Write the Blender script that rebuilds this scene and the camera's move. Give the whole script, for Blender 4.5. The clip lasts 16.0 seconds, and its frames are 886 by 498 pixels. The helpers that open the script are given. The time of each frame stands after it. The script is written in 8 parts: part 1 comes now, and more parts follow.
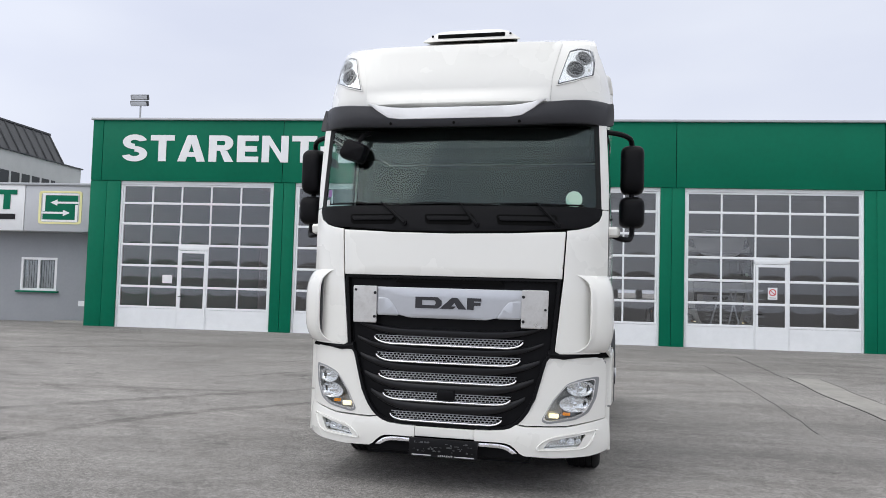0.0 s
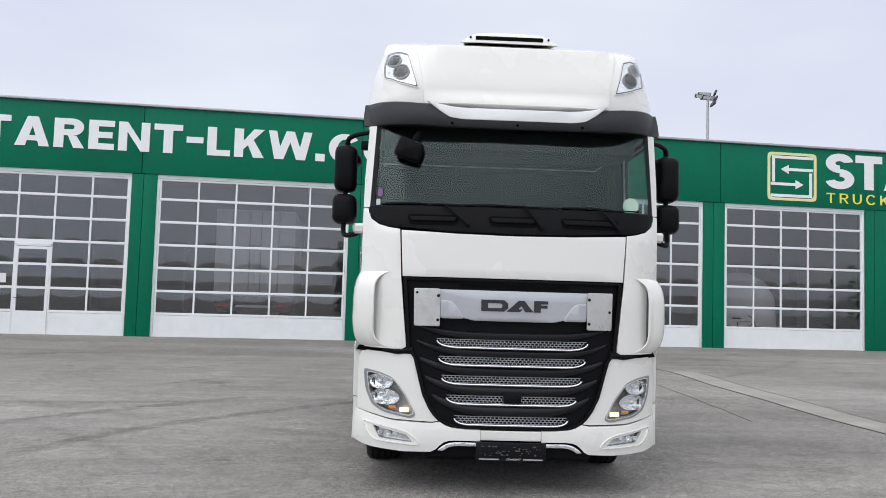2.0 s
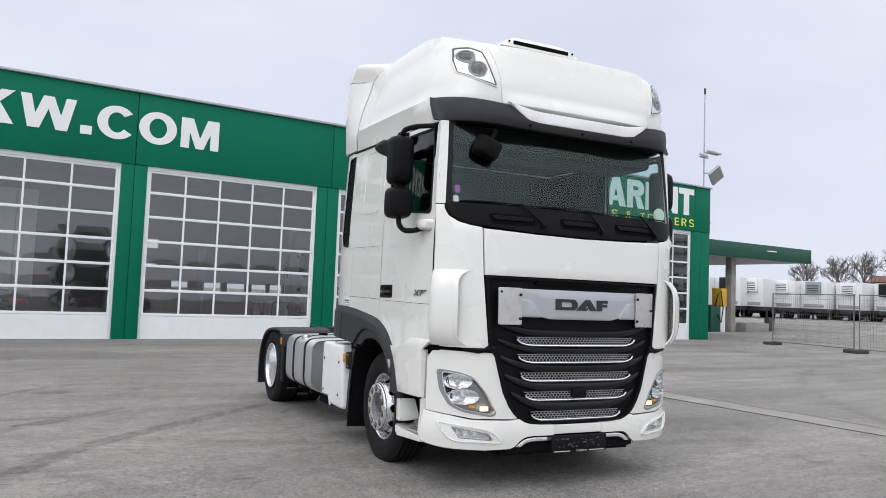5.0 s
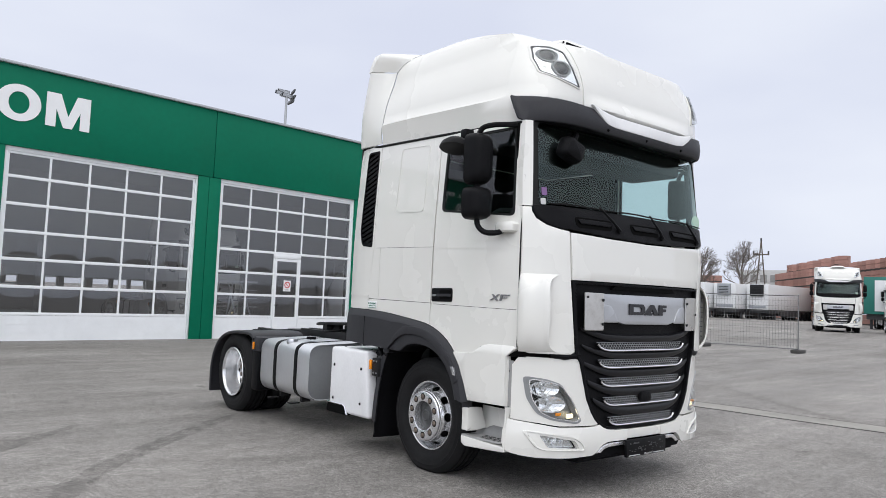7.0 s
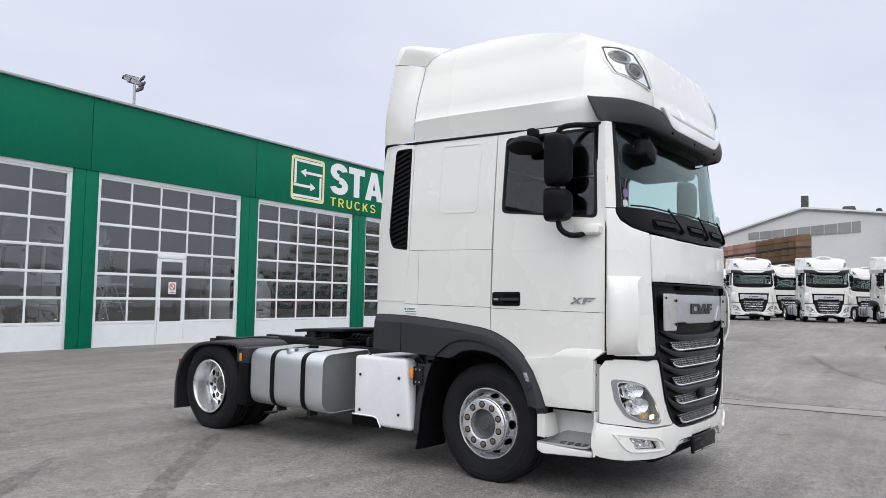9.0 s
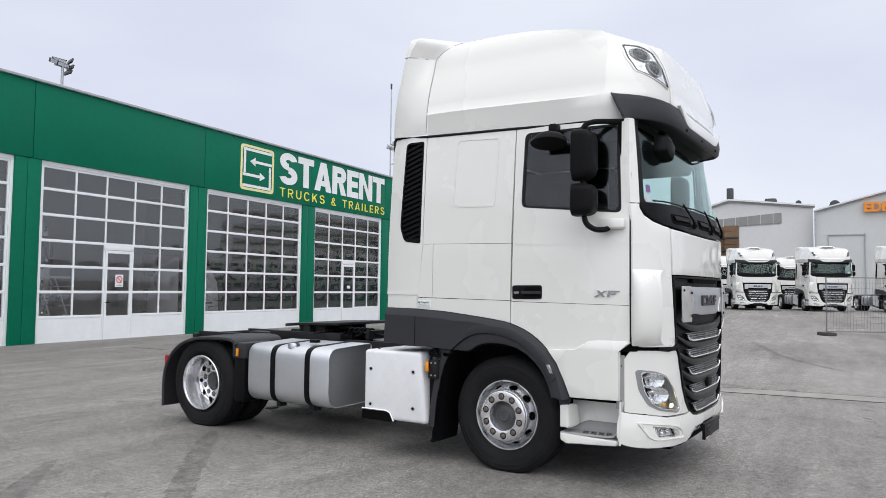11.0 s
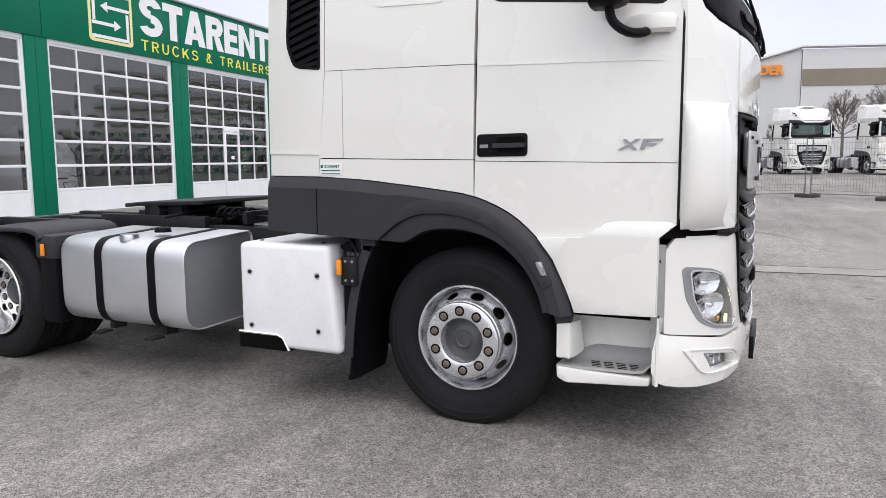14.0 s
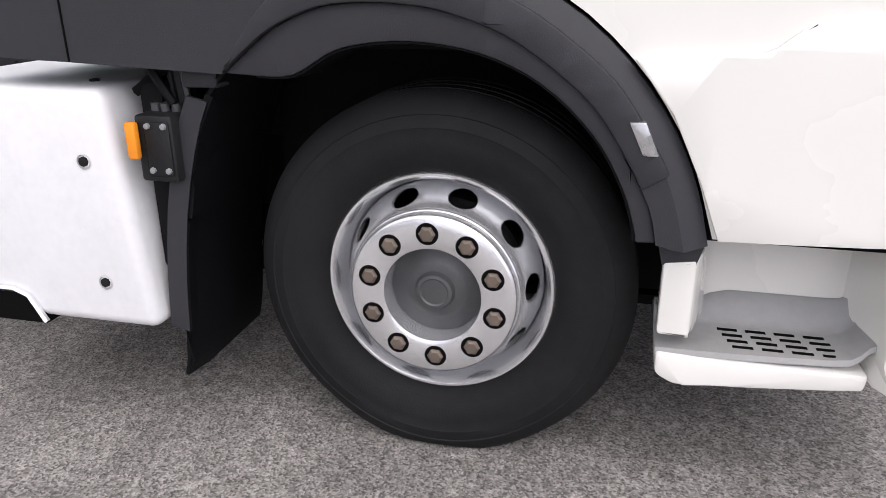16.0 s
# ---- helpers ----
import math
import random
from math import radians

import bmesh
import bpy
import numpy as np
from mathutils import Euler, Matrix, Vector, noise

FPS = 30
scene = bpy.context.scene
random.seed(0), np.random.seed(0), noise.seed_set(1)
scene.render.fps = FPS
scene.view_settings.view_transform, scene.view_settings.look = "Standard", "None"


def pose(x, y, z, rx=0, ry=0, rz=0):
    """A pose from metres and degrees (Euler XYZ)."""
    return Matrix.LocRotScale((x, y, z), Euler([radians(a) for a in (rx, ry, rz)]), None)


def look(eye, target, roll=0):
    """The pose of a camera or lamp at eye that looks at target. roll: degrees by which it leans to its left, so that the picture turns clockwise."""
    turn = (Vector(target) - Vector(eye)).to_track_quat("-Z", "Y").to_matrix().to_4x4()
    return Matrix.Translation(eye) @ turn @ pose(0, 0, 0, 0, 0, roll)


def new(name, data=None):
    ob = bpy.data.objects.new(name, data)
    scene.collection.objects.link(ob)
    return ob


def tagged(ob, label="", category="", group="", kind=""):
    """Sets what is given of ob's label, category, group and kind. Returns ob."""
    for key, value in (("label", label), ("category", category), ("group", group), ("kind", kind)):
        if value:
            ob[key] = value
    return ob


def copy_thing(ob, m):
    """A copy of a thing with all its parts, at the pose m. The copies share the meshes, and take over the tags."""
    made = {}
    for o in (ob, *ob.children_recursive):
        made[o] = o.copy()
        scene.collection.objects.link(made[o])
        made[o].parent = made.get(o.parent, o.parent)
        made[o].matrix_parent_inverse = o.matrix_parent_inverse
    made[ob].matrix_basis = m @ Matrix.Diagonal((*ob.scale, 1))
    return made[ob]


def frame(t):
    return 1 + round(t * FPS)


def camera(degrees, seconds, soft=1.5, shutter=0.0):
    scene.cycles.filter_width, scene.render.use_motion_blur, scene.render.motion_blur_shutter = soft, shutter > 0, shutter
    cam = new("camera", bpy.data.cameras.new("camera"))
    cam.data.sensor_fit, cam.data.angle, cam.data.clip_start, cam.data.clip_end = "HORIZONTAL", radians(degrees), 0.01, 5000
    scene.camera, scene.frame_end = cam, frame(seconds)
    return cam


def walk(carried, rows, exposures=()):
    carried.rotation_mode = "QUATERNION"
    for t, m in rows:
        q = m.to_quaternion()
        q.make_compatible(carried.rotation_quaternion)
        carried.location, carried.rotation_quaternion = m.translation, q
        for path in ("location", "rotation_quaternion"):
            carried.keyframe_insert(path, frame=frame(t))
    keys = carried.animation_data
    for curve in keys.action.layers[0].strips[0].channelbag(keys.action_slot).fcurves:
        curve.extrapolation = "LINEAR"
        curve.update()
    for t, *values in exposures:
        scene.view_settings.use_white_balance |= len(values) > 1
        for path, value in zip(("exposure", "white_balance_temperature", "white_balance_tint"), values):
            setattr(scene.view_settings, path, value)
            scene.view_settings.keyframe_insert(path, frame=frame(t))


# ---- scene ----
cam = camera(62.17, 16.0, soft=0.5)
PATH = [
    (0, (0.402, -6.839, 1.588), (-0.029, -2.868, 1.794), 1.62),
    (0.5, (-0.070, -6.810, 1.567), (-0.270, -2.821, 1.778), 1.75),
    (1, (-0.549, -6.840, 1.565), (-0.508, -2.846, 1.781), 1.69),
    (1.5, (-1.005, -6.810, 1.543), (-0.706, -2.828, 1.770), 1.72),
    (2, (-1.473, -6.730, 1.558), (-0.899, -2.778, 1.791), 1.71),
    (2.5, (-1.970, -6.674, 1.568), (-1.113, -2.774, 1.801), 1.62),
    (3, (-2.445, -6.515, 1.534), (-1.304, -2.689, 1.772), 1.76),
    (3.5, (-2.920, -6.368, 1.514), (-1.507, -2.634, 1.759), 2.03),
    (4, (-3.355, -6.171, 1.499), (-1.672, -2.551, 1.753), 2.10),
    (6.5, (-5.249, -4.699, 1.502), (-2.562, -1.747, 1.754), 2.40),
    (7, (-5.525, -4.293, 1.499), (-2.663, -1.511, 1.763), 2.38),
    (7.5, (-5.823, -3.908, 1.506), (-2.795, -1.309, 1.782), 2.19),
    (8, (-6.031, -3.511, 1.503), (-2.853, -1.097, 1.772), 1.61),
    (8.5, (-6.239, -3.125, 1.501), (-2.942, -0.877, 1.775), 1.26),
    (9, (-6.426, -2.758, 1.524), (-3.035, -0.654, 1.787), 1.00),
    (11.5, (-6.797, -2.059, 1.542), (-3.199, -0.321, 1.735), 0.75),
    (12, (-6.564, -1.925, 1.501), (-2.941, -0.236, 1.648), 0.81),
    (12.5, (-6.171, -1.718, 1.524), (-2.513, -0.100, 1.577), 0.50),
    (13, (-5.748, -1.431, 1.517), (-2.051, 0.092, 1.427), 0.25),
    (13.5, (-5.265, -1.207, 1.465), (-1.527, 0.191, 1.197), -0.09),
    (14, (-4.747, -0.990, 1.456), (-0.979, 0.263, 0.970), -0.37),
    (14.5, (-4.269, -0.759, 1.442), (-0.474, 0.293, 0.741), -0.48),
    (15, (-3.748, -0.576, 1.357), (0.046, 0.313, 0.453), -0.49),
    (15.5, (-3.237, -0.332, 1.290), (0.521, 0.377, 0.118), -0.57),
    (16, (-2.733, -0.130, 1.242), (0.972, 0.361, -0.185), -0.32),
]
walk(cam, [(t, look(eye, target, roll)) for t, eye, target, roll in PATH],
     [(0, 0.0, 6350, 9), (12, 0.0, 6350, 9), (13.5, 0.13, 6430, 10), (14.5, 0.29, 6500, 12), (15.5, 0.44, 6560, 14), (16, 0.52, 6580, 15)])

# ---- sky and sun: bright overcast, brighter towards the zenith and the hidden sun ----
world = bpy.data.worlds.new("overcast_sky")
scene.world = world
world.use_nodes = True
wn, wl = world.node_tree.nodes, world.node_tree.links
wn.clear()
w_out = wn.new("ShaderNodeOutputWorld")
w_bg = wn.new("ShaderNodeBackground")
w_sky = wn.new("ShaderNodeTexSky")
w_sky.sky_type, w_sky.sun_disc = "NISHITA", False
w_sky.sun_elevation, w_sky.sun_rotation = radians(45), radians(234)
w_sky_dim = wn.new("ShaderNodeVectorMath")
w_sky_dim.operation = "SCALE"
w_sky_dim.inputs["Scale"].default_value = 0.10
w_co = wn.new("ShaderNodeTexCoord")
w_sep = wn.new("ShaderNodeSeparateXYZ")
w_ramp = wn.new("ShaderNodeValToRGB")
w_ramp.color_ramp.interpolation = "EASE"
w_ramp.color_ramp.elements[0].position, w_ramp.color_ramp.elements[0].color = 0.34, (0.605, 0.62, 0.68, 1)
w_ramp.color_ramp.elements[1].position, w_ramp.color_ramp.elements[1].color = 1.0, (1.0, 0.99, 0.97, 1)
w_mid = w_ramp.color_ramp.elements.new(0.64)
w_mid.color = (0.85, 0.85, 0.86, 1)
w_up = wn.new("ShaderNodeVectorMath")
w_up.operation = "SCALE"
w_dot = wn.new("ShaderNodeVectorMath")
w_dot.operation = "DOT_PRODUCT"
w_dot.inputs[1].default_value = (-0.66, -0.50, 0.56)
w_glow = wn.new("ShaderNodeMapRange")
w_glow.interpolation_type = "SMOOTHSTEP"
w_glow.inputs["From Min"].default_value, w_glow.inputs["From Max"].default_value = -0.15, 1.0
w_glow.inputs["To Min"].default_value, w_glow.inputs["To Max"].default_value = 1.37, 1.92
w_map = wn.new("ShaderNodeMapping")
w_map.inputs["Scale"].default_value = (1.2, 1.2, 3.4)
w_noise = wn.new("ShaderNodeTexNoise")
w_noise.inputs["Scale"].default_value, w_noise.inputs["Detail"].default_value = 1.7, 4.0
w_noise.inputs["Roughness"].default_value = 0.45
w_cl = wn.new("ShaderNodeValToRGB")
w_cl.color_ramp.elements[0].position, w_cl.color_ramp.elements[0].color = 0.34, (0.88, 0.89, 0.945, 1)
w_cl.color_ramp.elements[1].position, w_cl.color_ramp.elements[1].color = 0.66, (1.03, 1.03, 1.03, 1)
w_mul = wn.new("ShaderNodeMix")
w_mul.data_type, w_mul.blend_type = "RGBA", "MULTIPLY"
w_mul.inputs["Factor"].default_value = 1.0
w_mix = wn.new("ShaderNodeMix")
w_mix.data_type = "RGBA"
w_mix.inputs["Factor"].default_value = 0.96
wl.new(w_co.outputs["Generated"], w_sep.inputs[0])
wl.new(w_sep.outputs["Z"], w_ramp.inputs[0])
wl.new(w_ramp.outputs[0], w_up.inputs[0])
wl.new(w_co.outputs["Generated"], w_dot.inputs[0])
wl.new(w_dot.outputs["Value"], w_glow.inputs[0])
wl.new(w_glow.outputs[0], w_up.inputs["Scale"])
wl.new(w_co.outputs["Generated"], w_map.inputs[0])
wl.new(w_map.outputs[0], w_noise.inputs["Vector"])
wl.new(w_noise.outputs[0], w_cl.inputs[0])
wl.new(w_up.outputs[0], w_mul.inputs["A"])
wl.new(w_cl.outputs[0], w_mul.inputs["B"])
wl.new(w_sky.outputs[0], w_sky_dim.inputs[0])
wl.new(w_sky_dim.outputs[0], w_mix.inputs["A"])
wl.new(w_mul.outputs["Result"], w_mix.inputs["B"])
wl.new(w_mix.outputs["Result"], w_bg.inputs["Color"])
wl.new(w_bg.outputs[0], w_out.inputs[0])

sun_data = bpy.data.lights.new("sun", "SUN")
sun_data.energy, sun_data.angle, sun_data.color = 0.55, radians(50), (1.0, 0.965, 0.91)
sun = new("sun", sun_data)
sun.matrix_world = look((-28, -20, 34), (0, 0, 0))


# ---- mesh helpers ----
def mesh_of(name, bm, material, smooth=38, fix=True):
    if fix:
        bmesh.ops.recalc_face_normals(bm, faces=bm.faces)
    me = bpy.data.meshes.new(name)
    bm.to_mesh(me)
    bm.free()
    me.materials.append(material)
    if smooth:
        me.polygons.foreach_set("use_smooth", [True] * len(me.polygons))
        me.set_sharp_from_angle(angle=radians(smooth))
    return me


def thing(name, label, category, m=None, group="", kind="", bm=None, material=None, smooth=38):
    """A top-level thing: an Empty, or one mesh."""
    ob = new(name, mesh_of(name, bm, material, smooth) if bm else None)
    if not bm:
        ob.empty_display_size = 0.2
    if m is not None:
        ob.matrix_basis = m
    return tagged(ob, label, category, group, kind)


def part(name, bm, material, parent, label="", smooth=38, m=None):
    ob = new(name, mesh_of(name, bm, material, smooth) if isinstance(bm, bmesh.types.BMesh) else bm)
    ob.parent = parent
    if m is not None:
        ob.matrix_basis = m
    if label:
        ob["label"] = label
    return ob


def solid(*boxes, bevel=0.0, seg=2):
    """One bmesh of boxes (x0, x1, y0, y1, z0, z1)."""
    bm = bmesh.new()
    for x0, x1, y0, y1, z0, z1 in boxes:
        bmesh.ops.create_cube(bm, size=1.0, matrix=Matrix.LocRotScale(((x0 + x1) / 2, (y0 + y1) / 2, (z0 + z1) / 2), None, (x1 - x0, y1 - y0, z1 - z0)))
    if bevel:
        bmesh.ops.bevel(bm, geom=bm.edges[:], offset=bevel, segments=seg, affect="EDGES", profile=0.5)
    return bm


def tube(points, radius, sides=8, cap=True, bm=None, closed=False):
    """A round bar along points."""
    bm = bm or bmesh.new()
    pts = [Vector(p) for p in points]
    rings, up = [], None
    n = len(pts)
    for i, p in enumerate(pts):
        a = pts[(i - 1) % n] if closed or i else pts[0]
        b = pts[(i + 1) % n] if closed or i < n - 1 else pts[-1]
        d = (b - a).normalized()
        if up is None:
            up = d.cross(Vector((0, 0, 1)))
            if up.length < 0.1:
                up = d.cross(Vector((0, 1, 0)))
        up = (up - d * up.dot(d)).normalized()
        side = d.cross(up)
        r = radius[i] if isinstance(radius, (list, tuple)) else radius
        rings.append([bm.verts.new(p + r * (math.cos(2 * math.pi * k / sides) * up + math.sin(2 * math.pi * k / sides) * side)) for k in range(sides)])
    for i in range(n if closed else n - 1):
        a, b = rings[i], rings[(i + 1) % n]
        for k in range(sides):
            bm.faces.new((a[k], a[(k + 1) % sides], b[(k + 1) % sides], b[k]))
    if cap and not closed:
        bm.faces.new(rings[0][::-1])
        bm.faces.new(rings[-1])
    return bm


def lathe(profile, steps=48, axis="x", bm=None, turn=0.0, part_turn=None):
    """Turn (offset along axis, radius) about the axis."""
    bm = bm or bmesh.new()
    rings = []
    full = part_turn is None
    span = 2 * math.pi if full else part_turn
    count = steps if full else steps + 1
    for k in range(count):
        a = turn + span * k / steps
        c, s = math.cos(a), math.sin(a)
        row = []
        for o, r in profile:
            co = {"x": (o, r * c, r * s), "y": (r * c, o, r * s), "z": (r * c, r * s, o)}[axis]
            row.append(bm.verts.new(co))
        rings.append(row)
    for k in range(count if full else count - 1):
        a, b = rings[k], rings[(k + 1) % count]
        for i in range(len(profile) - 1):
            bm.faces.new((a[i], a[i + 1], b[i + 1], b[i]))
    bmesh.ops.remove_doubles(bm, verts=bm.verts, dist=0.0002)
    return bm


def rounded(poly, r, seg=4):
    """A 2D polygon with its corners rounded; r: one radius, or one for each corner."""
    out, n = [], len(poly)
    for i, p in enumerate(poly):
        p, a, b = Vector(p), Vector(poly[i - 1]), Vector(poly[(i + 1) % n])
        rr = r[i] if isinstance(r, (list, tuple)) else r
        u, v = (a - p), (b - p)
        k = min(rr, 0.48 * u.length, 0.48 * v.length)
        if k < 1e-4:
            out.append(tuple(p))
            continue
        s, e = p + u.normalized() * k, p + v.normalized() * k
        for j in range(seg + 1):
            t = j / seg
            q = (1 - t) ** 2 * s + 2 * t * (1 - t) * p + t * t * e
            out.append(tuple(q))
    return out


def sheet(outline, holes, place, thick=0.02, cuts=((), ()), bevel=0.0, push=None):
    """A plate with holes from a 2D outline, bent by place(u, v, depth) and given thickness; cuts: lines of u and of v to bend along."""
    bm = bmesh.new()
    edges = []
    for loop in (outline, *holes):
        vs = [bm.verts.new((u, v, 0)) for u, v in loop]
        edges += [bm.edges.new((vs[i], vs[(i + 1) % len(vs)])) for i in range(len(vs))]
    bmesh.ops.triangle_fill(bm, use_beauty=True, use_dissolve=False, edges=edges)
    for k, axis in ((0, (1, 0, 0)), (1, (0, 1, 0))):
        for c in cuts[k]:
            co = [0, 0, 0]
            co[k] = c
            bmesh.ops.bisect_plane(bm, geom=bm.verts[:] + bm.edges[:] + bm.faces[:], plane_co=co, plane_no=axis, dist=1e-5)
    front = list(bm.verts)
    flat = {v: (v.co.x, v.co.y) for v in front}
    back = {v: bm.verts.new(place(*flat[v], thick)) for v in front}
    rim = [e for e in bm.edges if len(e.link_faces) == 1]
    faces = list(bm.faces)
    for f in faces:
        bm.faces.new([back[v] for v in reversed(f.verts)])
    for e in rim:
        a, b = e.verts
        bm.faces.new((a, b, back[b], back[a]))
    for v in front:
        v.co = place(*flat[v], 0.0)
    bmesh.ops.recalc_face_normals(bm, faces=bm.faces)
    if bevel:
        sharp = [e for e in bm.edges if len(e.link_faces) == 2 and e.calc_face_angle(0) > 0.9]
        bmesh.ops.bevel(bm, geom=sharp, offset=bevel, segments=2, affect="EDGES", profile=0.5)
    return bm


def steps_of(a, b, d):
    n = max(1, round(abs(b - a) / d))
    return [a + (b - a) * i / n for i in range(1, n)]


def clear_inside(ob, axis, sign, outer=0):
    """Give the inner face of a pane the clear glass, so that the pane shines on its outer face alone."""
    ob.data.materials.append(M_CLEAR)
    for f in ob.data.polygons:
        if f.index >= outer if outer else f.normal[axis] * sign > 0:
            f.material_index = 1
    ob.visible_shadow = False
    return ob


def letters(text, height, width, material, parent, m, name="lettering", depth=0.01, label="", weight=0.012):
    """Raised lettering from the built-in font, fitted to a height and width, lying in the local xy plane."""
    cu = bpy.data.curves.new(name, "FONT")
    cu.body, cu.extrude, cu.offset = text, depth / 2, weight
    cu.resolution_u = 3
    tmp = bpy.data.objects.new("tmp", cu)
    scene.collection.objects.link(tmp)
    bpy.context.view_layer.update()
    me = bpy.data.meshes.new_from_object(tmp.evaluated_get(bpy.context.evaluated_depsgraph_get()))
    bpy.data.objects.remove(tmp)
    xs = [v.co.x for v in me.vertices]
    ys = [v.co.y for v in me.vertices]
    kx, ky = width / (max(xs) - min(xs)), height / (max(ys) - min(ys))
    me.transform(Matrix.Diagonal((kx, ky, 1, 1)) @ Matrix.Translation((-min(xs), -min(ys), 0)))
    me.name = name
    me.materials.clear()
    me.materials.append(material)
    ob = new(name, me)
    ob.parent = parent
    ob.matrix_basis = m
    if label:
        ob["label"] = label
    return ob


# ---- materials ----
def nodes_of(name):
    ma = bpy.data.materials.new(name)
    ma.use_nodes = True
    nt = ma.node_tree
    return ma, nt.nodes, nt.links, nt.nodes["Principled BSDF"]


def mat(name, color, rough=0.5, metal=0.0, vary=0.08, scale=3.0, bump=0.0, bump_scale=60.0, coat=0.0, dirt=0.0, dirt_color=(0.12, 0.11, 0.1), spec=0.5, random_tint=0.0):
    """A surface with tone variation at two scales, roughness variation, fine relief and optional dirt."""
    ma, n, l, b = nodes_of(name)
    b.inputs["Metallic"].default_value = metal
    b.inputs["Coat Weight"].default_value = coat
    b.inputs["Coat Roughness"].default_value = 0.03
    b.inputs["Specular IOR Level"].default_value = spec
    co = n.new("ShaderNodeTexCoord")
    big, fine = n.new("ShaderNodeTexNoise"), n.new("ShaderNodeTexNoise")
    big.inputs["Scale"].default_value, big.inputs["Detail"].default_value = scale, 5
    fine.inputs["Scale"].default_value, fine.inputs["Detail"].default_value = scale * 14, 3
    for t in (big, fine):
        l.new(co.outputs["Object"], t.inputs["Vector"])
    mixf = n.new("ShaderNodeMath")
    mixf.operation = "ADD"
    half = n.new("ShaderNodeMath")
    half.operation, half.inputs[1].default_value = "MULTIPLY", 0.5
    l.new(fine.outputs[0], half.inputs[0])
    l.new(big.outputs[0], mixf.inputs[0])
    l.new(half.outputs[0], mixf.inputs[1])
    ramp = n.new("ShaderNodeMapRange")
    ramp.inputs["From Min"].default_value, ramp.inputs["From Max"].default_value = 0.45, 1.05
    ramp.inputs["To Min"].default_value, ramp.inputs["To Max"].default_value = 1 - vary, 1 + vary
    l.new(mixf.outputs[0], ramp.inputs[0])
    tint = n.new("ShaderNodeVectorMath")
    tint.operation = "SCALE"
    tint.inputs[0].default_value = color
    l.new(ramp.outputs[0], tint.inputs["Scale"])
    out = tint.outputs[0]
    if random_tint:
        oi = n.new("ShaderNodeObjectInfo")
        rr = n.new("ShaderNodeMapRange")
        rr.inputs["To Min"].default_value, rr.inputs["To Max"].default_value = 1 - random_tint, 1 + random_tint
        l.new(oi.outputs["Random"], rr.inputs[0])
        t2 = n.new("ShaderNodeVectorMath")
        t2.operation = "SCALE"
        l.new(out, t2.inputs[0])
        l.new(rr.outputs[0], t2.inputs["Scale"])
        out = t2.outputs[0]
    if dirt:
        dn = n.new("ShaderNodeTexNoise")
        dn.inputs["Scale"].default_value, dn.inputs["Detail"].default_value = scale * 2.3, 8
        dn.inputs["Roughness"].default_value = 0.7
        l.new(co.outputs["Object"], dn.inputs["Vector"])
        dr = n.new("ShaderNodeMapRange")
        dr.inputs["From Min"].default_value, dr.inputs["From Max"].default_value = 0.5, 0.75
        dr.inputs["To Max"].default_value = dirt
        l.new(dn.outputs[0], dr.inputs[0])
        mx = n.new("ShaderNodeMix")
        mx.data_type = "RGBA"
        l.new(dr.outputs[0], mx.inputs["Factor"])
        l.new(out, mx.inputs["A"])
        mx.inputs["B"].default_value = (*dirt_color, 1)
        out = mx.outputs["Result"]
    l.new(out, b.inputs["Base Color"])
    rv = n.new("ShaderNodeMapRange")
    rv.inputs["To Min"].default_value, rv.inputs["To Max"].default_value = max(0.02, rough - 0.08), min(1.0, rough + 0.08)
    l.new(big.outputs[0], rv.inputs[0])
    l.new(rv.outputs[0], b.inputs["Roughness"])
    if bump:
        bn = n.new("ShaderNodeTexNoise")
        bn.inputs["Scale"].default_value, bn.inputs["Detail"].default_value = bump_scale, 3
        l.new(co.outputs["Object"], bn.inputs["Vector"])
        bu = n.new("ShaderNodeBump")
        bu.inputs["Strength"].default_value, bu.inputs["Distance"].default_value = bump, 0.004
        l.new(bn.outputs[0], bu.inputs["Height"])
        l.new(bu.outputs[0], b.inputs["Normal"])
    return ma


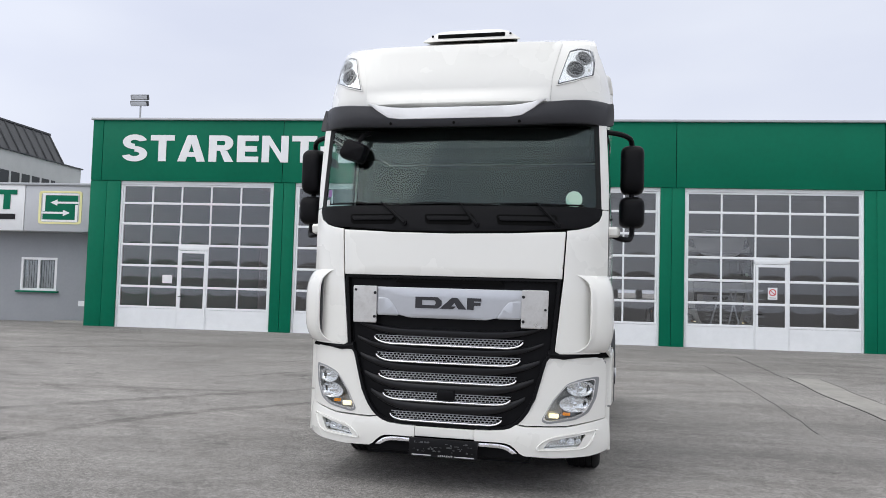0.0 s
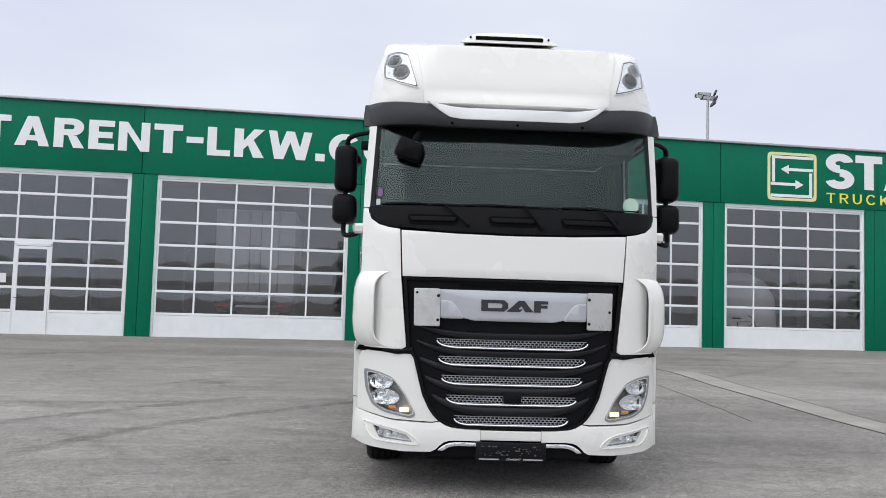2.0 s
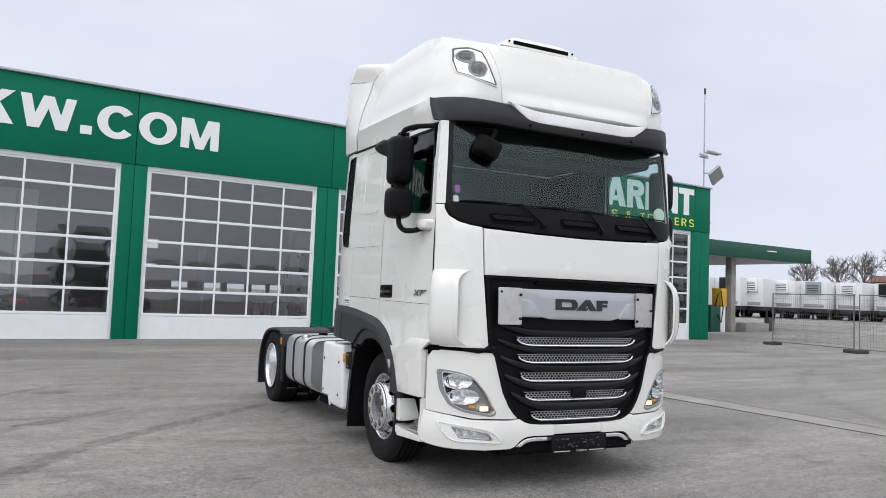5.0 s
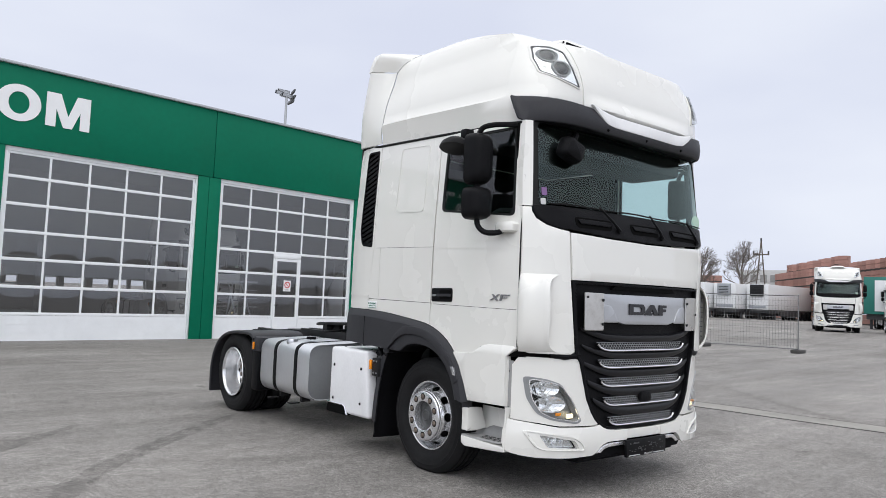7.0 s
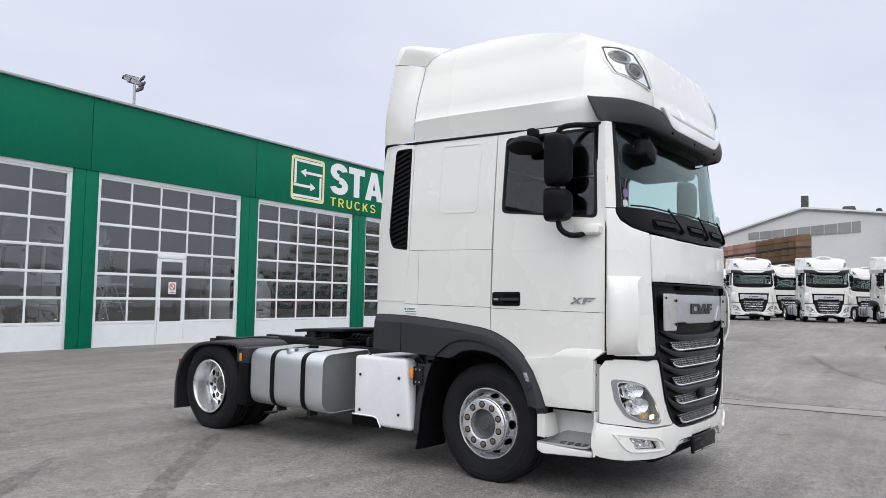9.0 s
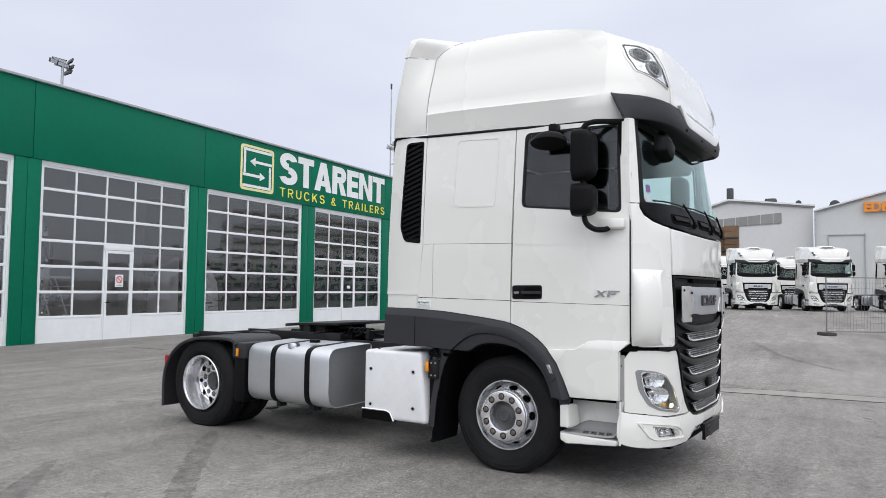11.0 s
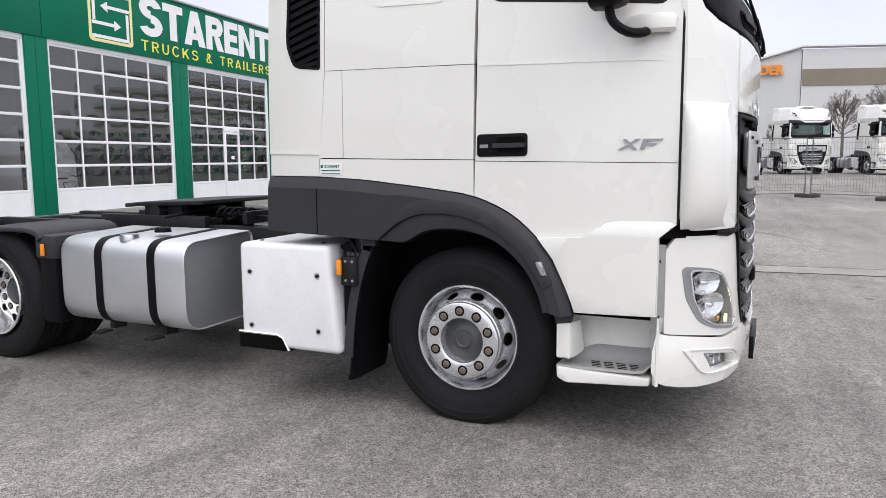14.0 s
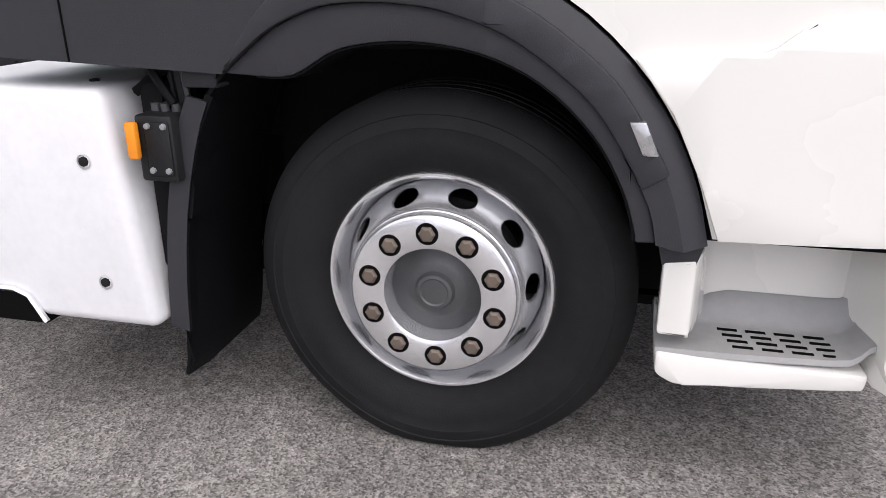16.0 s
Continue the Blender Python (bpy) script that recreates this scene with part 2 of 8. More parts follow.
def glass(name, tint=(0.8, 0.85, 0.85), see=0.6, rough=0.0, wave=0.0, wave_scale=2.0, f0=0.04, haze=0.0, haze_color=(0.3, 0.3, 0.3), shine=(0.9, 0.9, 0.9)):
    """A thin pane: tinted see-through with mirror gloss by angle, and a milky share where it is dull."""
    ma, n, l, b = nodes_of(name)
    n.remove(b)
    out = n["Material Output"]
    tr, gl, mx, fr = n.new("ShaderNodeBsdfTransparent"), n.new("ShaderNodeBsdfGlossy"), n.new("ShaderNodeMixShader"), n.new("ShaderNodeLayerWeight")
    tr.inputs[0].default_value = (*[c * see for c in tint], 1)
    gl.inputs["Roughness"].default_value = rough
    gl.inputs["Color"].default_value = (*shine, 1)
    fr.inputs[0].default_value = 0.5
    p5, gain = n.new("ShaderNodeMath"), n.new("ShaderNodeMapRange")
    p5.operation, p5.inputs[1].default_value = "POWER", 5.0
    gain.inputs["To Min"].default_value, gain.inputs["To Max"].default_value = f0, 1.0
    l.new(fr.outputs["Facing"], p5.inputs[0])
    l.new(p5.outputs[0], gain.inputs[0])
    body = tr.outputs[0]
    if wave or haze:
        co, no = n.new("ShaderNodeTexCoord"), n.new("ShaderNodeTexNoise")
        no.inputs["Scale"].default_value, no.inputs["Detail"].default_value = wave_scale, 1
        l.new(co.outputs["Object"], no.inputs["Vector"])
    if wave:
        bu = n.new("ShaderNodeBump")
        bu.inputs["Strength"].default_value, bu.inputs["Distance"].default_value = wave, 0.05
        l.new(no.outputs[0], bu.inputs["Height"])
        l.new(bu.outputs[0], gl.inputs["Normal"])
    if haze:
        df, hm, hr = n.new("ShaderNodeBsdfDiffuse"), n.new("ShaderNodeMixShader"), n.new("ShaderNodeMapRange")
        df.inputs[0].default_value = (*haze_color, 1)
        hr.inputs["From Min"].default_value, hr.inputs["From Max"].default_value = 0.3, 0.7
        hr.inputs["To Min"].default_value, hr.inputs["To Max"].default_value = haze * 0.7, haze * 1.3
        l.new(no.outputs[0], hr.inputs[0])
        l.new(hr.outputs[0], hm.inputs[0])
        l.new(body, hm.inputs[1])
        l.new(df.outputs[0], hm.inputs[2])
        body = hm.outputs[0]
    l.new(gain.outputs[0], mx.inputs[0])
    l.new(body, mx.inputs[1])
    l.new(gl.outputs[0], mx.inputs[2])
    l.new(mx.outputs[0], out.inputs[0])
    return ma


M_PAINT = mat("white_truck_paint", (0.80, 0.79, 0.745), 0.27, vary=0.004, scale=1.2, coat=1.0, dirt=0.0)
M_BLACK = mat("black_grained_plastic", (0.006, 0.006, 0.007), 0.45, spec=0.10, vary=0.2, bump=0.25, bump_scale=500)
M_GRILLE = mat("black_grille_plastic", (0.008, 0.008, 0.0095), 0.34, spec=0.30, vary=0.15, bump=0.1, bump_scale=400)
M_GREYPL = mat("dark_grey_plastic", (0.032, 0.032, 0.0365), 0.5, spec=0.32, vary=0.12, bump=0.2, bump_scale=450)
M_DEEP = mat("black_underbody", (0.007, 0.007, 0.008), 0.75, vary=0.3, spec=0.1)
M_RUBBER = mat("tyre_rubber", (0.012, 0.012, 0.0128), 0.7, spec=0.18, vary=0.25, scale=2.5, bump=0.3, bump_scale=220, dirt=0.15, dirt_color=(0.04, 0.038, 0.035))
M_CHROME = mat("chrome", (0.85, 0.85, 0.86), 0.12, metal=1.0, vary=0.03)
M_ALU = mat("brushed_aluminium", (0.62, 0.63, 0.65), 0.34, metal=1.0, vary=0.06, scale=6, bump=0.06, bump_scale=300)
M_RIM = mat("polished_rim", (0.76, 0.765, 0.78), 0.21, metal=0.78, vary=0.06, scale=7, bump=0.04, bump_scale=150, dirt=0.06, dirt_color=(0.16, 0.14, 0.12))
M_SILVER = mat("silver_paint", (0.50, 0.51, 0.53), 0.33, metal=0.7, vary=0.04)
M_GREEN = mat("green_cladding", (0.002, 0.148, 0.080), 0.5, spec=0.14, vary=0.10, scale=0.5, dirt=0.12, dirt_color=(0.015, 0.14, 0.07))
M_DOORW = mat("white_door_profile", (0.84, 0.855, 0.86), 0.45, vary=0.04, dirt=0.10, dirt_color=(0.5, 0.5, 0.48))
M_SIGNW = mat("white_sign_letter", (0.86, 0.86, 0.86), 0.4, vary=0.03)
M_SIGNY = mat("yellow_sign_letter", (0.86, 0.80, 0.10), 0.4, vary=0.04)
M_GLASS = glass("cab_glass", (0.86, 0.965, 0.955), 0.92, f0=0.054, shine=(0.80, 0.97, 0.92))
M_PANE = glass("hall_door_pane", (0.80, 0.79, 0.80), 0.88, rough=0.015, wave=0.012, wave_scale=3.0, f0=0.13, haze=0.07, haze_color=(0.25, 0.255, 0.265))

M_CLEAR, _n, _l, _b = nodes_of("clear_glass_inner_face")
_t = _n.new("ShaderNodeBsdfTransparent")
_t.inputs[0].default_value = (0.94, 0.965, 0.96, 1)
_l.new(_t.outputs[0], _n["Material Output"].inputs[0])
_n.remove(_b)


# ---- ground ----
def ground_z(x, y):
    """The yard is level round the hall and rises a little towards the parked trucks."""
    t = min(1.0, max(0.0, (x - 24.0) / 18.0))
    return 0.056 + 0.444 * t * t * (3 - 2 * t)


def asphalt():
    ma, n, l, b = nodes_of("worn_asphalt")
    geo = n.new("ShaderNodeNewGeometry")
    pos = geo.outputs["Position"]

    def tex(scale, detail=4, rough=0.55, src=None, dist=0.0):
        t = n.new("ShaderNodeTexNoise")
        t.inputs["Scale"].default_value, t.inputs["Detail"].default_value, t.inputs["Roughness"].default_value = scale, detail, rough
        t.inputs["Distortion"].default_value = dist
        l.new(src or pos, t.inputs["Vector"])
        return t.outputs[0]

    def rng(v, a, c, lo, hi):
        m = n.new("ShaderNodeMapRange")
        m.inputs["From Min"].default_value, m.inputs["From Max"].default_value = a, c
        m.inputs["To Min"].default_value, m.inputs["To Max"].default_value = lo, hi
        l.new(v, m.inputs[0])
        return m.outputs[0]

    def mul(a, c):
        m = n.new("ShaderNodeMath")
        m.operation = "MULTIPLY"
        l.new(a, m.inputs[0])
        l.new(c, m.inputs[1])
        return m.outputs[0]

    stones = n.new("ShaderNodeTexVoronoi")
    stones.inputs["Scale"].default_value = 180
    l.new(pos, stones.inputs["Vector"])
    bw = n.new("ShaderNodeRGBToBW")
    l.new(stones.outputs["Color"], bw.inputs[0])
    # long stretched streaks: tyre wear that runs across the yard
    mp = n.new("ShaderNodeMapping")
    mp.inputs["Scale"].default_value = (0.10, 0.75, 1)
    mp.inputs["Rotation"].default_value = (0, 0, radians(-14))
    l.new(pos, mp.inputs[0])
    streak = rng(tex(1.0, 6, 0.66, mp.outputs[0], 0.6), 0.36, 0.64, 0.80, 1.12)
    mp2 = n.new("ShaderNodeMapping")
    mp2.inputs["Scale"].default_value = (0.22, 3.2, 1)
    mp2.inputs["Rotation"].default_value = (0, 0, radians(-10))
    l.new(pos, mp2.inputs[0])
    streak = mul(streak, rng(tex(1.0, 5, 0.7, mp2.outputs[0], 0.4), 0.34, 0.66, 0.89, 1.10))
    patch = rng(tex(0.16, 5, 0.6), 0.35, 0.65, 0.80, 1.14)
    blot = rng(tex(1.6, 6, 0.72), 0.32, 0.62, 0.90, 1.06)
    spots = rng(tex(3.4, 2, 0.5), 0.235, 0.30, 0.55, 1.0)
    grain = rng(bw.outputs[0], 0.12, 0.88, 0.40, 1.78)
    fine = rng(tex(60, 2), 0.3, 0.7, 0.85, 1.15)
    middle = mul(rng(tex(9, 4, 0.7), 0.3, 0.7, 0.87, 1.13), rng(tex(28, 3, 0.7), 0.3, 0.7, 0.74, 1.26))
    tone = mul(mul(mul(streak, patch), mul(blot, spots)), mul(mul(grain, fine), middle))
    # arcs left by turning tyres, two rings round far centres
    def ring(cx, cy, radius, width, depth):
        sub = n.new("ShaderNodeVectorMath")
        sub.operation = "DISTANCE"
        sub.inputs[1].default_value = (cx, cy, 0)
        l.new(pos, sub.inputs[0])
        off = n.new("ShaderNodeMath")
        off.operation, off.inputs[1].default_value = "SUBTRACT", radius
        l.new(sub.outputs["Value"], off.inputs[0])
        ab = n.new("ShaderNodeMath")
        ab.operation = "ABSOLUTE"
        l.new(off.outputs[0], ab.inputs[0])
        m1 = rng(ab.outputs[0], 0.0, width, 1.0, 0.0)
        br = rng(tex(0.55, 4, 0.7), 0.40, 0.60, 0.0, depth)
        k = mul(m1, br)
        inv = n.new("ShaderNodeMath")
        inv.operation, inv.inputs[0].default_value = "SUBTRACT", 1.0
        l.new(k, inv.inputs[1])
        return inv.outputs[0]
    for args in ((-16.0, -10.0, 14.2, 0.17, 0.34), (-16.0, -10.0, 16.3, 0.15, 0.26), (-6.0, 24.0, 21.0, 0.16, 0.26), (20.0, -12.0, 18.0, 0.2, 0.26), (10.0, 26.0, 27.5, 0.2, 0.22)):
        tone = mul(tone, ring(*args))
    sc = n.new("ShaderNodeVectorMath")
    sc.operation = "SCALE"
    sc.inputs[0].default_value = (0.230, 0.216, 0.203)
    l.new(tone, sc.inputs["Scale"])
    l.new(sc.outputs[0], b.inputs["Base Color"])
    l.new(rng(tex(0.5, 4), 0.3, 0.7, 0.62, 0.86), b.inputs["Roughness"])
    b.inputs["Specular IOR Level"].default_value = 0.35
    bu = n.new("ShaderNodeBump")
    bu.inputs["Strength"].default_value, bu.inputs["Distance"].default_value = 0.35, 0.005
    l.new(stones.outputs["Distance"], bu.inputs["Height"])
    l.new(bu.outputs[0], b.inputs["Normal"])
    return ma


M_ASPHALT = asphalt()
M_CONCRETE = mat("weathered_concrete", (0.30, 0.285, 0.262), 0.85, vary=0.25, scale=1.4, bump=0.4, bump_scale=90, dirt=0.4, dirt_color=(0.10, 0.095, 0.09))
M_CRACK = mat("dark_joint_filler", (0.06, 0.056, 0.052), 0.8, vary=0.3)

bm = bmesh.new()
gx = [-900, -300, -100, -50, -25, 0, 20, 24, 26, 28, 30, 32, 34, 36, 38, 40, 42, 46, 60, 100, 300, 900]
gy = [-900, -300, -100, -40, -15, 0, 15, 40, 100, 300, 900]
grid = [[bm.verts.new((x, y, ground_z(x, y))) for y in gy] for x in gx]
for i in range(len(gx) - 1):
    for j in range(len(gy) - 1):
        bm.faces.new((grid[i][j], grid[i + 1][j], grid[i + 1][j + 1], grid[i][j + 1]))
thing("ground", "wide worn grey asphalt yard with tyre marks and stains", "ground", kind="structure", bm=bm, material=M_ASPHALT, smooth=80)


def ribbon(left, right, z0, z1):
    """A thin slab between two edge lines on the ground."""
    bm = bmesh.new()
    rows = [[bm.verts.new((*p, z)) for p, z in ((a, z0), (a, z1), (c, z1), (c, z0))] for a, c in zip(left, right)]
    for p, q in zip(rows, rows[1:]):
        for k in range(3):
            bm.faces.new((p[k], p[k + 1], q[k + 1], q[k]))
    bm.faces.new(rows[0])
    bm.faces.new(rows[-1][::-1])
    return bm


rng_s = random.Random(4)
ys = [7.7 - 0.5 * i for i in range(49)]
lx = [4.92 + 0.0085 * max(0, y) ** 2 + 0.02 * math.sin(2.1 * y) + rng_s.uniform(-0.015, 0.015) for y in ys]
rx = [x + 0.58 + rng_s.uniform(-0.02, 0.02) for x in lx]
drain_strip = thing("concrete_strip", "pale weathered concrete strip set into the asphalt", "paving strip", kind="structure",
                    bm=ribbon(list(zip(lx, ys)), list(zip(rx, ys)), 0.0, 0.062), material=M_CONCRETE)
for k, xs in enumerate((lx, rx)):
    a = [(x - 0.004 + rng_s.uniform(-0.005, 0.003), y) for x, y in zip(xs, ys)]
    c = [(x + 0.004 + rng_s.uniform(-0.003, 0.005), y) for x, y in zip(xs, ys)]
    part("joint", ribbon(a, c, 0.0, 0.0645), M_CRACK, drain_strip)


# the strip runs out into a crack towards the hall, and a second crack runs beside it
for line in ([(5.71, 12.3), (5.66, 11.4), (5.55, 10.2), (5.50, 9.3), (5.40, 8.4), (5.36, 7.65)], [(4.36, 9.6), (4.28, 8.2), (4.22, 6.9), (4.10, 5.3), (4.0, 4.1), (3.86, 2.8), (3.72, 1.6)]):
    w = 0.014 if line[0][0] > 5 else 0.007
    pts = [(x + rng_s.uniform(-0.02, 0.02), y) for x, y in [(a[0] + (b[0] - a[0]) * k / 4, a[1] + (b[1] - a[1]) * k / 4) for a, b in zip(line, line[1:]) for k in range(4)]]
    thing("asphalt_crack", "thin dark crack in the asphalt beside the concrete strip", "crack", kind="structure", bm=ribbon([(x - w * rng_s.uniform(0.5, 1.2), y) for x, y in pts], [(x + w * rng_s.uniform(0.5, 1.2), y) for x, y in pts], 0.0, 0.0595), material=M_CRACK)

# tyre marks and an oil spot: thin worn films of rubber on the asphalt
M_MARK, _n, _l, _b = nodes_of("worn_rubber_mark")
_b.inputs["Base Color"].default_value = (0.055, 0.052, 0.05, 1)
_b.inputs["Roughness"].default_value = 0.75
_g, _t1, _r1, _x1 = _n.new("ShaderNodeNewGeometry"), _n.new("ShaderNodeTexNoise"), _n.new("ShaderNodeMapRange"), _n.new("ShaderNodeMixShader")
_t1.inputs["Scale"].default_value, _t1.inputs["Detail"].default_value, _t1.inputs["Roughness"].default_value = 7.0, 8, 0.8
_r1.inputs["From Min"].default_value, _r1.inputs["From Max"].default_value = 0.38, 0.66
_r1.inputs["To Min"].default_value, _r1.inputs["To Max"].default_value = 0.0, 0.40
_tr1 = _n.new("ShaderNodeBsdfTransparent")
_l.new(_g.outputs["Position"], _t1.inputs["Vector"])
_l.new(_t1.outputs[0], _r1.inputs[0])
_l.new(_r1.outputs[0], _x1.inputs[0])
_l.new(_tr1.outputs[0], _x1.inputs[1])
_l.new(_b.outputs[0], _x1.inputs[2])
_l.new(_x1.outputs[0], _n["Material Output"].inputs[0])
MARKS = [([(-4.45, -0.55), (-4.05, 0.35), (-3.62, 1.05), (-3.05, 1.72), (-2.4, 2.27), (-1.75, 2.78), (-1.0, 3.35)], 0.10), ([(-6.6, 3.85), (-6.1, 4.42), (-5.5, 5.4), (-4.7, 6.4)], 0.022), ([(-6.35, 3.85), (-5.85, 4.42), (-5.3, 5.3), (-4.6, 6.2)], 0.016),
         ([(-4.62, 3.5), (-4.28, 3.86), (-3.94, 4.14)], 0.014), ([(-4.4, 4.45), (-3.81, 5.02), (-3.2, 5.76)], 0.06), ([(-4.4, 6.8), (-3.68, 7.53), (-3.0, 8.2)], 0.07), ([(-7.5, -1.8), (-6.2, 0.3), (-4.6, 1.9), (-2.6, 3.6)], 0.12),
         ([(6.2, 10.6), (10.0, 10.3), (15.0, 9.6), (21.0, 8.2)], 0.07), ([(6.4, 9.2), (10.5, 8.7), (16.0, 7.6)], 0.06), ([(8.5, -3.0), (12.0, -1.6), (17.0, -0.6)], 0.08), ([(-12.0, 6.5), (-9.0, 8.6), (-5.6, 10.2)], 0.12)]
for line, w in MARKS:
    pts = []
    for i in range(len(line) - 1):
        a, b, c, d = (Vector(line[max(0, i - 1)]), Vector(line[i]), Vector(line[i + 1]), Vector(line[min(len(line) - 1, i + 2)]))
        pts += [0.5 * (2 * b + (c - a) * u + (2 * a - 5 * b + 4 * c - d) * u**2 + (3 * b - a - 3 * c + d) * u**3) for u in [k / 12 for k in range(12)]]
    pts.append(Vector(line[-1]))
    lf, rt = [], []
    for i, p in enumerate(pts):
        dr = (pts[min(i + 1, len(pts) - 1)] - pts[max(i - 1, 0)]).normalized()
        n_ = Vector((-dr.y, dr.x)) * w * min(1.0, 0.25 + 0.12 * min(i, len(pts) - 1 - i)) * rng_s.uniform(0.85, 1.1)
        lf.append((p.x + n_.x, p.y + n_.y))
        rt.append((p.x - n_.x, p.y - n_.y))
    bm = bmesh.new()
    rows = [[bm.verts.new((*q, ground_z(*q) + 0.0035)) for q in pair] for pair in zip(lf, rt)]
    for p, q in zip(rows, rows[1:]):
        bm.faces.new((p[0], p[1], q[1], q[0]))
    thing("tyre_mark", "faint dark tyre mark curving over the asphalt", "tyre mark", kind="structure", bm=bm, material=M_MARK, smooth=0).visible_shadow = False
bm = bmesh.new()
bm.faces.new([bm.verts.new((-3.24 + 0.27 * math.cos(a) * (1 + 0.12 * math.sin(3 * a)), 5.06 + 0.15 * math.sin(a), 0.0605)) for a in [2 * math.pi * k / 28 for k in range(28)]])
thing("oil_spot", "dark oval oil spot on the asphalt", "oil spot", kind="structure", bm=bm, material=M_MARK, smooth=0).visible_shadow = False


# ---- workshop hall ----
FY0 = 15.00        # front of the green cladding
DY = 15.10         # plane of the sectional doors
X0, X1, TOP, HEAD = -13.28, 22.62, 6.58, 4.66
BACK = 31.0
DOORS = [(-12.28, -7.28, True), (-6.60, -1.14, False), (-0.50, 4.37, False), (5.06, 10.01, True), (10.72, 15.66, False), (16.44, 21.45, True)]
M_WALLIN = mat("hall_inner_wall", (0.32, 0.32, 0.31), 0.8, vary=0.1, scale=0.6)
M_FLOORIN = mat("hall_floor", (0.16, 0.155, 0.15), 0.6, vary=0.2, scale=0.8)
M_ROOF = mat("grey_roof_sheet", (0.25, 0.25, 0.26), 0.5, vary=0.1)
M_COPING = mat("grey_metal_coping", (0.42, 0.43, 0.44), 0.4, metal=0.5, vary=0.1)
M_GASK = mat("dark_gasket", (0.015, 0.016, 0.016), 0.6, vary=0.1, spec=0.15)

hall = thing("workshop_hall", "long green-clad truck workshop with six white glazed sectional doors", "building", kind="structure")
# fascia boards between the vertical joints
seams = [X0, -12.92, -7.02, -0.82, 4.80, 10.55, 16.1, 21.62, X1]
for a, c in zip(seams, seams[1:]):
    part("fascia_panel", solid((a + 0.008, c - 0.008, FY0, FY0 + 0.12, HEAD, TOP), bevel=0.01), M_GREEN, hall)
part("fascia_backing", solid((X0 + 0.02, X1 - 0.02, FY0 + 0.03, FY0 + 0.30, HEAD + 0.01, TOP - 0.01)), M_DEEP, hall)
part("coping", solid((X0 - 0.04, X1 + 0.04, FY0 - 0.07, FY0 + 0.34, TOP, TOP + 0.07), bevel=0.012), M_COPING, hall, "grey metal roof edge")
edges = [X0] + [v for d in DOORS for v in d[:2]] + [X1]
for a, c in zip(edges[0::2], edges[1::2]):
    w = c - a
    cut = [a, a + 0.32, c] if w < 1.0 else [a, a + 0.55, c]
    for p, q in zip(cut, cut[1:]):
        part("pillar_cladding", solid((p + (0.005 if p > a else 0), q - (0.005 if q < c else 0), FY0 + 0.02, DY + 0.10, 0, HEAD - 0.006), bevel=0.008), M_GREEN, hall)
    part("pillar_core", solid((a + 0.02, c - 0.02, FY0 + 0.06, DY + 0.35, 0, HEAD)), M_DEEP, hall)
part("lintel", solid((X0 + 0.05, X1 - 0.05, DY - 0.02, DY + 0.3, 4.555, HEAD)), M_DOORW, hall)
part("side_wall", solid((X0, X0 + 0.25, DY + 0.12, BACK, 0, TOP - 0.1)), M_GREEN, hall)
part("side_wall", solid((X1 - 0.25, X1, DY + 0.12, BACK, 0, TOP - 0.1)), M_GREEN, hall)
rear = [(1.94, 3.08, 2.40, 3.70)] + [(a, c, 1.25, 1.74) for a, c in ((3.5, 4.55), (5.2, 6.15), (6.4, 7.35), (7.65, 8.45), (8.6, 9.3), (9.42, 10.12), (10.25, 10.8), (10.92, 11.5))]
part("back_wall", sheet([(X0, 0), (X1, 0), (X1, TOP - 0.1), (X0, TOP - 0.1)], [[(a, p), (c, p), (c, q), (a, q)] for a, c, p, q in rear], lambda x, z, d: (x, BACK + d, z), 0.25), M_WALLIN, hall, smooth=0)
for a, c, p, q in rear:
    part("rear_window_frame", solid((a, a + 0.04, BACK + 0.1, BACK + 0.15, p, q), (c - 0.04, c, BACK + 0.1, BACK + 0.15, p, q), (a + 0.04, c - 0.04, BACK + 0.1, BACK + 0.15, q - 0.04, q), (a + 0.04, c - 0.04, BACK + 0.1, BACK + 0.15, p, p + 0.04)), M_DOORW, hall)
part("roof", solid((X0, X1, FY0 + 0.35, BACK + 0.3, TOP - 0.25, TOP - 0.02)), M_ROOF, hall)
part("hall_floor", solid((X0 + 0.1, X1 - 0.1, DY + 0.12, BACK, -0.05, 0.060)), M_FLOORIN, hall)

ROWZ = [0.70, 1.345, 2.0, 2.655, 3.31, 3.96, 4.55]


def sagged_pane(a, c, za, zb, y):
    """A plastic pane that has sunk in a little at its middle."""
    bm = bmesh.new()
    for y0, flip in ((y, False), (y + 0.006, True)):
        rows = [[bm.verts.new((a + (c - a) * i / 8, y0 - 0.0055 * (1 - (i / 4 - 1) ** 4) * (1 - (j / 4 - 1) ** 2), za + (zb - za) * j / 8)) for i in range(9)] for j in range(9)]
        for p, q in zip(rows, rows[1:]):
            for i in range(8):
                f = (p[i], p[i + 1], q[i + 1], q[i])
                bm.faces.new(f[::-1] if flip else f)
    return bm


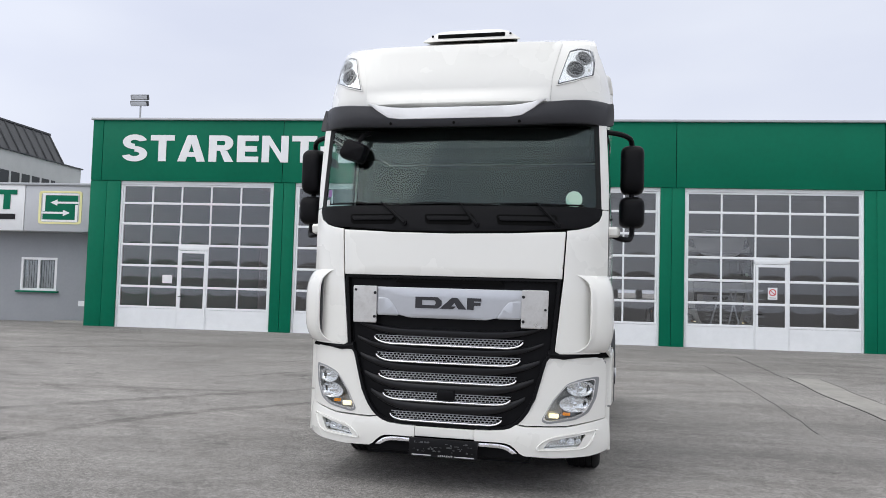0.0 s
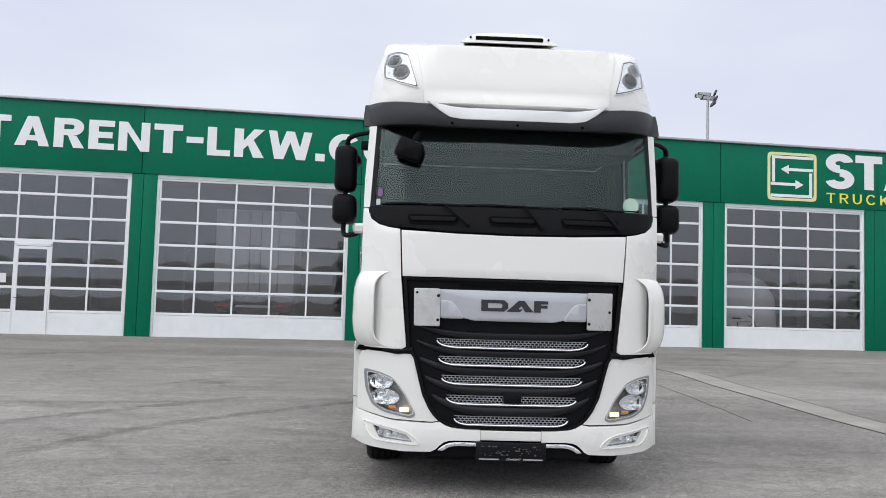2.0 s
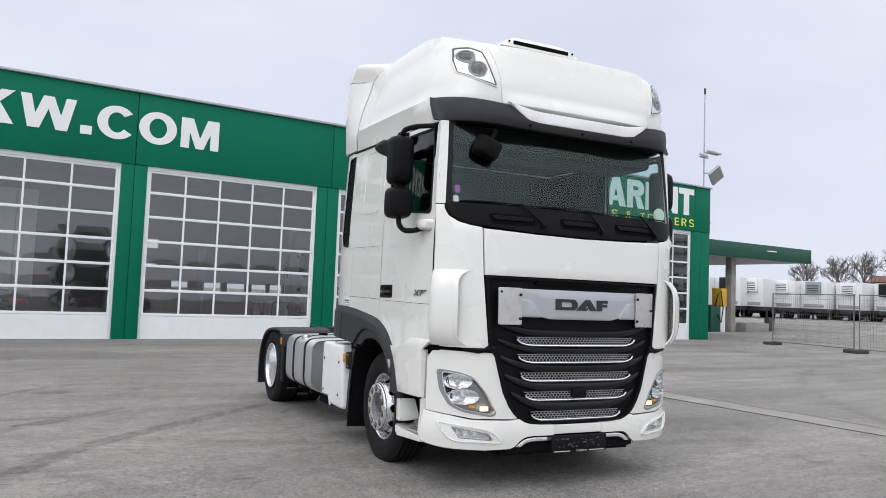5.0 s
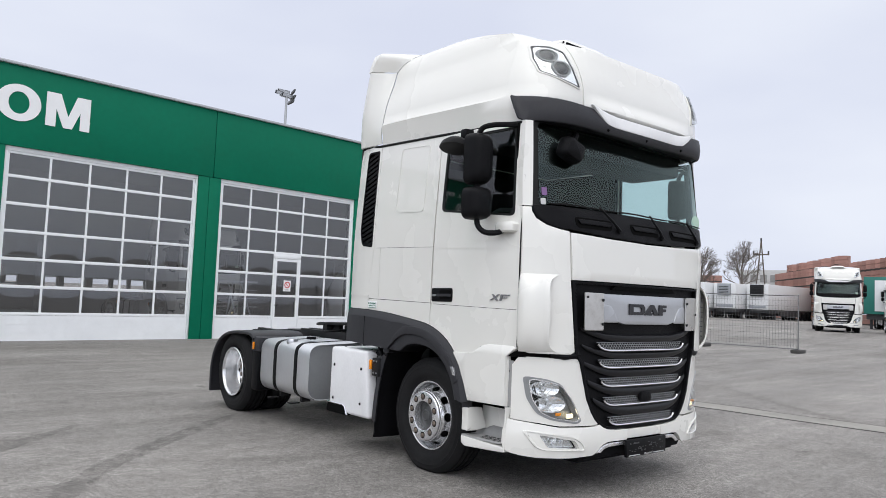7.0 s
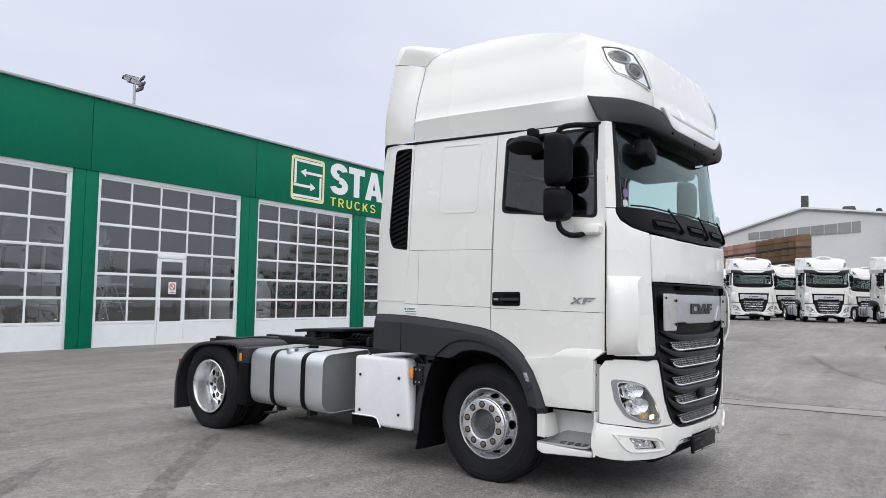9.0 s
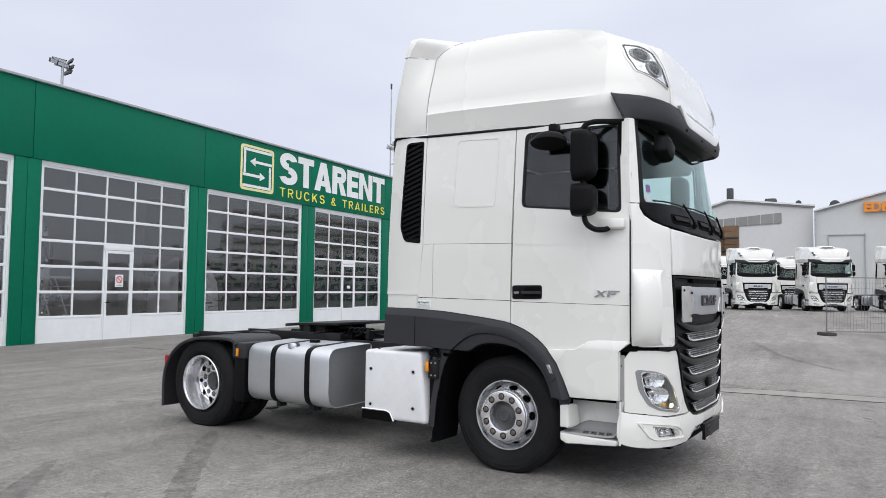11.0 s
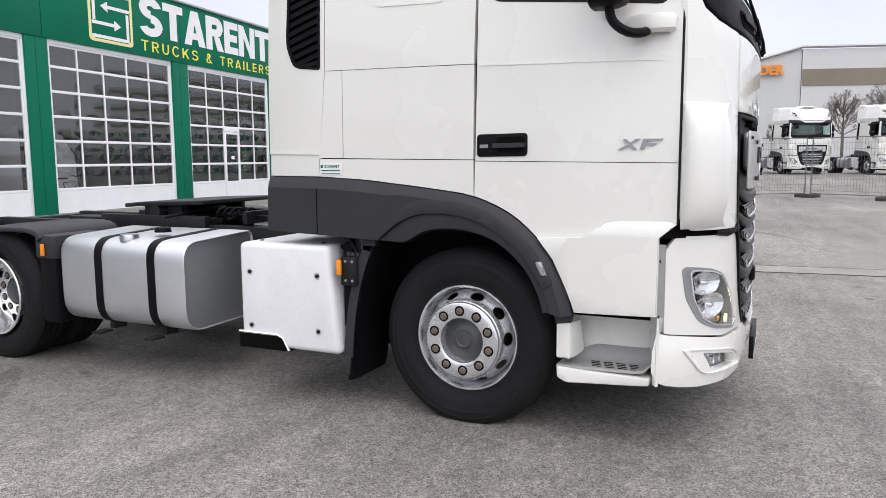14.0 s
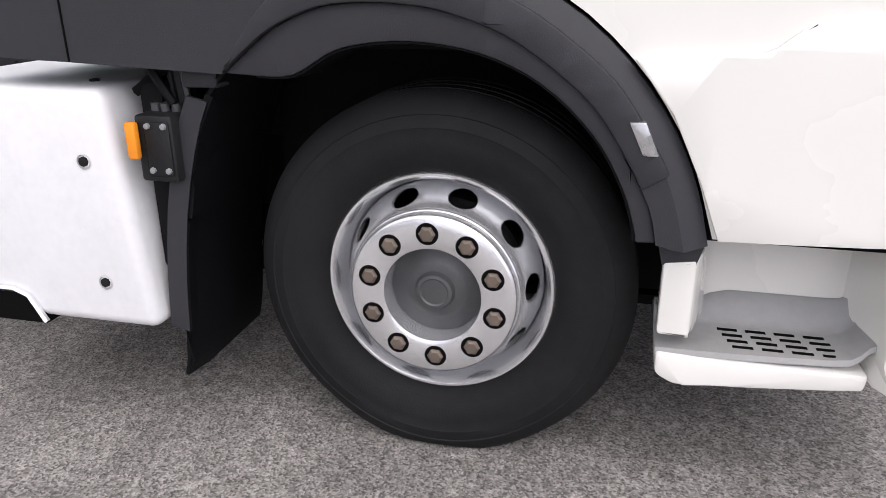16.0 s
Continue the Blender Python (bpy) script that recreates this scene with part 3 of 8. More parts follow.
def sectional_door(k, x0, x1, walk_door):
    d = tagged(new(f"door_{k}"), "white sectional garage door with rows of grey glass panes" + (" and a narrow walk-through door" if walk_door else ""), "garage door", "sectional doors of the hall", "structure")
    d.matrix_basis = pose((x0 + x1) / 2, DY, 0)
    h = (x1 - x0) / 2
    b = 0.036
    cols = [-h + 0.10 + (2 * h - 0.20) * i / 5 for i in range(6)]
    wd = (-0.47, 0.42) if walk_door else None
    part("jamb", solid((-h, -h + 0.07, -0.02, 0.10, 0, 4.55), bevel=0.006), M_DOORW, d)
    part("jamb", solid((h - 0.07, h, -0.02, 0.10, 0, 4.55), bevel=0.006), M_DOORW, d)
    # rails between the rows, in two pieces where the walk-through door cuts them
    for i, z in enumerate(ROWZ):
        spans = [(-h + 0.075, h - 0.075)]
        if wd and z < 2.5:
            spans = [(-h + 0.075, wd[0] - 0.05), (wd[1] + 0.05, h - 0.075)]
        for a, c in spans:
            t = 0.055 if i == len(ROWZ) - 1 else b
            part("rail", solid((a, c, 0.0, 0.05, z - t, z + t if i < 6 else z), bevel=0.006), M_DOORW, d)
    for r in range(6):
        za, zb = ROWZ[r] + b, ROWZ[r + 1] - (b if r < 5 else 0.055)
        for i in range(6):
            x = cols[i]
            if i in (0, 5):
                x = -h + 0.1 if i == 0 else h - 0.1
            if wd and r < 3 and i in (2, 3):
                continue
            part("mullion", solid((x - 0.025, x + 0.025, 0.004, 0.046, za, zb)), M_DOORW, d)
        for i in range(5):
            a, c = cols[i] + 0.025, cols[i + 1] - 0.025
            if wd and r < 3:
                if i == 2:
                    continue
                if i == 1:
                    c = wd[0] - 0.05
                if i == 3:
                    a = wd[1] + 0.05
            clear_inside(part("pane", sagged_pane(a, c, za, zb, 0.020), M_PANE, d), 1, 1, 64)
    # solid lower section with fine horizontal ribs
    spans = [(-h + 0.075, h - 0.075)] if not wd else [(-h + 0.075, wd[0] - 0.05), (wd[1] + 0.05, h - 0.075)]
    for a, c in spans:
        boxes = [(a, c, 0.0, 0.05, 0.02 + 0.107 * i, 0.02 + 0.107 * i + 0.1045) for i in range(6)]
        part("bottom_panel", solid(*boxes, (a, c, 0.008, 0.045, 0.02, 0.66)), M_DOORW, d)
    part("bottom_seal", solid((-h + 0.03, h - 0.03, 0.005, 0.04, 0.0, 0.021)), M_GASK, d)
    if wd:
        a, c = wd
        for p, q, zz in ((a - 0.05, a - 0.006, (0.02, 2.55)), (c + 0.006, c + 0.05, (0.02, 2.55))):
            part("door_post", solid((p, q, -0.006, 0.05, *zz), bevel=0.005), M_DOORW, d)
        leaf = part("walk_door", solid((a, a + 0.075, -0.012, 0.04, 0.05, 2.49), (c - 0.075, c, -0.012, 0.04, 0.05, 2.49), (a + 0.075, c - 0.075, -0.012, 0.04, 2.41, 2.49),
                                       (a + 0.075, c - 0.075, -0.010, 0.04, 0.05, 0.70), (a + 0.075, c - 0.075, -0.012, 0.04, 1.31, 1.38), (a + 0.075, c - 0.075, -0.012, 0.04, 1.965, 2.035)), M_DOORW, d, "narrow glazed door leaf")
        part("door_head", solid((a - 0.05, c + 0.05, -0.006, 0.05, 2.50, 2.625), bevel=0.005), M_DOORW, d)
        for za, zb in ((0.70, 1.31), (1.38, 1.965), (2.035, 2.41)):
            clear_inside(part("pane", sagged_pane(a + 0.075, c - 0.075, za, zb, 0.008), M_PANE, leaf), 1, 1, 64)
        bmh = tube([(a + 0.04, -0.012, 1.06), (a + 0.04, -0.06, 1.06), (a + 0.16, -0.06, 1.06)], 0.011, 6)
        part("lever_handle", bmh, M_BLACK, leaf)
    return d


for k, (a, c, w) in enumerate(DOORS, 1):
    sectional_door(k, a, c, w)

FACE = Matrix.Rotation(radians(90), 4, "X")


# signs on the fascia: heavy block letters made of strokes
def arc_band(cx, cz, rx, rz, w, a0, a1, n=14):
    """Quads of a curved stroke of width w inside an ellipse."""
    out = []
    for k in range(n):
        q = []
        for a, inner in ((a0 + (a1 - a0) * k / n, 0), (a0 + (a1 - a0) * (k + 1) / n, 0), (a0 + (a1 - a0) * (k + 1) / n, 1), (a0 + (a1 - a0) * k / n, 1)):
            c, si = math.cos(radians(a)), math.sin(radians(a))
            q.append((cx + (rx - w * inner) * c, cz + (rz - 0.82 * w * inner) * si))
        out.append(q)
    return out


def bar(x0, x1, z0, z1):
    return [(x0, z0), (x1, z0), (x1, z1), (x0, z1)]


def glyph(ch, w):
    """Strokes of a heavy capital one unit high; w: stroke width. Returns the width and the polygons."""
    h = 0.82 * w
    if ch == "T":
        return 0.78, [bar(0, 0.78, 1 - h, 1), bar(0.39 - w / 2, 0.39 + w / 2, 0, 1 - h)]
    if ch == "E":
        return 0.68, [bar(0, w, 0, 1), bar(w, 0.68, 1 - h, 1), bar(w, 0.63, 0.5 - h / 2, 0.5 + h / 2), bar(w, 0.68, 0, h)]
    if ch == "L":
        return 0.64, [bar(0, w, 0, 1), bar(w, 0.64, 0, h)]
    if ch == "I":
        return w, [bar(0, w, 0, 1)]
    if ch == "N":
        return 0.84, [bar(0, w * 0.92, 0, 1), bar(0.84 - w * 0.92, 0.84, 0, 1), [(w * 0.92, 1), (w * 0.92, 1 - w * 1.35), (0.84 - w * 0.92, 0), (0.84 - w * 0.92, w * 1.35)]]
    if ch == "A":
        return 0.90, [[(0, 0), (w * 1.05, 0), (0.45 + w * 0.35, 1), (0.45 - w * 0.55, 1)], [(0.90, 0), (0.90 - w * 1.05, 0), (0.45 - w * 0.35, 1), (0.45 + w * 0.55, 1)], bar(0.22, 0.68, 0.18, 0.18 + h * 0.85)]
    if ch == "R":
        return 0.80, [bar(0, w, 0, 1), bar(w, 0.48, 1 - h, 1), bar(w, 0.48, 0.42, 0.42 + h), *arc_band(0.47, 0.71, 0.31, 0.29, w, -90, 90), [(0.36, 0.42), (0.36 + w * 0.9, 0.42), (0.80, 0), (0.80 - w * 1.1, 0)]]
    if ch == "K":
        return 0.84, [bar(0, w, 0, 1), [(w, 0.28), (w, 0.58), (0.84 - w * 1.15, 1), (0.84, 1)], [(w + 0.10, 0.50), (w + 0.28, 0.62), (0.84, 0), (0.84 - w * 1.2, 0)]]
    if ch == "W":
        d = w * 0.92
        return 1.24, [[(0, 1), (d, 1), (0.31 + d * 0.45, 0), (0.31 - d * 0.55, 0)], [(0.62 - d * 0.5, 1), (0.62 + d * 0.5, 1), (0.31 + d * 0.55, 0), (0.31 - d * 0.45, 0)], [(0.62 - d * 0.5, 1), (0.62 + d * 0.5, 1), (0.93 + d * 0.45, 0), (0.93 - d * 0.55, 0)], [(1.24 - d, 1), (1.24, 1), (0.93 + d * 0.55, 0), (0.93 - d * 0.45, 0)]]
    if ch == "M":
        return 1.02, [bar(0, w * 0.9, 0, 1), bar(1.02 - w * 0.9, 1.02, 0, 1), [(w * 0.3, 1), (w * 1.25, 1), (0.51 + w * 0.4, 0), (0.51 - w * 0.4, 0)], [(1.02 - w * 0.3, 1), (1.02 - w * 1.25, 1), (0.51 - w * 0.4, 0), (0.51 + w * 0.4, 0)]]
    if ch == "O":
        return 0.96, arc_band(0.48, 0.5, 0.48, 0.53, w, 0, 360, 30)
    if ch == "C":
        return 0.90, arc_band(0.47, 0.5, 0.47, 0.53, w, 38, 322, 26)
    if ch == "U":
        return 0.82, [bar(0, w, 0.38, 1), bar(0.82 - w, 0.82, 0.38, 1), *arc_band(0.41, 0.39, 0.41, 0.41, w, 180, 360)]
    if ch == "S":
        return 0.82, [*arc_band(0.41, 0.735, 0.40, 0.285, w, 12, 270, 18), *arc_band(0.41, 0.275, 0.42, 0.295, w, -165, 90, 18)]
    if ch == "&":
        return 0.84, [*arc_band(0.36, 0.76, 0.24, 0.26, w, 0, 360, 20), *arc_band(0.33, 0.27, 0.33, 0.29, w, 60, 350, 20), [(0.18, 0.62), (0.18 + w, 0.62), (0.84, 0), (0.84 - w * 1.1, 0)]]
    if ch == ".":
        return w * 1.05, [bar(0, w * 1.05, 0, w * 1.05)]
    if ch == "-":
        return 0.46, [bar(0, 0.46, 0.40, 0.40 + h)]
    return 0.36, []


def word(text, x0, x1, z0, z1, ma, parent, w=0.25, gap=0.09, name="letter"):
    widths = [glyph(c, w)[0] for c in text]
    k = (x1 - x0) / (sum(widths) + gap * (len(text) - 1))
    x, h = x0, z1 - z0
    for c, wd in zip(text, widths):
        bm = bmesh.new()
        for i, poly in enumerate(glyph(c, w)[1]):
            y = -0.014 - 0.0006 * (i % 5)
            a = [bm.verts.new((u * k, y, v * h)) for u, v in poly]
            b = [bm.verts.new((u * k, 0.0, v * h)) for u, v in poly]
            bm.faces.new(a)
            for j in range(len(a)):
                bm.faces.new((a[j], b[j], b[(j + 1) % len(a)], a[(j + 1) % len(a)]))
        if len(bm.faces):
            part(name, bm, ma, parent, m=pose(x, 0, z0), smooth=0)
        x += (wd + gap) * k


sign = thing("company_sign", "large white block letters on the green fascia", "sign", m=pose(0, FY0 - 0.004, 0))
word("STARENT-LKW.COM", -12.26, 1.32, 5.28, 6.11, M_SIGNW, sign, 0.255, 0.11)
sign2 = thing("company_sign", "framed arrow mark with white and yellow letters on green", "sign", m=pose(0, FY0 - 0.004, 0))
word("STARENT", 14.20, 21.52, 5.31, 6.44, M_SIGNW, sign2, 0.27, 0.05)
word("TRUCKS & TRAILERS", 14.24, 21.54, 4.83, 5.15, M_SIGNY, sign2, 0.16, 0.42)


def arrow_mark(parent, x0, x1, z0, z1, border, field, ink):
    """A square mark: frame, and two bars with arrow heads that form an S."""
    w, h = x1 - x0, z1 - z0
    place = lambda u, v, d: (x0 + u * w, -0.012 + d, z0 + v * h)
    sq = lambda a: rounded([(a, a), (1 - a, a), (1 - a, 1 - a), (a, 1 - a)], 0.09)
    part("mark_border", sheet(sq(0), [sq(0.055)], place, 0.012), border, parent)
    part("upper_arrow", sheet([(0.27, 0.65), (0.43, 0.745), (0.43, 0.68), (0.93, 0.68), (0.93, 0.62), (0.43, 0.62), (0.43, 0.555)], [], place, 0.012), ink, parent)
    part("lower_arrow", sheet([(0.73, 0.34), (0.57, 0.435), (0.57, 0.37), (0.07, 0.37), (0.07, 0.31), (0.57, 0.31), (0.57, 0.245)], [], place, 0.012), ink, parent)
    part("mark_bar", sheet([(0.09, 0.93), (0.93, 0.93), (0.93, 0.87), (0.15, 0.87), (0.15, 0.38), (0.09, 0.38)], [], place, 0.010), ink, parent)
    part("mark_bar", sheet([(0.07, 0.07), (0.91, 0.07), (0.91, 0.59), (0.85, 0.59), (0.85, 0.13), (0.07, 0.13)], [], place, 0.010), ink, parent)


M_CREAM = mat("pale_yellow_frame", (0.82, 0.78, 0.38), 0.4, vary=0.03)
arrow_mark(sign2, 12.16, 13.88, 4.83, 6.39, M_CREAM, M_GREEN, M_SIGNW)


# ---- tractor unit: built once at the origin, front axle at y = 0, front towards -y ----
# near-black for joints and bolts; also the shade inside recesses, put into the colour
M_CAVITY = mat("black_parts_and_recess_shade", (0.005, 0.005, 0.005), 0.9, vary=0.1, spec=0.05)
M_DASH = mat("dashboard_plastic", (0.022, 0.022, 0.024), 0.7, spec=0.2, vary=0.15)
M_LINING = mat("cab_lining", (0.035, 0.037, 0.037), 0.9, spec=0.1, vary=0.015)
M_SEAT = mat("dark_seat_fabric", (0.02, 0.021, 0.025), 0.95, spec=0.1, vary=0.25, scale=8)
M_AMBER = mat("amber_lens", (0.9, 0.30, 0.02), 0.25, vary=0.08)
M_RED = mat("red_lens", (0.45, 0.02, 0.02), 0.25, vary=0.08)
M_REFL = mat("lamp_reflector", (0.93, 0.93, 0.94), 0.16, metal=0.75, vary=0.08, scale=9)
M_LAMPIN = mat("silvered_lamp_housing", (0.46, 0.465, 0.47), 0.25, metal=0.7, vary=0.2, scale=14)
M_BEZEL = mat("grey_lamp_bezel", (0.26, 0.265, 0.27), 0.4, vary=0.05)
M_LENS = glass("clear_lamp_lens", (0.97, 0.98, 0.98), 0.97, f0=0.03)
M_WHITEBOX = mat("scuffed_white_locker", (0.80, 0.80, 0.81), 0.42, vary=0.05, scale=3, dirt=0.16, dirt_color=(0.45, 0.45, 0.45))
M_TANK = mat("dull_tank_aluminium", (0.66, 0.67, 0.69), 0.42, metal=0.85, vary=0.06, scale=4, bump=0.05, bump_scale=260)
M_TANKEND = mat("grey_tank_end", (0.36, 0.37, 0.38), 0.45, metal=0.6, vary=0.08)
M_TREAD = mat("grey_tread_and_return_shade", (0.33, 0.33, 0.325), 0.6, vary=0.1, bump=0.2, bump_scale=300)
M_HUB = mat("grey_hub", (0.085, 0.087, 0.09), 0.45, metal=0.4, vary=0.15, scale=9)
M_BADGE = mat("dull_chrome_badge", (0.34, 0.34, 0.35), 0.25, metal=0.8, vary=0.05)
M_NUT = mat("worn_wheel_nut", (0.17, 0.135, 0.11), 0.5, metal=0.4, vary=0.3, scale=20)
M_STEEL = mat("greasy_steel", (0.020, 0.020, 0.021), 0.45, spec=0.25, metal=0.2, vary=0.4, scale=6, bump=0.3, bump_scale=60)
M_PLATE = mat("black_plate_holder", (0.007, 0.007, 0.008), 0.4, vary=0.2, spec=0.15)
M_BAR = mat("pale_print", (0.55, 0.55, 0.55), 0.5, vary=0.05)
M_SHEETST = mat("worn_steel_plate", (0.62, 0.61, 0.59), 0.30, metal=0.8, vary=0.08, scale=5, dirt=0.4, dirt_color=(0.34, 0.31, 0.28))
M_STICKG = mat("pale_green_sticker", (0.45, 0.62, 0.50), 0.5, vary=0.05)
M_STICKP = mat("purple_sticker", (0.20, 0.10, 0.26), 0.5, vary=0.05)
M_LEDGLOW, _n, _l, _b = nodes_of("daytime_lamp")
_b.inputs["Base Color"].default_value = (0.9, 0.88, 0.75, 1)
_b.inputs["Emission Color"].default_value = (1.0, 0.80, 0.42, 1)
_b.inputs["Emission Strength"].default_value = 1.1


M_MESH = mat("silver_grille_mesh", (0.27, 0.272, 0.275), 0.32, metal=0.7, vary=0.06)
M_LIP = mat("satin_chrome_strip", (0.92, 0.92, 0.93), 0.22, metal=0.85, vary=0.03)


def front_y(x):
    s = min(1.0, abs(x) / 1.22)
    return -1.36 + 0.10 * s**2 + 0.25 * s**8


def rake(x, z):
    return 0.0 if z < 2.0 else 0.22 * (z - 2.0) * (1 - 0.75 * min(1, abs(x) / 1.165) ** 6)


def front(off=0.0):
    return lambda x, z, d: (x, front_y(x) + rake(x, z) + off + d, z)


def lattice(xe, z0, smile, step=0.030, row=0.0165, n=3):
    """Slotted mesh above a curved lip: level bars and staggered webs between them, clipped by the lip."""
    bm = bmesh.new()

    def bar(xa, xb, za, zb):
        floor_a, floor_b = max(za, smile(xa) + 0.004), max(za, smile(xb) + 0.004)
        if floor_a >= zb or floor_b >= zb:
            return
        y = lambda x, z: front_y(x) - 0.002 + 0.2 * (z - z0)
        q = [bm.verts.new((x, y(x, z) + d, z)) for d in (0.0, 0.007) for x, z in ((xa, floor_a), (xb, floor_b), (xb, zb), (xa, zb))]
        for f in ((0, 1, 2, 3), (7, 6, 5, 4), (0, 4, 5, 1), (1, 5, 6, 2), (2, 6, 7, 3), (3, 7, 4, 0)):
            bm.faces.new([q[k] for k in f])

    m = int(xe / step) + 1
    for j in range(n + 1):
        z = z0 + row * j
        for i in range(-m, m):
            xa, xb = max(-xe, i * step), min(xe, (i + 1) * step)
            bar(xa, xb, z - 0.0020, z + 0.0020)
            if j < n:
                c = (i + 0.5 * (j % 2)) * step
                if abs(c) < xe - 0.006:
                    bar(c - 0.0034, c + 0.0034, z + 0.0020, z + row - 0.0020)
    return bm


def bump_y(x):
    s = min(1.0, abs(x) / 1.22)
    return -1.36 + 0.13 * s**2 + 0.27 * s**7


def bumper(off=0.0, swell=0.0):
    """The bumper's skin: across the front by x, then round the corner and back along the side."""
    def place(u, z, d):
        s, a = (1 if u >= 0 else -1), abs(u)
        t = min(1.0, max(0.0, (a - 1.0) / 0.22)) * radians(84)
        w = max(0.0, a - 1.19)
        x, y = min(a, 1.19) + 0.006 * (1 - math.exp(-w / 0.02)), bump_y(min(a, 1.19)) + w
        k = off + d - swell * math.sin(math.pi * min(1, max(0, (z - 0.34) / 0.30)))
        return (s * (0.985 * x - math.sin(t) * k), y + math.cos(t) * k, z)
    return place


def side_x(y, z):
    x = 1.205 - 0.045 * max(0.0, z - 1.9) ** 1.3
    if y < -0.6:
        x -= 0.04 * ((-0.6 - y) / 0.5) ** 2
    if y > 0.85:
        x -= 0.04 * ((y - 0.85) / 0.3) ** 2
    return x


def side(s, off=0.0):
    return lambda y, z, d: (s * (side_x(y, z) + off - d), y, z)


# width, front and corner depth of the high roof by height
ROOF = [(2.86, 1.160, -1.26, 0.42), (2.95, 1.172, -1.262, 0.42), (3.04, 1.192, -1.268, 0.42), (3.062, 1.172, -1.27, 0.40), (3.15, 1.162, -1.268, 0.385), (3.28, 1.135, -1.245, 0.37), (3.40, 1.095, -1.20, 0.32), (3.48, 1.065, -1.15, 0.28),
        (3.515, 1.055, -1.10, 0.22), (3.545, 1.048, -1.02, 0.15), (3.61, 1.032, -0.86, 0.08), (3.68, 1.005, -0.63, 0.16), (3.73, 0.97, -0.40, 0.24), (3.77, 0.91, -0.12, 0.24), (3.797, 0.82, 0.12, 0.18), (3.812, 0.68, 0.3, 0.1), (3.82, 0.42, 0.42, 0.06)]


def roof_at(z):
    for p, q in zip(ROOF, ROOF[1:]):
        if z <= q[0]:
            t = max(0.0, (z - p[0]) / (q[0] - p[0]))
            return [a + (c - a) * t for a, c in zip(p, q)][1:]
    return ROOF[-1][1:]


def roof_y(x, z):
    w, yf, b = roof_at(z)
    return yf + b * min(1.0, abs(x) / w) ** 8


def roof_front(off=0.0):
    return lambda x, z, d: (x, roof_y(x, z) + off + d, z)


def half_ring(w, yf, b, yr, n=14, m=6, grow=0.0, power=8):
    """Plan outline from the front's centre round the corner and along the side to yr, for x > 0."""
    pts = []
    for i in range(n + 1):
        s = math.sin(math.pi / 2 * i / n) ** 0.8
        pts.append(((w + grow) * s, yf - grow + b * s**power))
    y0 = pts[-1][1]
    pts += [(w + grow, y0 + (yr - y0) * j / m) for j in range(1, m + 1)]
    return pts


def skin(rows, thick, close=False):
    """A surface through rows of points, given thickness inwards."""
    bm = bmesh.new()
    vs = [[bm.verts.new(p) for p in row] for row in rows]
    for a, b in zip(vs, vs[1:]):
        n = len(a)
        for k in range(n if close else n - 1):
            f = (a[k], a[(k + 1) % n], b[(k + 1) % n], b[k])
            if len({tuple(v.co) for v in f}) >= 3:
                bm.faces.new(f)
    bmesh.ops.remove_doubles(bm, verts=bm.verts, dist=0.0002)
    bmesh.ops.recalc_face_normals(bm, faces=bm.faces)
    if thick:
        bmesh.ops.solidify(bm, geom=bm.faces[:], thickness=thick)
    return bm


def mirror_ring(half):
    return [(-x, y) for x, y in half[:0:-1]] + half


XC = [i * 0.07 for i in range(-17, 18)]
UC = XC + [s * u for s in (-1, 1) for u in (1.085, 1.145, 1.17, 1.205, 1.22, 1.24, 1.27, 1.30)]
ZC = [0.3 + 0.12 * i for i in range(30)]
YC = [-1.2 + 0.15 * i for i in range(18)]


def mir(poly, s):
    return [(s * x, z) for x, z in poly]


ARCH_TOP = [(1.17, 1.365), (0.81, 1.362), (0.55, 1.348), (0.29, 1.322), (0.08, 1.298), (-0.105, 1.268), (-0.29, 1.19), (-0.43, 1.075), (-0.53, 0.94), (-0.585, 0.82), (-0.615, 0.71)]
ARCH_IN = [(-0.51, 0.71), (-0.49, 0.79), (-0.43, 0.90), (-0.37, 0.985), (-0.29, 1.055), (-0.19, 1.12), (-0.08, 1.16), (0.0, 1.175), (0.10, 1.18), (0.20, 1.17), (0.30, 1.13), (0.37, 1.08), (0.43, 1.03)]


def flow(pts, n):
    """A smooth line through points."""
    out = []
    for i in range(len(pts) - 1):
        a, b, c, d = (Vector(pts[max(0, i - 1)]), Vector(pts[i]), Vector(pts[i + 1]), Vector(pts[min(len(pts) - 1, i + 2)]))
        for k in range(n):
            u = k / n
            out.append(tuple(0.5 * (2 * b + (c - a) * u + (2 * a - 5 * b + 4 * c - d) * u**2 + (3 * b - a - 3 * c + d) * u**3)))
    return out + [tuple(pts[-1])]


ARCH_IN, ARCH_TOP = flow(ARCH_IN, 3), flow(ARCH_TOP, 3)
ARCH_LIP = flow([(0.36, 1.026), (0.27, 1.03), (0.163, 1.086), (0.015, 1.104), (-0.137, 1.083), (-0.264, 1.025), (-0.37, 0.928), (-0.433, 0.826), (-0.463, 0.743), (-0.47, 0.708)], 4)


def arch_top(y0, y1):
    """The upper line of the skirt from y0 to y1, y1 the larger."""
    return [p for p in reversed(ARCH_TOP) if y0 - 1e-6 <= p[0] <= y1 + 1e-6]


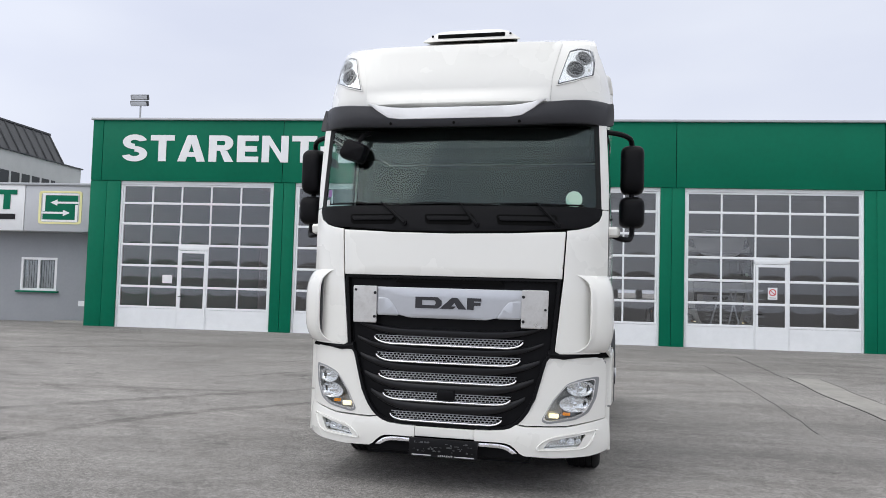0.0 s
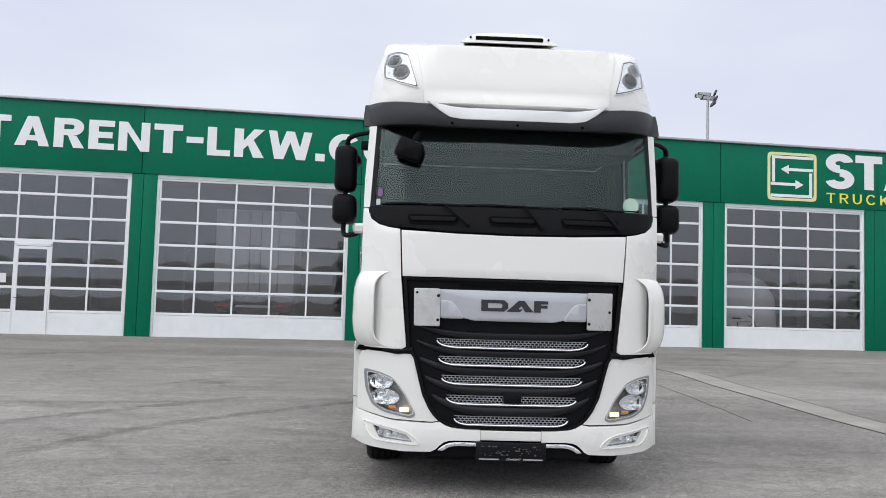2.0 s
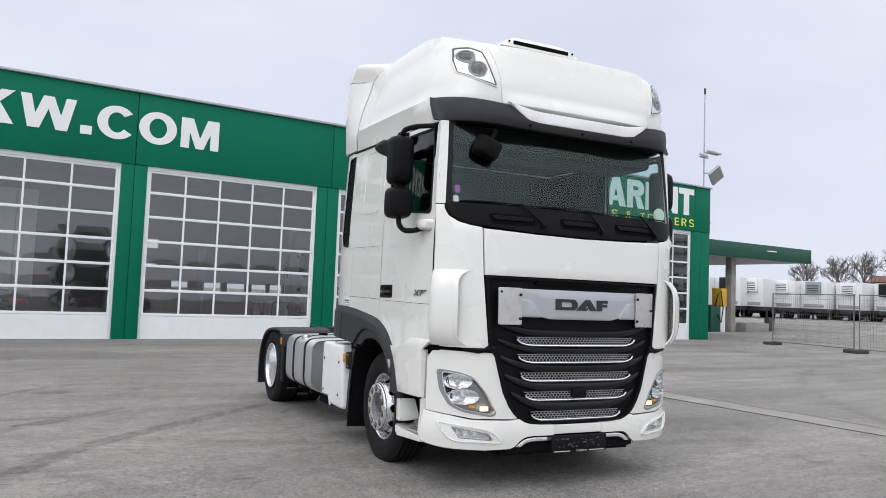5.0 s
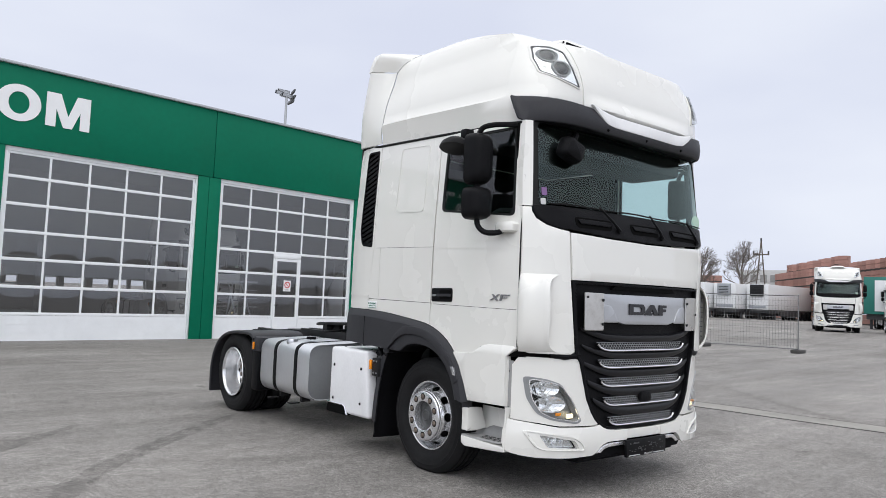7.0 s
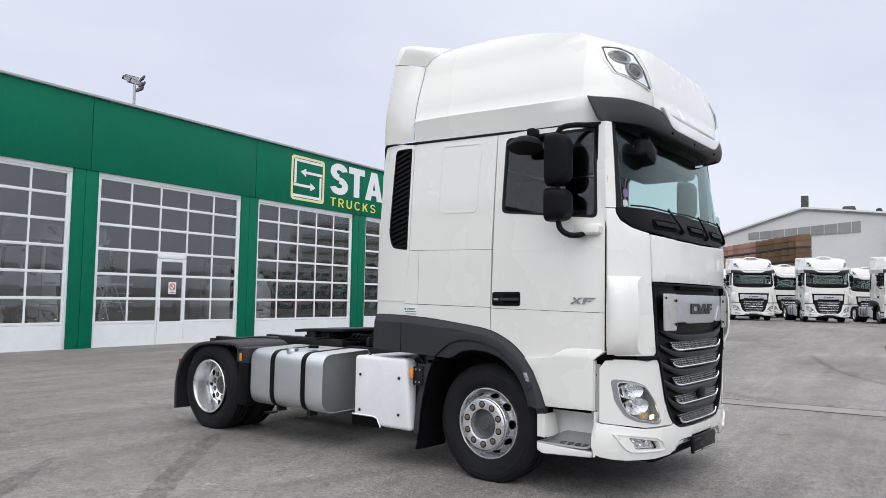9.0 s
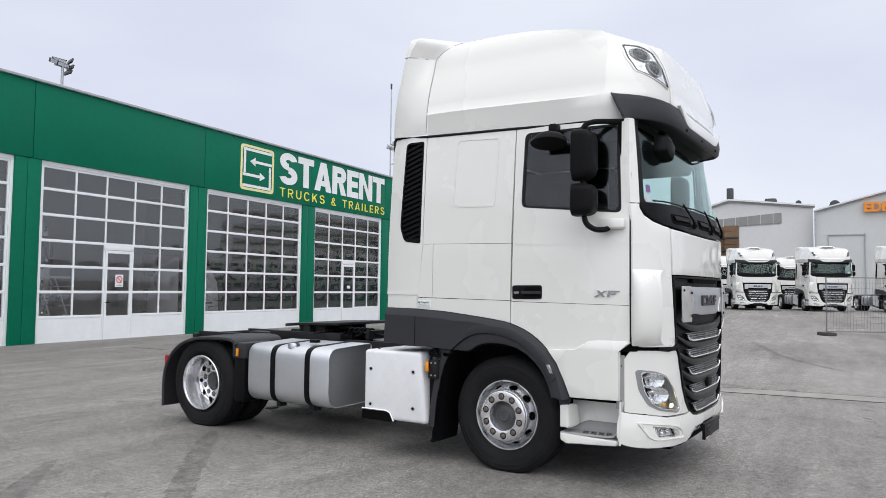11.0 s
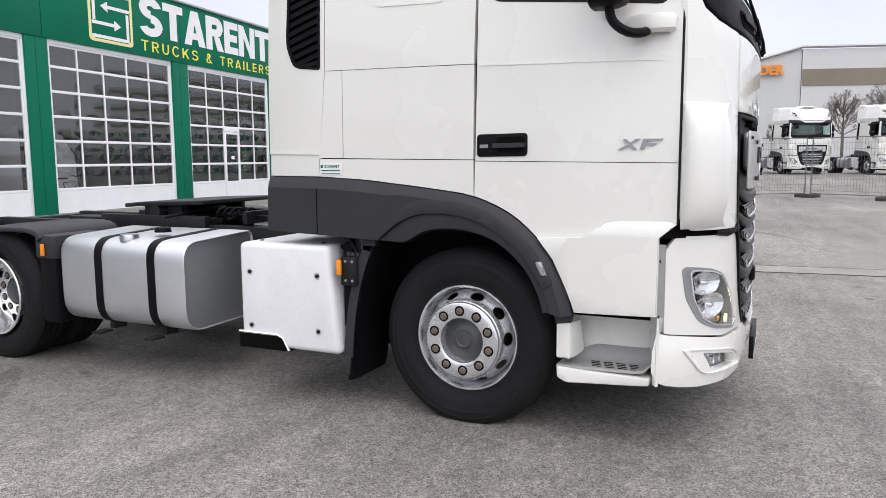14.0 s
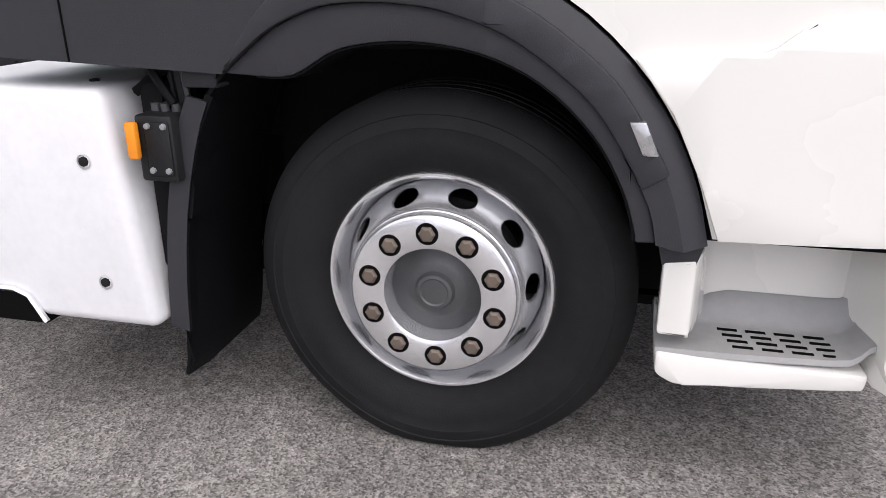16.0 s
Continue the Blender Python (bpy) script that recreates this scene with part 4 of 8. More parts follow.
def wheel(parent, x, y, rear):
    """One wheel station; the rear one has two tyres and a dished rim."""
    s = 1 if x > 0 else -1
    hub_z, R, TURN = 0.512, 0.478, 0.26
    o = -0.16 if rear else 0.0
    w = part("wheel", lathe([(o - 0.05, 0.01), (o - 0.06, 0.09), (o - 0.16, 0.10), (o - 0.16, 0.01)], 24), M_DEEP, parent, "front wheel with a polished disc" if not rear else "twin rear wheel with a deep dished rim")
    w.matrix_basis = pose(x, y, hub_z) @ (Matrix.Scale(-1, 4, (1, 0, 0)) if s < 0 else Matrix.Identity(4))
    # local +x points outwards
    def tyre_bm(o):
        prof = [(o - 0.245, 0.276), (o - 0.268, 0.292), (o - 0.290, 0.36), (o - 0.286, 0.428), (o - 0.262, 0.462), (o - 0.235, 0.477)]
        # tread with four grooves
        for g in (-0.07, -0.023, 0.023, 0.07):
            c = o - 0.145 + g * 1.12
            prof += [(c - 0.008, R), (c - 0.006, R - 0.012), (c + 0.006, R - 0.012), (c + 0.008, R)]
        prof += [(o - 0.054, 0.476), (o - 0.044, 0.470), (o - 0.032, 0.459), (o - 0.019, 0.444), (o - 0.010, 0.428), (o - 0.0115, 0.425), (o - 0.002, 0.398), (o - 0.0035, 0.394), (o + 0.001, 0.370), (o - 0.004, 0.336), (o - 0.010, 0.326), (o - 0.022, 0.306), (o - 0.036, 0.290), (o - 0.06, 0.276)]
        bm = lathe(prof, 72)
        # the tyre is pressed flat where it stands, and bulges there
        for v in bm.verts:
            if v.co.z < -0.36 and v.co.x > o - 0.05:
                v.co.x += 0.014 * min(1.0, (-0.36 - v.co.z) / 0.09)
            v.co.z = max(v.co.z, 0.058 - hub_z)
        return bm
    part("tyre", tyre_bm(0.0), M_RUBBER, w)
    if rear:
        part("inner_tyre", tyre_bm(-0.335), M_RUBBER, w)
        prof = [(0.0, 0.290), (0.006, 0.284), (0.004, 0.274), (-0.01, 0.266), (-0.04, 0.260), (-0.16, 0.252), (-0.188, 0.243), (-0.198, 0.230), (-0.192, 0.203), (-0.178, 0.186), (-0.172, 0.176), (-0.172, 0.10), (-0.20, 0.098)]
        part("rim", lathe(prof, 64), M_RIM, w)
        nut_o, hub, flange = -0.172, (-0.19, 0.098), 0.140
        # black discs in the slope stand for the shade in the hand holes
        for k in range(10):
            a = 2 * math.pi * (k + 0.5) / 10 + TURN
            bm = bmesh.new()
            bmesh.ops.create_cone(bm, cap_ends=True, segments=18, radius1=0.034, radius2=0.034, depth=0.016)
            m = Matrix.Rotation(a, 4, "X") @ Matrix.Translation((-0.186, 0.210, 0)) @ Matrix.Rotation(radians(15), 4, "Z") @ Matrix.Rotation(radians(90), 4, "Y") @ Matrix.Diagonal((0.62, 1.0, 1, 1))
            bmesh.ops.transform(bm, matrix=m, verts=bm.verts)
            part("hand_hole_shade", bm, M_CAVITY, w, smooth=30)
    else:
        part("rim", lathe([(o_ - 0.045, r_) for o_, r_ in ((-0.02, 0.289), (0.003, 0.2875), (0.009, 0.283), (0.009, 0.277), (0.004, 0.271), (-0.006, 0.267), (-0.022, 0.2645), (-0.045, 0.261), (-0.06, 0.256), (-0.072, 0.2515), (-0.20, 0.250))], 72), M_RIM, w)
        # the disc rises in a slope with ten oval openings to the bolted flange
        L = 2 * math.pi * 0.232
        ovals = [[(L * (k + 0.5) / 10 + 0.036 * math.cos(b), 0.043 + 0.0275 * math.sin(b)) for b in [2 * math.pi * i / 22 for i in range(22)]] for k in range(10)]
        def slope(u, v, d):
            q, a = v / 0.084, u / 0.232 + TURN
            r = 0.2535 - 0.0415 * q - 0.4 * d
            return (-0.104 + 0.106 * (0.62 * q + 0.38 * math.sin(q * math.pi / 2)) - d, r * math.cos(a), r * math.sin(a))
        part("disc", sheet([(0, 0), (L, 0), (L, 0.084), (0, 0.084)], ovals, slope, 0.012, (steps_of(0, L, L / 50), [0.014, 0.043, 0.07]), bevel=0.0), M_RIM, w, "polished disc with ten oval openings")
        part("flange", lathe([(-0.012, 0.2125), (0.002, 0.2125), (0.008, 0.2105), (0.011, 0.2065), (0.022, 0.2055), (0.030, 0.2015), (0.034, 0.195), (0.034, 0.130), (0.029, 0.120), (0.0, 0.117), (-0.03, 0.117)], 72), M_RIM, w)
        part("brake_drum", lathe([(-0.24, 0.20), (-0.135, 0.20), (-0.125, 0.19), (-0.12, 0.12)], 40), M_STEEL, w)
        nut_o, hub, flange = 0.034, (-0.03, 0.118), 0.158
    for k in range(10):
        a = 2 * math.pi * k / 10 + TURN
        cy, cz = flange * math.cos(a), flange * math.sin(a)
        bm = lathe([(-0.004, 0.0), (0.0006, 0.016), (0.0006, 0.0272), (-0.004, 0.0285)], 20)
        bmesh.ops.translate(bm, verts=bm.verts, vec=(nut_o, cy, cz))
        part("nut_seat", bm, M_CAVITY, w)
        bm = lathe([(0.0, 0.0205), (0.006, 0.0195), (0.010, 0.014), (0.0105, 0.0)], 6)
        bmesh.ops.translate(bm, verts=bm.verts, vec=(nut_o - 0.001, cy, cz))
        part("wheel_nut", bm, M_NUT, w, smooth=25)
    o, r = hub
    if rear:
        part("hub", lathe([(o - 0.02, r), (o + 0.01, r - 0.004), (o + 0.014, 0.078), (o + 0.04, 0.074), (o + 0.045, 0.05), (o + 0.05, 0.0)], 40), M_HUB, w)
    else:
        part("hub", lathe([(o, r + 0.004), (o + 0.006, r - 0.008), (o + 0.012, 0.085), (o + 0.020, 0.074), (o + 0.024, 0.066), (o + 0.026, 0.050), (o + 0.030, 0.047), (o + 0.038, 0.044), (o + 0.040, 0.036), (o + 0.037, 0.032), (o + 0.038, 0.0)], 48), M_HUB, w)
    return w


def side_mirror(parent, s):
    """Two mirror housings on a bent arm beside the door."""
    arm = [(s * 1.17, -0.93, 2.035), (s * 1.25, -0.93, 2.0), (s * 1.32, -0.87, 1.995), (s * 1.345, -0.81, 2.04), (s * 1.345, -0.79, 2.12), (s * 1.342, -0.78, 2.30), (s * 1.34, -0.77, 2.68), (s * 1.335, -0.79, 2.775), (s * 1.31, -0.83, 2.805), (s * 1.24, -0.90, 2.82), (s * 1.13, -0.99, 2.82)]
    g = part("mirror_arm", tube(flow(arm, 3), 0.021, 8), M_BLACK, parent, "black mirror arm with two housings")
    for z0, z1, w, name in ((2.36, 2.75, 0.182, "main_mirror"), (2.095, 2.34, 0.196, "wide_angle_mirror")):
        cz, h = (z0 + z1) / 2, (z1 - z0) / 2
        prof = rounded([(-w / 2, -h), (w / 2, -h), (w / 2, h), (-w / 2, h)], 0.065, 5)
        rows = []
        for d, k in ((0.055, 0.93), (0.05, 1.0), (0.0, 1.0), (-0.05, 0.97), (-0.085, 0.88), (-0.105, 0.70), (-0.112, 0.35), (-0.113, 0.02)):
            rows.append([(s * 1.345 + u * k, -0.77 + d, cz + v * k) for u, v in prof])
        part(name, skin(rows, 0, True), M_BLACK, g)
        part("mirror_glass", sheet([(u * 0.9, v * 0.93) for u, v in prof], [], lambda u, v, d: (s * 1.345 + u, -0.77 + 0.056 - d, cz + v), 0.006), M_CHROME, g)
    pod = [(s * 1.13, -0.84), (s * 1.13, -1.06), (s * 1.23, -1.06), (s * 1.255, -1.0), (s * 1.245, -0.90), (s * 1.2, -0.84)]
    rows = [[(x, y, z) for x, y in [((px - s * 1.16) * k + s * 1.16, (py + 0.93) * k - 0.93) for px, py in pod]] for z, k in ((2.0, 0.75), (2.015, 0.95), (2.06, 1.0), (2.08, 0.9), (2.085, 0.3))]
    part("mirror_foot", skin(rows, 0, True), M_PAINT, parent, "white mirror foot on the door")
    return g


HEADLAMP = [(1.128, 0.958), (1.0, 0.940), (0.90, 0.905), (0.80, 0.785), (0.715, 0.632), (0.76, 0.612), (0.97, 0.645), (1.055, 0.69), (1.108, 0.80)]


def headlamp(parent, s):
    out = rounded(mir(HEADLAMP, s), 0.03, 3)
    c = Vector((s * 0.96, 0.78))
    inner = [tuple(c + (Vector(p) - c) * 0.88 + Vector((-s * 0.012, 0.0))) for p in out]
    cuts = (UC, ())
    lamp = part("headlamp", sheet(out, [inner], bumper(-0.012), 0.06, cuts), M_BEZEL, parent, "clear headlamp in a grey bezel")
    part("lamp_back", sheet(out, [], bumper(0.055), 0.01, cuts), M_LAMPIN, lamp)
    part("bezel_line", sheet([tuple(c + (Vector(p) - c) * 0.905 + Vector((-s * 0.012, 0.0))) for p in out], [[tuple(c + (Vector(p) - c) * 0.87 + Vector((-s * 0.012, 0.0))) for p in out]], bumper(-0.016), 0.01, cuts), M_REFL, lamp)
    for x, z, rx, rz in ((0.985, 0.868, 0.100, 0.058), (0.945, 0.756, 0.112, 0.060)):
        bm = lathe([(0.040, 0.10), (0.036, 0.35), (0.026, 0.65), (0.010, 0.90), (0.0, 1.0)], 14, "y")
        bmesh.ops.scale(bm, vec=(rx, 1, rz), verts=bm.verts)
        bmesh.ops.translate(bm, verts=bm.verts, vec=(s * x, 0.010, z))
        for v in bm.verts:
            v.co.y += bump_y(abs(v.co.x))
        part("reflector", bm, M_REFL, lamp, smooth=0)
        bm = lathe([(0.0, 0.0), (0.006, 0.016), (0.034, 0.017)], 12, "y")
        bmesh.ops.translate(bm, verts=bm.verts, vec=(s * x, bump_y(x) + 0.006, z))
        part("bulb_cap", bm, M_REFL, lamp)
    for k in range(3):
        part("lamp_rib", sheet(mir([(1.062 + 0.013 * k, 0.90), (1.068 + 0.013 * k, 0.90), (1.030 + 0.010 * k, 0.74), (1.024 + 0.010 * k, 0.74)], s), [], bumper(0.016), 0.02, cuts), M_GASK, lamp)
    bm = solid((s * 0.885 - 0.028, s * 0.885 + 0.028, bump_y(0.885) + 0.008, bump_y(0.885) + 0.022, 0.672, 0.695), bevel=0.006)
    part("turn_signal", bm, M_AMBER, lamp)
    bm = solid((s * 0.795 - 0.036, s * 0.795 + 0.036, bump_y(0.795) + 0.004, bump_y(0.795) + 0.02, 0.652, 0.688), bevel=0.008)
    part("daytime_lamp", bm, M_LEDGLOW, lamp)
    bm = solid((s * 0.975 - 0.05, s * 0.975 + 0.05, bump_y(0.975) + 0.02, bump_y(0.975) + 0.03, 0.70, 0.74), bevel=0.004)
    part("trim_step", bm, M_REFL, lamp)
    lens = part("lens", sheet([tuple(c + (Vector(p) - c) * 0.92) for p in out], [], bumper(-0.014), 0.004, cuts), M_LENS, lamp)
    lens.visible_shadow = False


def roof_lamp(parent, s):
    out = rounded(mir([(1.022, 3.462), (0.93, 3.455), (0.855, 3.415), (0.815, 3.27), (0.772, 3.132), (0.90, 3.170), (1.035, 3.238), (1.043, 3.35)], s), 0.015, 3)
    c = Vector((s * 0.925, 3.31))
    ring = [tuple(c + (Vector(p) - c) * 1.08) for p in out]
    cuts = (XC, ZC)
    lamp = part("roof_lamp", sheet(ring, [out], roof_front(-0.010), 0.02, cuts), M_PAINT, parent, "clear auxiliary lamp in the high roof")
    part("lamp_gap", sheet([tuple(c + (Vector(p) - c) * 1.015) for p in out], [[tuple(c + (Vector(p) - c) * 0.965) for p in out]], roof_front(-0.012), 0.01, cuts), M_HUB, lamp)
    part("lamp_back", sheet(out, [], roof_front(-0.004), 0.004, cuts), M_REFL, lamp)
    for x, z, r in ((0.965, 3.375, 0.058), (0.905, 3.265, 0.066)):
        at = (s * x, 0.016, z)
        bm = lathe([(-0.016, r * 0.72), (-0.034, r * 0.84), (-0.034, r * 0.98), (0.02, r)], 22, "y")
        bmesh.ops.translate(bm, verts=bm.verts, vec=at)
        for v in bm.verts:
            v.co.y += roof_y(abs(v.co.x), v.co.z)
        part("lamp_ring", bm, M_BEZEL, lamp)
        bm = lathe([(-0.045, 0.0), (-0.040, r * 0.4), (-0.022, r * 0.74)], 20, "y")
        bmesh.ops.translate(bm, verts=bm.verts, vec=at)
        for v in bm.verts:
            v.co.y += roof_y(abs(v.co.x), v.co.z)
        part("projector", bm, M_HUB, lamp)
    lens = part("lens", sheet([tuple(c + (Vector(p) - c) * 0.99) for p in out], [], roof_front(-0.030), 0.004, cuts), M_LENS, lamp)
    lens.visible_shadow = False


def cab_side(parent, s):
    gap = 0.003
    P = side(s)
    cuts = (YC, ZC)
    win = rounded([(-0.195, 2.205), (-1.02, 2.125), (-0.995, 2.812), (-0.215, 2.812)], [0.05, 0.05, 0.06, 0.05], 4)
    door = part("door", sheet([(-0.115, 1.447), (-0.125, 1.9), (-0.135, 2.862), (-1.036, 2.836), (-1.078, 2.42), (-1.078, 1.434)], [win], P, 0.03, cuts), M_PAINT, parent, "white cab door with a dark side window")
    wc = Vector((-0.6, 2.48))
    fr = lambda k, q=0.0: [tuple(wc + (Vector(p) - wc) * k) for p in win]
    part("window_seal", sheet(fr(1.0), [fr(0.945)], side(s, 0.002), 0.02, cuts), M_GASK, door)
    g = part("side_window", sheet(fr(0.95), [], side(s, -0.006), 0.005, cuts), M_SIDEGLASS, door, "dark tinted side window")
    clear_inside(g, 0, -s)
    low = [(-0.113, 1.4435), (-1.078, 1.4305), (-1.078, 1.152), (-1.006, 1.092), (-1.003, 0.725), (-0.622, 0.722)] + [(y - 0.004, z + 0.004) for y, z in arch_top(-0.585, -0.105)]
    part("door_lower_panel", sheet(low, [], P, 0.03, cuts), M_PAINT, door)
    swollen = lambda y, z, d: (s * (side_x(y, z) + 0.001 + 0.022 * math.sin(math.pi / 2 * min(1.0, max(0.0, (1.170 - z) / 0.078))) - d), y, z)
    part("door_bulge", sheet([(-0.44, 1.078), (-0.655, 1.088), (-0.69, 1.103), (-0.73, 1.135), (-0.77, 1.156), (-0.83, 1.166), (-1.05, 1.168), (-1.074, 1.15), (-1.003, 1.088), (-1.0, 0.728), (-0.63, 0.725), (-0.585, 0.84), (-0.52, 0.975)], [], swollen, 0.024, (YC, [0.80, 0.95, 1.085, 1.10, 1.115, 1.13, 1.145, 1.158]), bevel=0.003), M_PAINT, door)
    part("door_crease", sheet([(-0.13, 1.905), (-1.0, 1.885), (-1.0, 1.889), (-0.13, 1.911)], [], side(s, 0.003), 0.004, cuts), M_PAINT, door)
    # black strip laid over the front shut gap, standing for its shade
    part("door_seal", sheet([(-1.0785, 1.16), (-1.0785, 2.42), (-1.037, 2.834), (-1.046, 2.834), (-1.089, 2.42), (-1.089, 1.16)], [], side(s, 0.0015), 0.008, (YC, ZC)), M_GASK, door)
    # handle in its recess
    hd = part("door_handle", sheet(rounded([(-0.125, 1.465), (-0.385, 1.468), (-0.385, 1.578), (-0.125, 1.575)], 0.02), [], side(s, 0.007), 0.012, bevel=0.003), M_BLACK, door, "black recessed door handle")
    part("handle_recess", sheet(rounded([(-0.23, 1.485), (-0.372, 1.487), (-0.372, 1.562), (-0.23, 1.56)], 0.02), [], side(s, 0.009), 0.003), M_CAVITY, hd)
    part("handle_grip", sheet(rounded([(-0.21, 1.508), (-0.378, 1.51), (-0.378, 1.532), (-0.21, 1.53)], 0.008), [], side(s, 0.022), 0.012), M_GREYPL, hd)
    part("lock", sheet(rounded([(-0.142, 1.508), (-0.185, 1.509), (-0.185, 1.526), (-0.142, 1.525)], 0.004), [], side(s, 0.010), 0.004), M_BEZEL, hd)
    # model letters: an X and an F of slanted bars
    for poly in ([(-0.814, 1.494), (-0.836, 1.494), (-0.878, 1.520), (-0.916, 1.541), (-0.894, 1.541), (-0.858, 1.517)], [(-0.836, 1.541), (-0.852, 1.541), (-0.900, 1.494), (-0.878, 1.494)],
                 [(-0.912, 1.494), (-0.930, 1.494), (-0.948, 1.541), (-0.926, 1.541)], [(-0.928, 1.541), (-0.924, 1.531), (-1.004, 1.531), (-1.012, 1.541)], [(-0.922, 1.521), (-0.919, 1.512), (-0.976, 1.512), (-0.984, 1.521)]):
        part("badge_letter", sheet(poly, [], side(s, 0.009), 0.008), M_BADGE, door, "silver raised model letter")
    # sleeper panels
    part("sleeper_panel", sheet([(-0.108, 1.918), (-0.128, 2.862), (0.750, 2.885), (0.755, 1.930)], [], P, 0.03, cuts), M_PAINT, parent)
    inset = rounded([(0.05, 2.225), (0.02, 2.81), (0.435, 2.825), (0.455, 2.235)], 0.045, 4)
    ic = Vector((0.24, 2.52))
    part("embossed_frame", sheet(inset, [[tuple(ic + (Vector(p) - ic) * 0.955) for p in inset]], side(s, 0.004), 0.006, cuts), M_PAINT, parent)
    part("locker_flap", sheet([(-0.103, 1.453), (-0.108, 1.9145), (0.647, 1.9255), (0.650, 1.464)], [], P, 0.03, cuts), M_PAINT, parent)
    part("sleeper_strip", sheet([(0.654, 1.464), (0.651, 1.9255), (0.756, 1.927), (0.802, 1.466)], [], P, 0.03, cuts), M_PAINT, parent)
    part("lower_side_strip", sheet([(-0.103, 1.449), (0.806, 1.461), (0.812, 1.366)] + [(y, z + 0.004) for y, z in arch_top(-0.105, 0.55)[::-1]], [], P, 0.03, cuts), M_PAINT, parent)
    vent = rounded([(0.785, 1.935), (0.782, 2.845), (0.975, 2.845), (1.015, 2.08), (0.96, 1.955)], [0.02, 0.02, 0.04, 0.05, 0.04], 3)
    part("rear_corner_panel", sheet([(0.810, 1.366), (0.760, 1.93), (0.756, 2.888), (1.135, 2.905), (1.155, 2.2), (1.17, 1.50), (1.16, 1.48), (1.165, 1.369)], [vent], P, 0.03, cuts), M_PAINT, parent)
    part("corner_crease", sheet([(0.805, 1.483), (1.168, 1.490), (1.168, 1.500), (0.805, 1.497)], [], side(s, 0.006), 0.008, cuts), M_PAINT, parent)
    grill = part("air_vent", sheet(vent, [], side(s, -0.03), 0.01, cuts), M_CAVITY, parent, "black louvred air vent")
    vc = Vector((0.885, 2.4))
    part("vent_frame", sheet(vent, [[tuple(vc + Vector(((Vector(p) - vc).x * 0.86, (Vector(p) - vc).y * 0.965))) for p in vent]], side(s, 0.003), 0.03, cuts), M_BLACK, grill)
    for k in range(20):
        z = 1.96 + 0.045 * k
        y1 = 0.97 + (0.03 if z < 2.4 else 0.012) - max(0, 2.02 - z) * 0.5
        part("louvre", sheet([(0.79, z + 0.005), (y1, z - 0.062), (y1, z - 0.036), (0.79, z + 0.031)] if z > 2.0 else [(0.79, z + 0.005), (y1 - 0.05, z - 0.012), (y1 - 0.05, z + 0.010), (0.79, z + 0.031)], [], side(s, -0.002), 0.02), M_BLACK, grill)
    # dark side skirt with the wheel arch
    band = []
    for i, p in enumerate(ARCH_TOP):
        d = (Vector(ARCH_TOP[min(i + 1, len(ARCH_TOP) - 1)]) - Vector(ARCH_TOP[max(i - 1, 0)])).normalized()
        g = 0.062 if p[0] > 0.3 else 0.05
        band.append((p[0] - d.y * g, p[1] + d.x * g))
    skirt = [*band, *ARCH_IN, (0.44, 1.03), (0.82, 1.047), (1.185, 1.057)]
    sk = part("side_skirt", sheet(skirt, [], side(s, 0.030), 0.05, cuts), M_GREYPL, parent, "dark grey plastic wheel arch and skirt")
    rows = [[(s * (side_x(y, z) + o), y, z) for y, z in line] for line, o in ((ARCH_TOP, -0.02), ([(y, z - 0.003) for y, z in ARCH_TOP], 0.002), ([(0.5 * (p[0] + q[0]), 0.5 * (p[1] + q[1])) for p, q in zip(ARCH_TOP, band)], 0.019), (band, 0.030))]
    part("skirt_shoulder", skin(rows, 0.004), M_GREYPL, sk)
    for y in (0.81, -0.105):
        z0, z1 = (1.048, 1.30) if y > 0 else (1.17, 1.222)
        part("skirt_joint", sheet([(y - 0.002, z0), (y + 0.002, z0), (y + 0.002, z1), (y - 0.002, z1)], [], side(s, 0.0325), 0.003), M_CAVITY, sk)
    rows = []
    for off, k in ((0.006, 0.998), (-0.02, 0.992), (-0.05, 0.99), (-0.20, 0.985)):
        rows.append([(s * (side_x(y * k, 1.0) + off), y * k, 0.49 + (z - 0.49) * k) for y, z in ARCH_LIP])
    part("arch_return", skin(rows, 0.004), M_BLACK, sk)
    part("arch_lip", sheet(ARCH_IN + ARCH_LIP, [], side(s, 0.018), 0.04, cuts, bevel=0.005), M_GREYPL, sk)
    taper = [min(1.0, (len(ARCH_IN) - 5 - i) / 9) for i in range(len(ARCH_IN) - 4)]
    flange = [(y * (1 + 0.11 * k), 0.49 + (z - 0.49) * (1 + 0.10 * k)) for (y, z), k in zip(ARCH_IN[4:-1], taper)]
    part("arch_flange", sheet(ARCH_IN[4:] + flange[::-1], [], side(s, 0.038), 0.02, cuts, bevel=0.006), M_GREYPL, sk)
    part("marker_lamp", sheet([(-0.437, 0.962), (-0.470, 0.964), (-0.500, 0.896), (-0.468, 0.897)], [], side(s, 0.044), 0.02, bevel=0.004), M_LAMPIN, sk, "clear side marker lamp")
    part("marker_core", sheet([(-0.474, 0.938), (-0.480, 0.940), (-0.487, 0.922), (-0.481, 0.920)], [], side(s, 0.046), 0.004), M_BEZEL, sk)
    part("arch_foot", sheet([(-0.515, 0.71), (-0.615, 0.71), (-0.60, 0.655), (-0.53, 0.65)], [], side(s, -0.02), 0.03), M_GREYPL, sk)
    # advert label
    lab = part("side_label", sheet([(0.80, 1.375), (0.66, 1.377), (0.66, 1.44), (0.80, 1.438)], [], side(s, 0.004), 0.003), M_SIGNW, parent, "small white label with a green word")
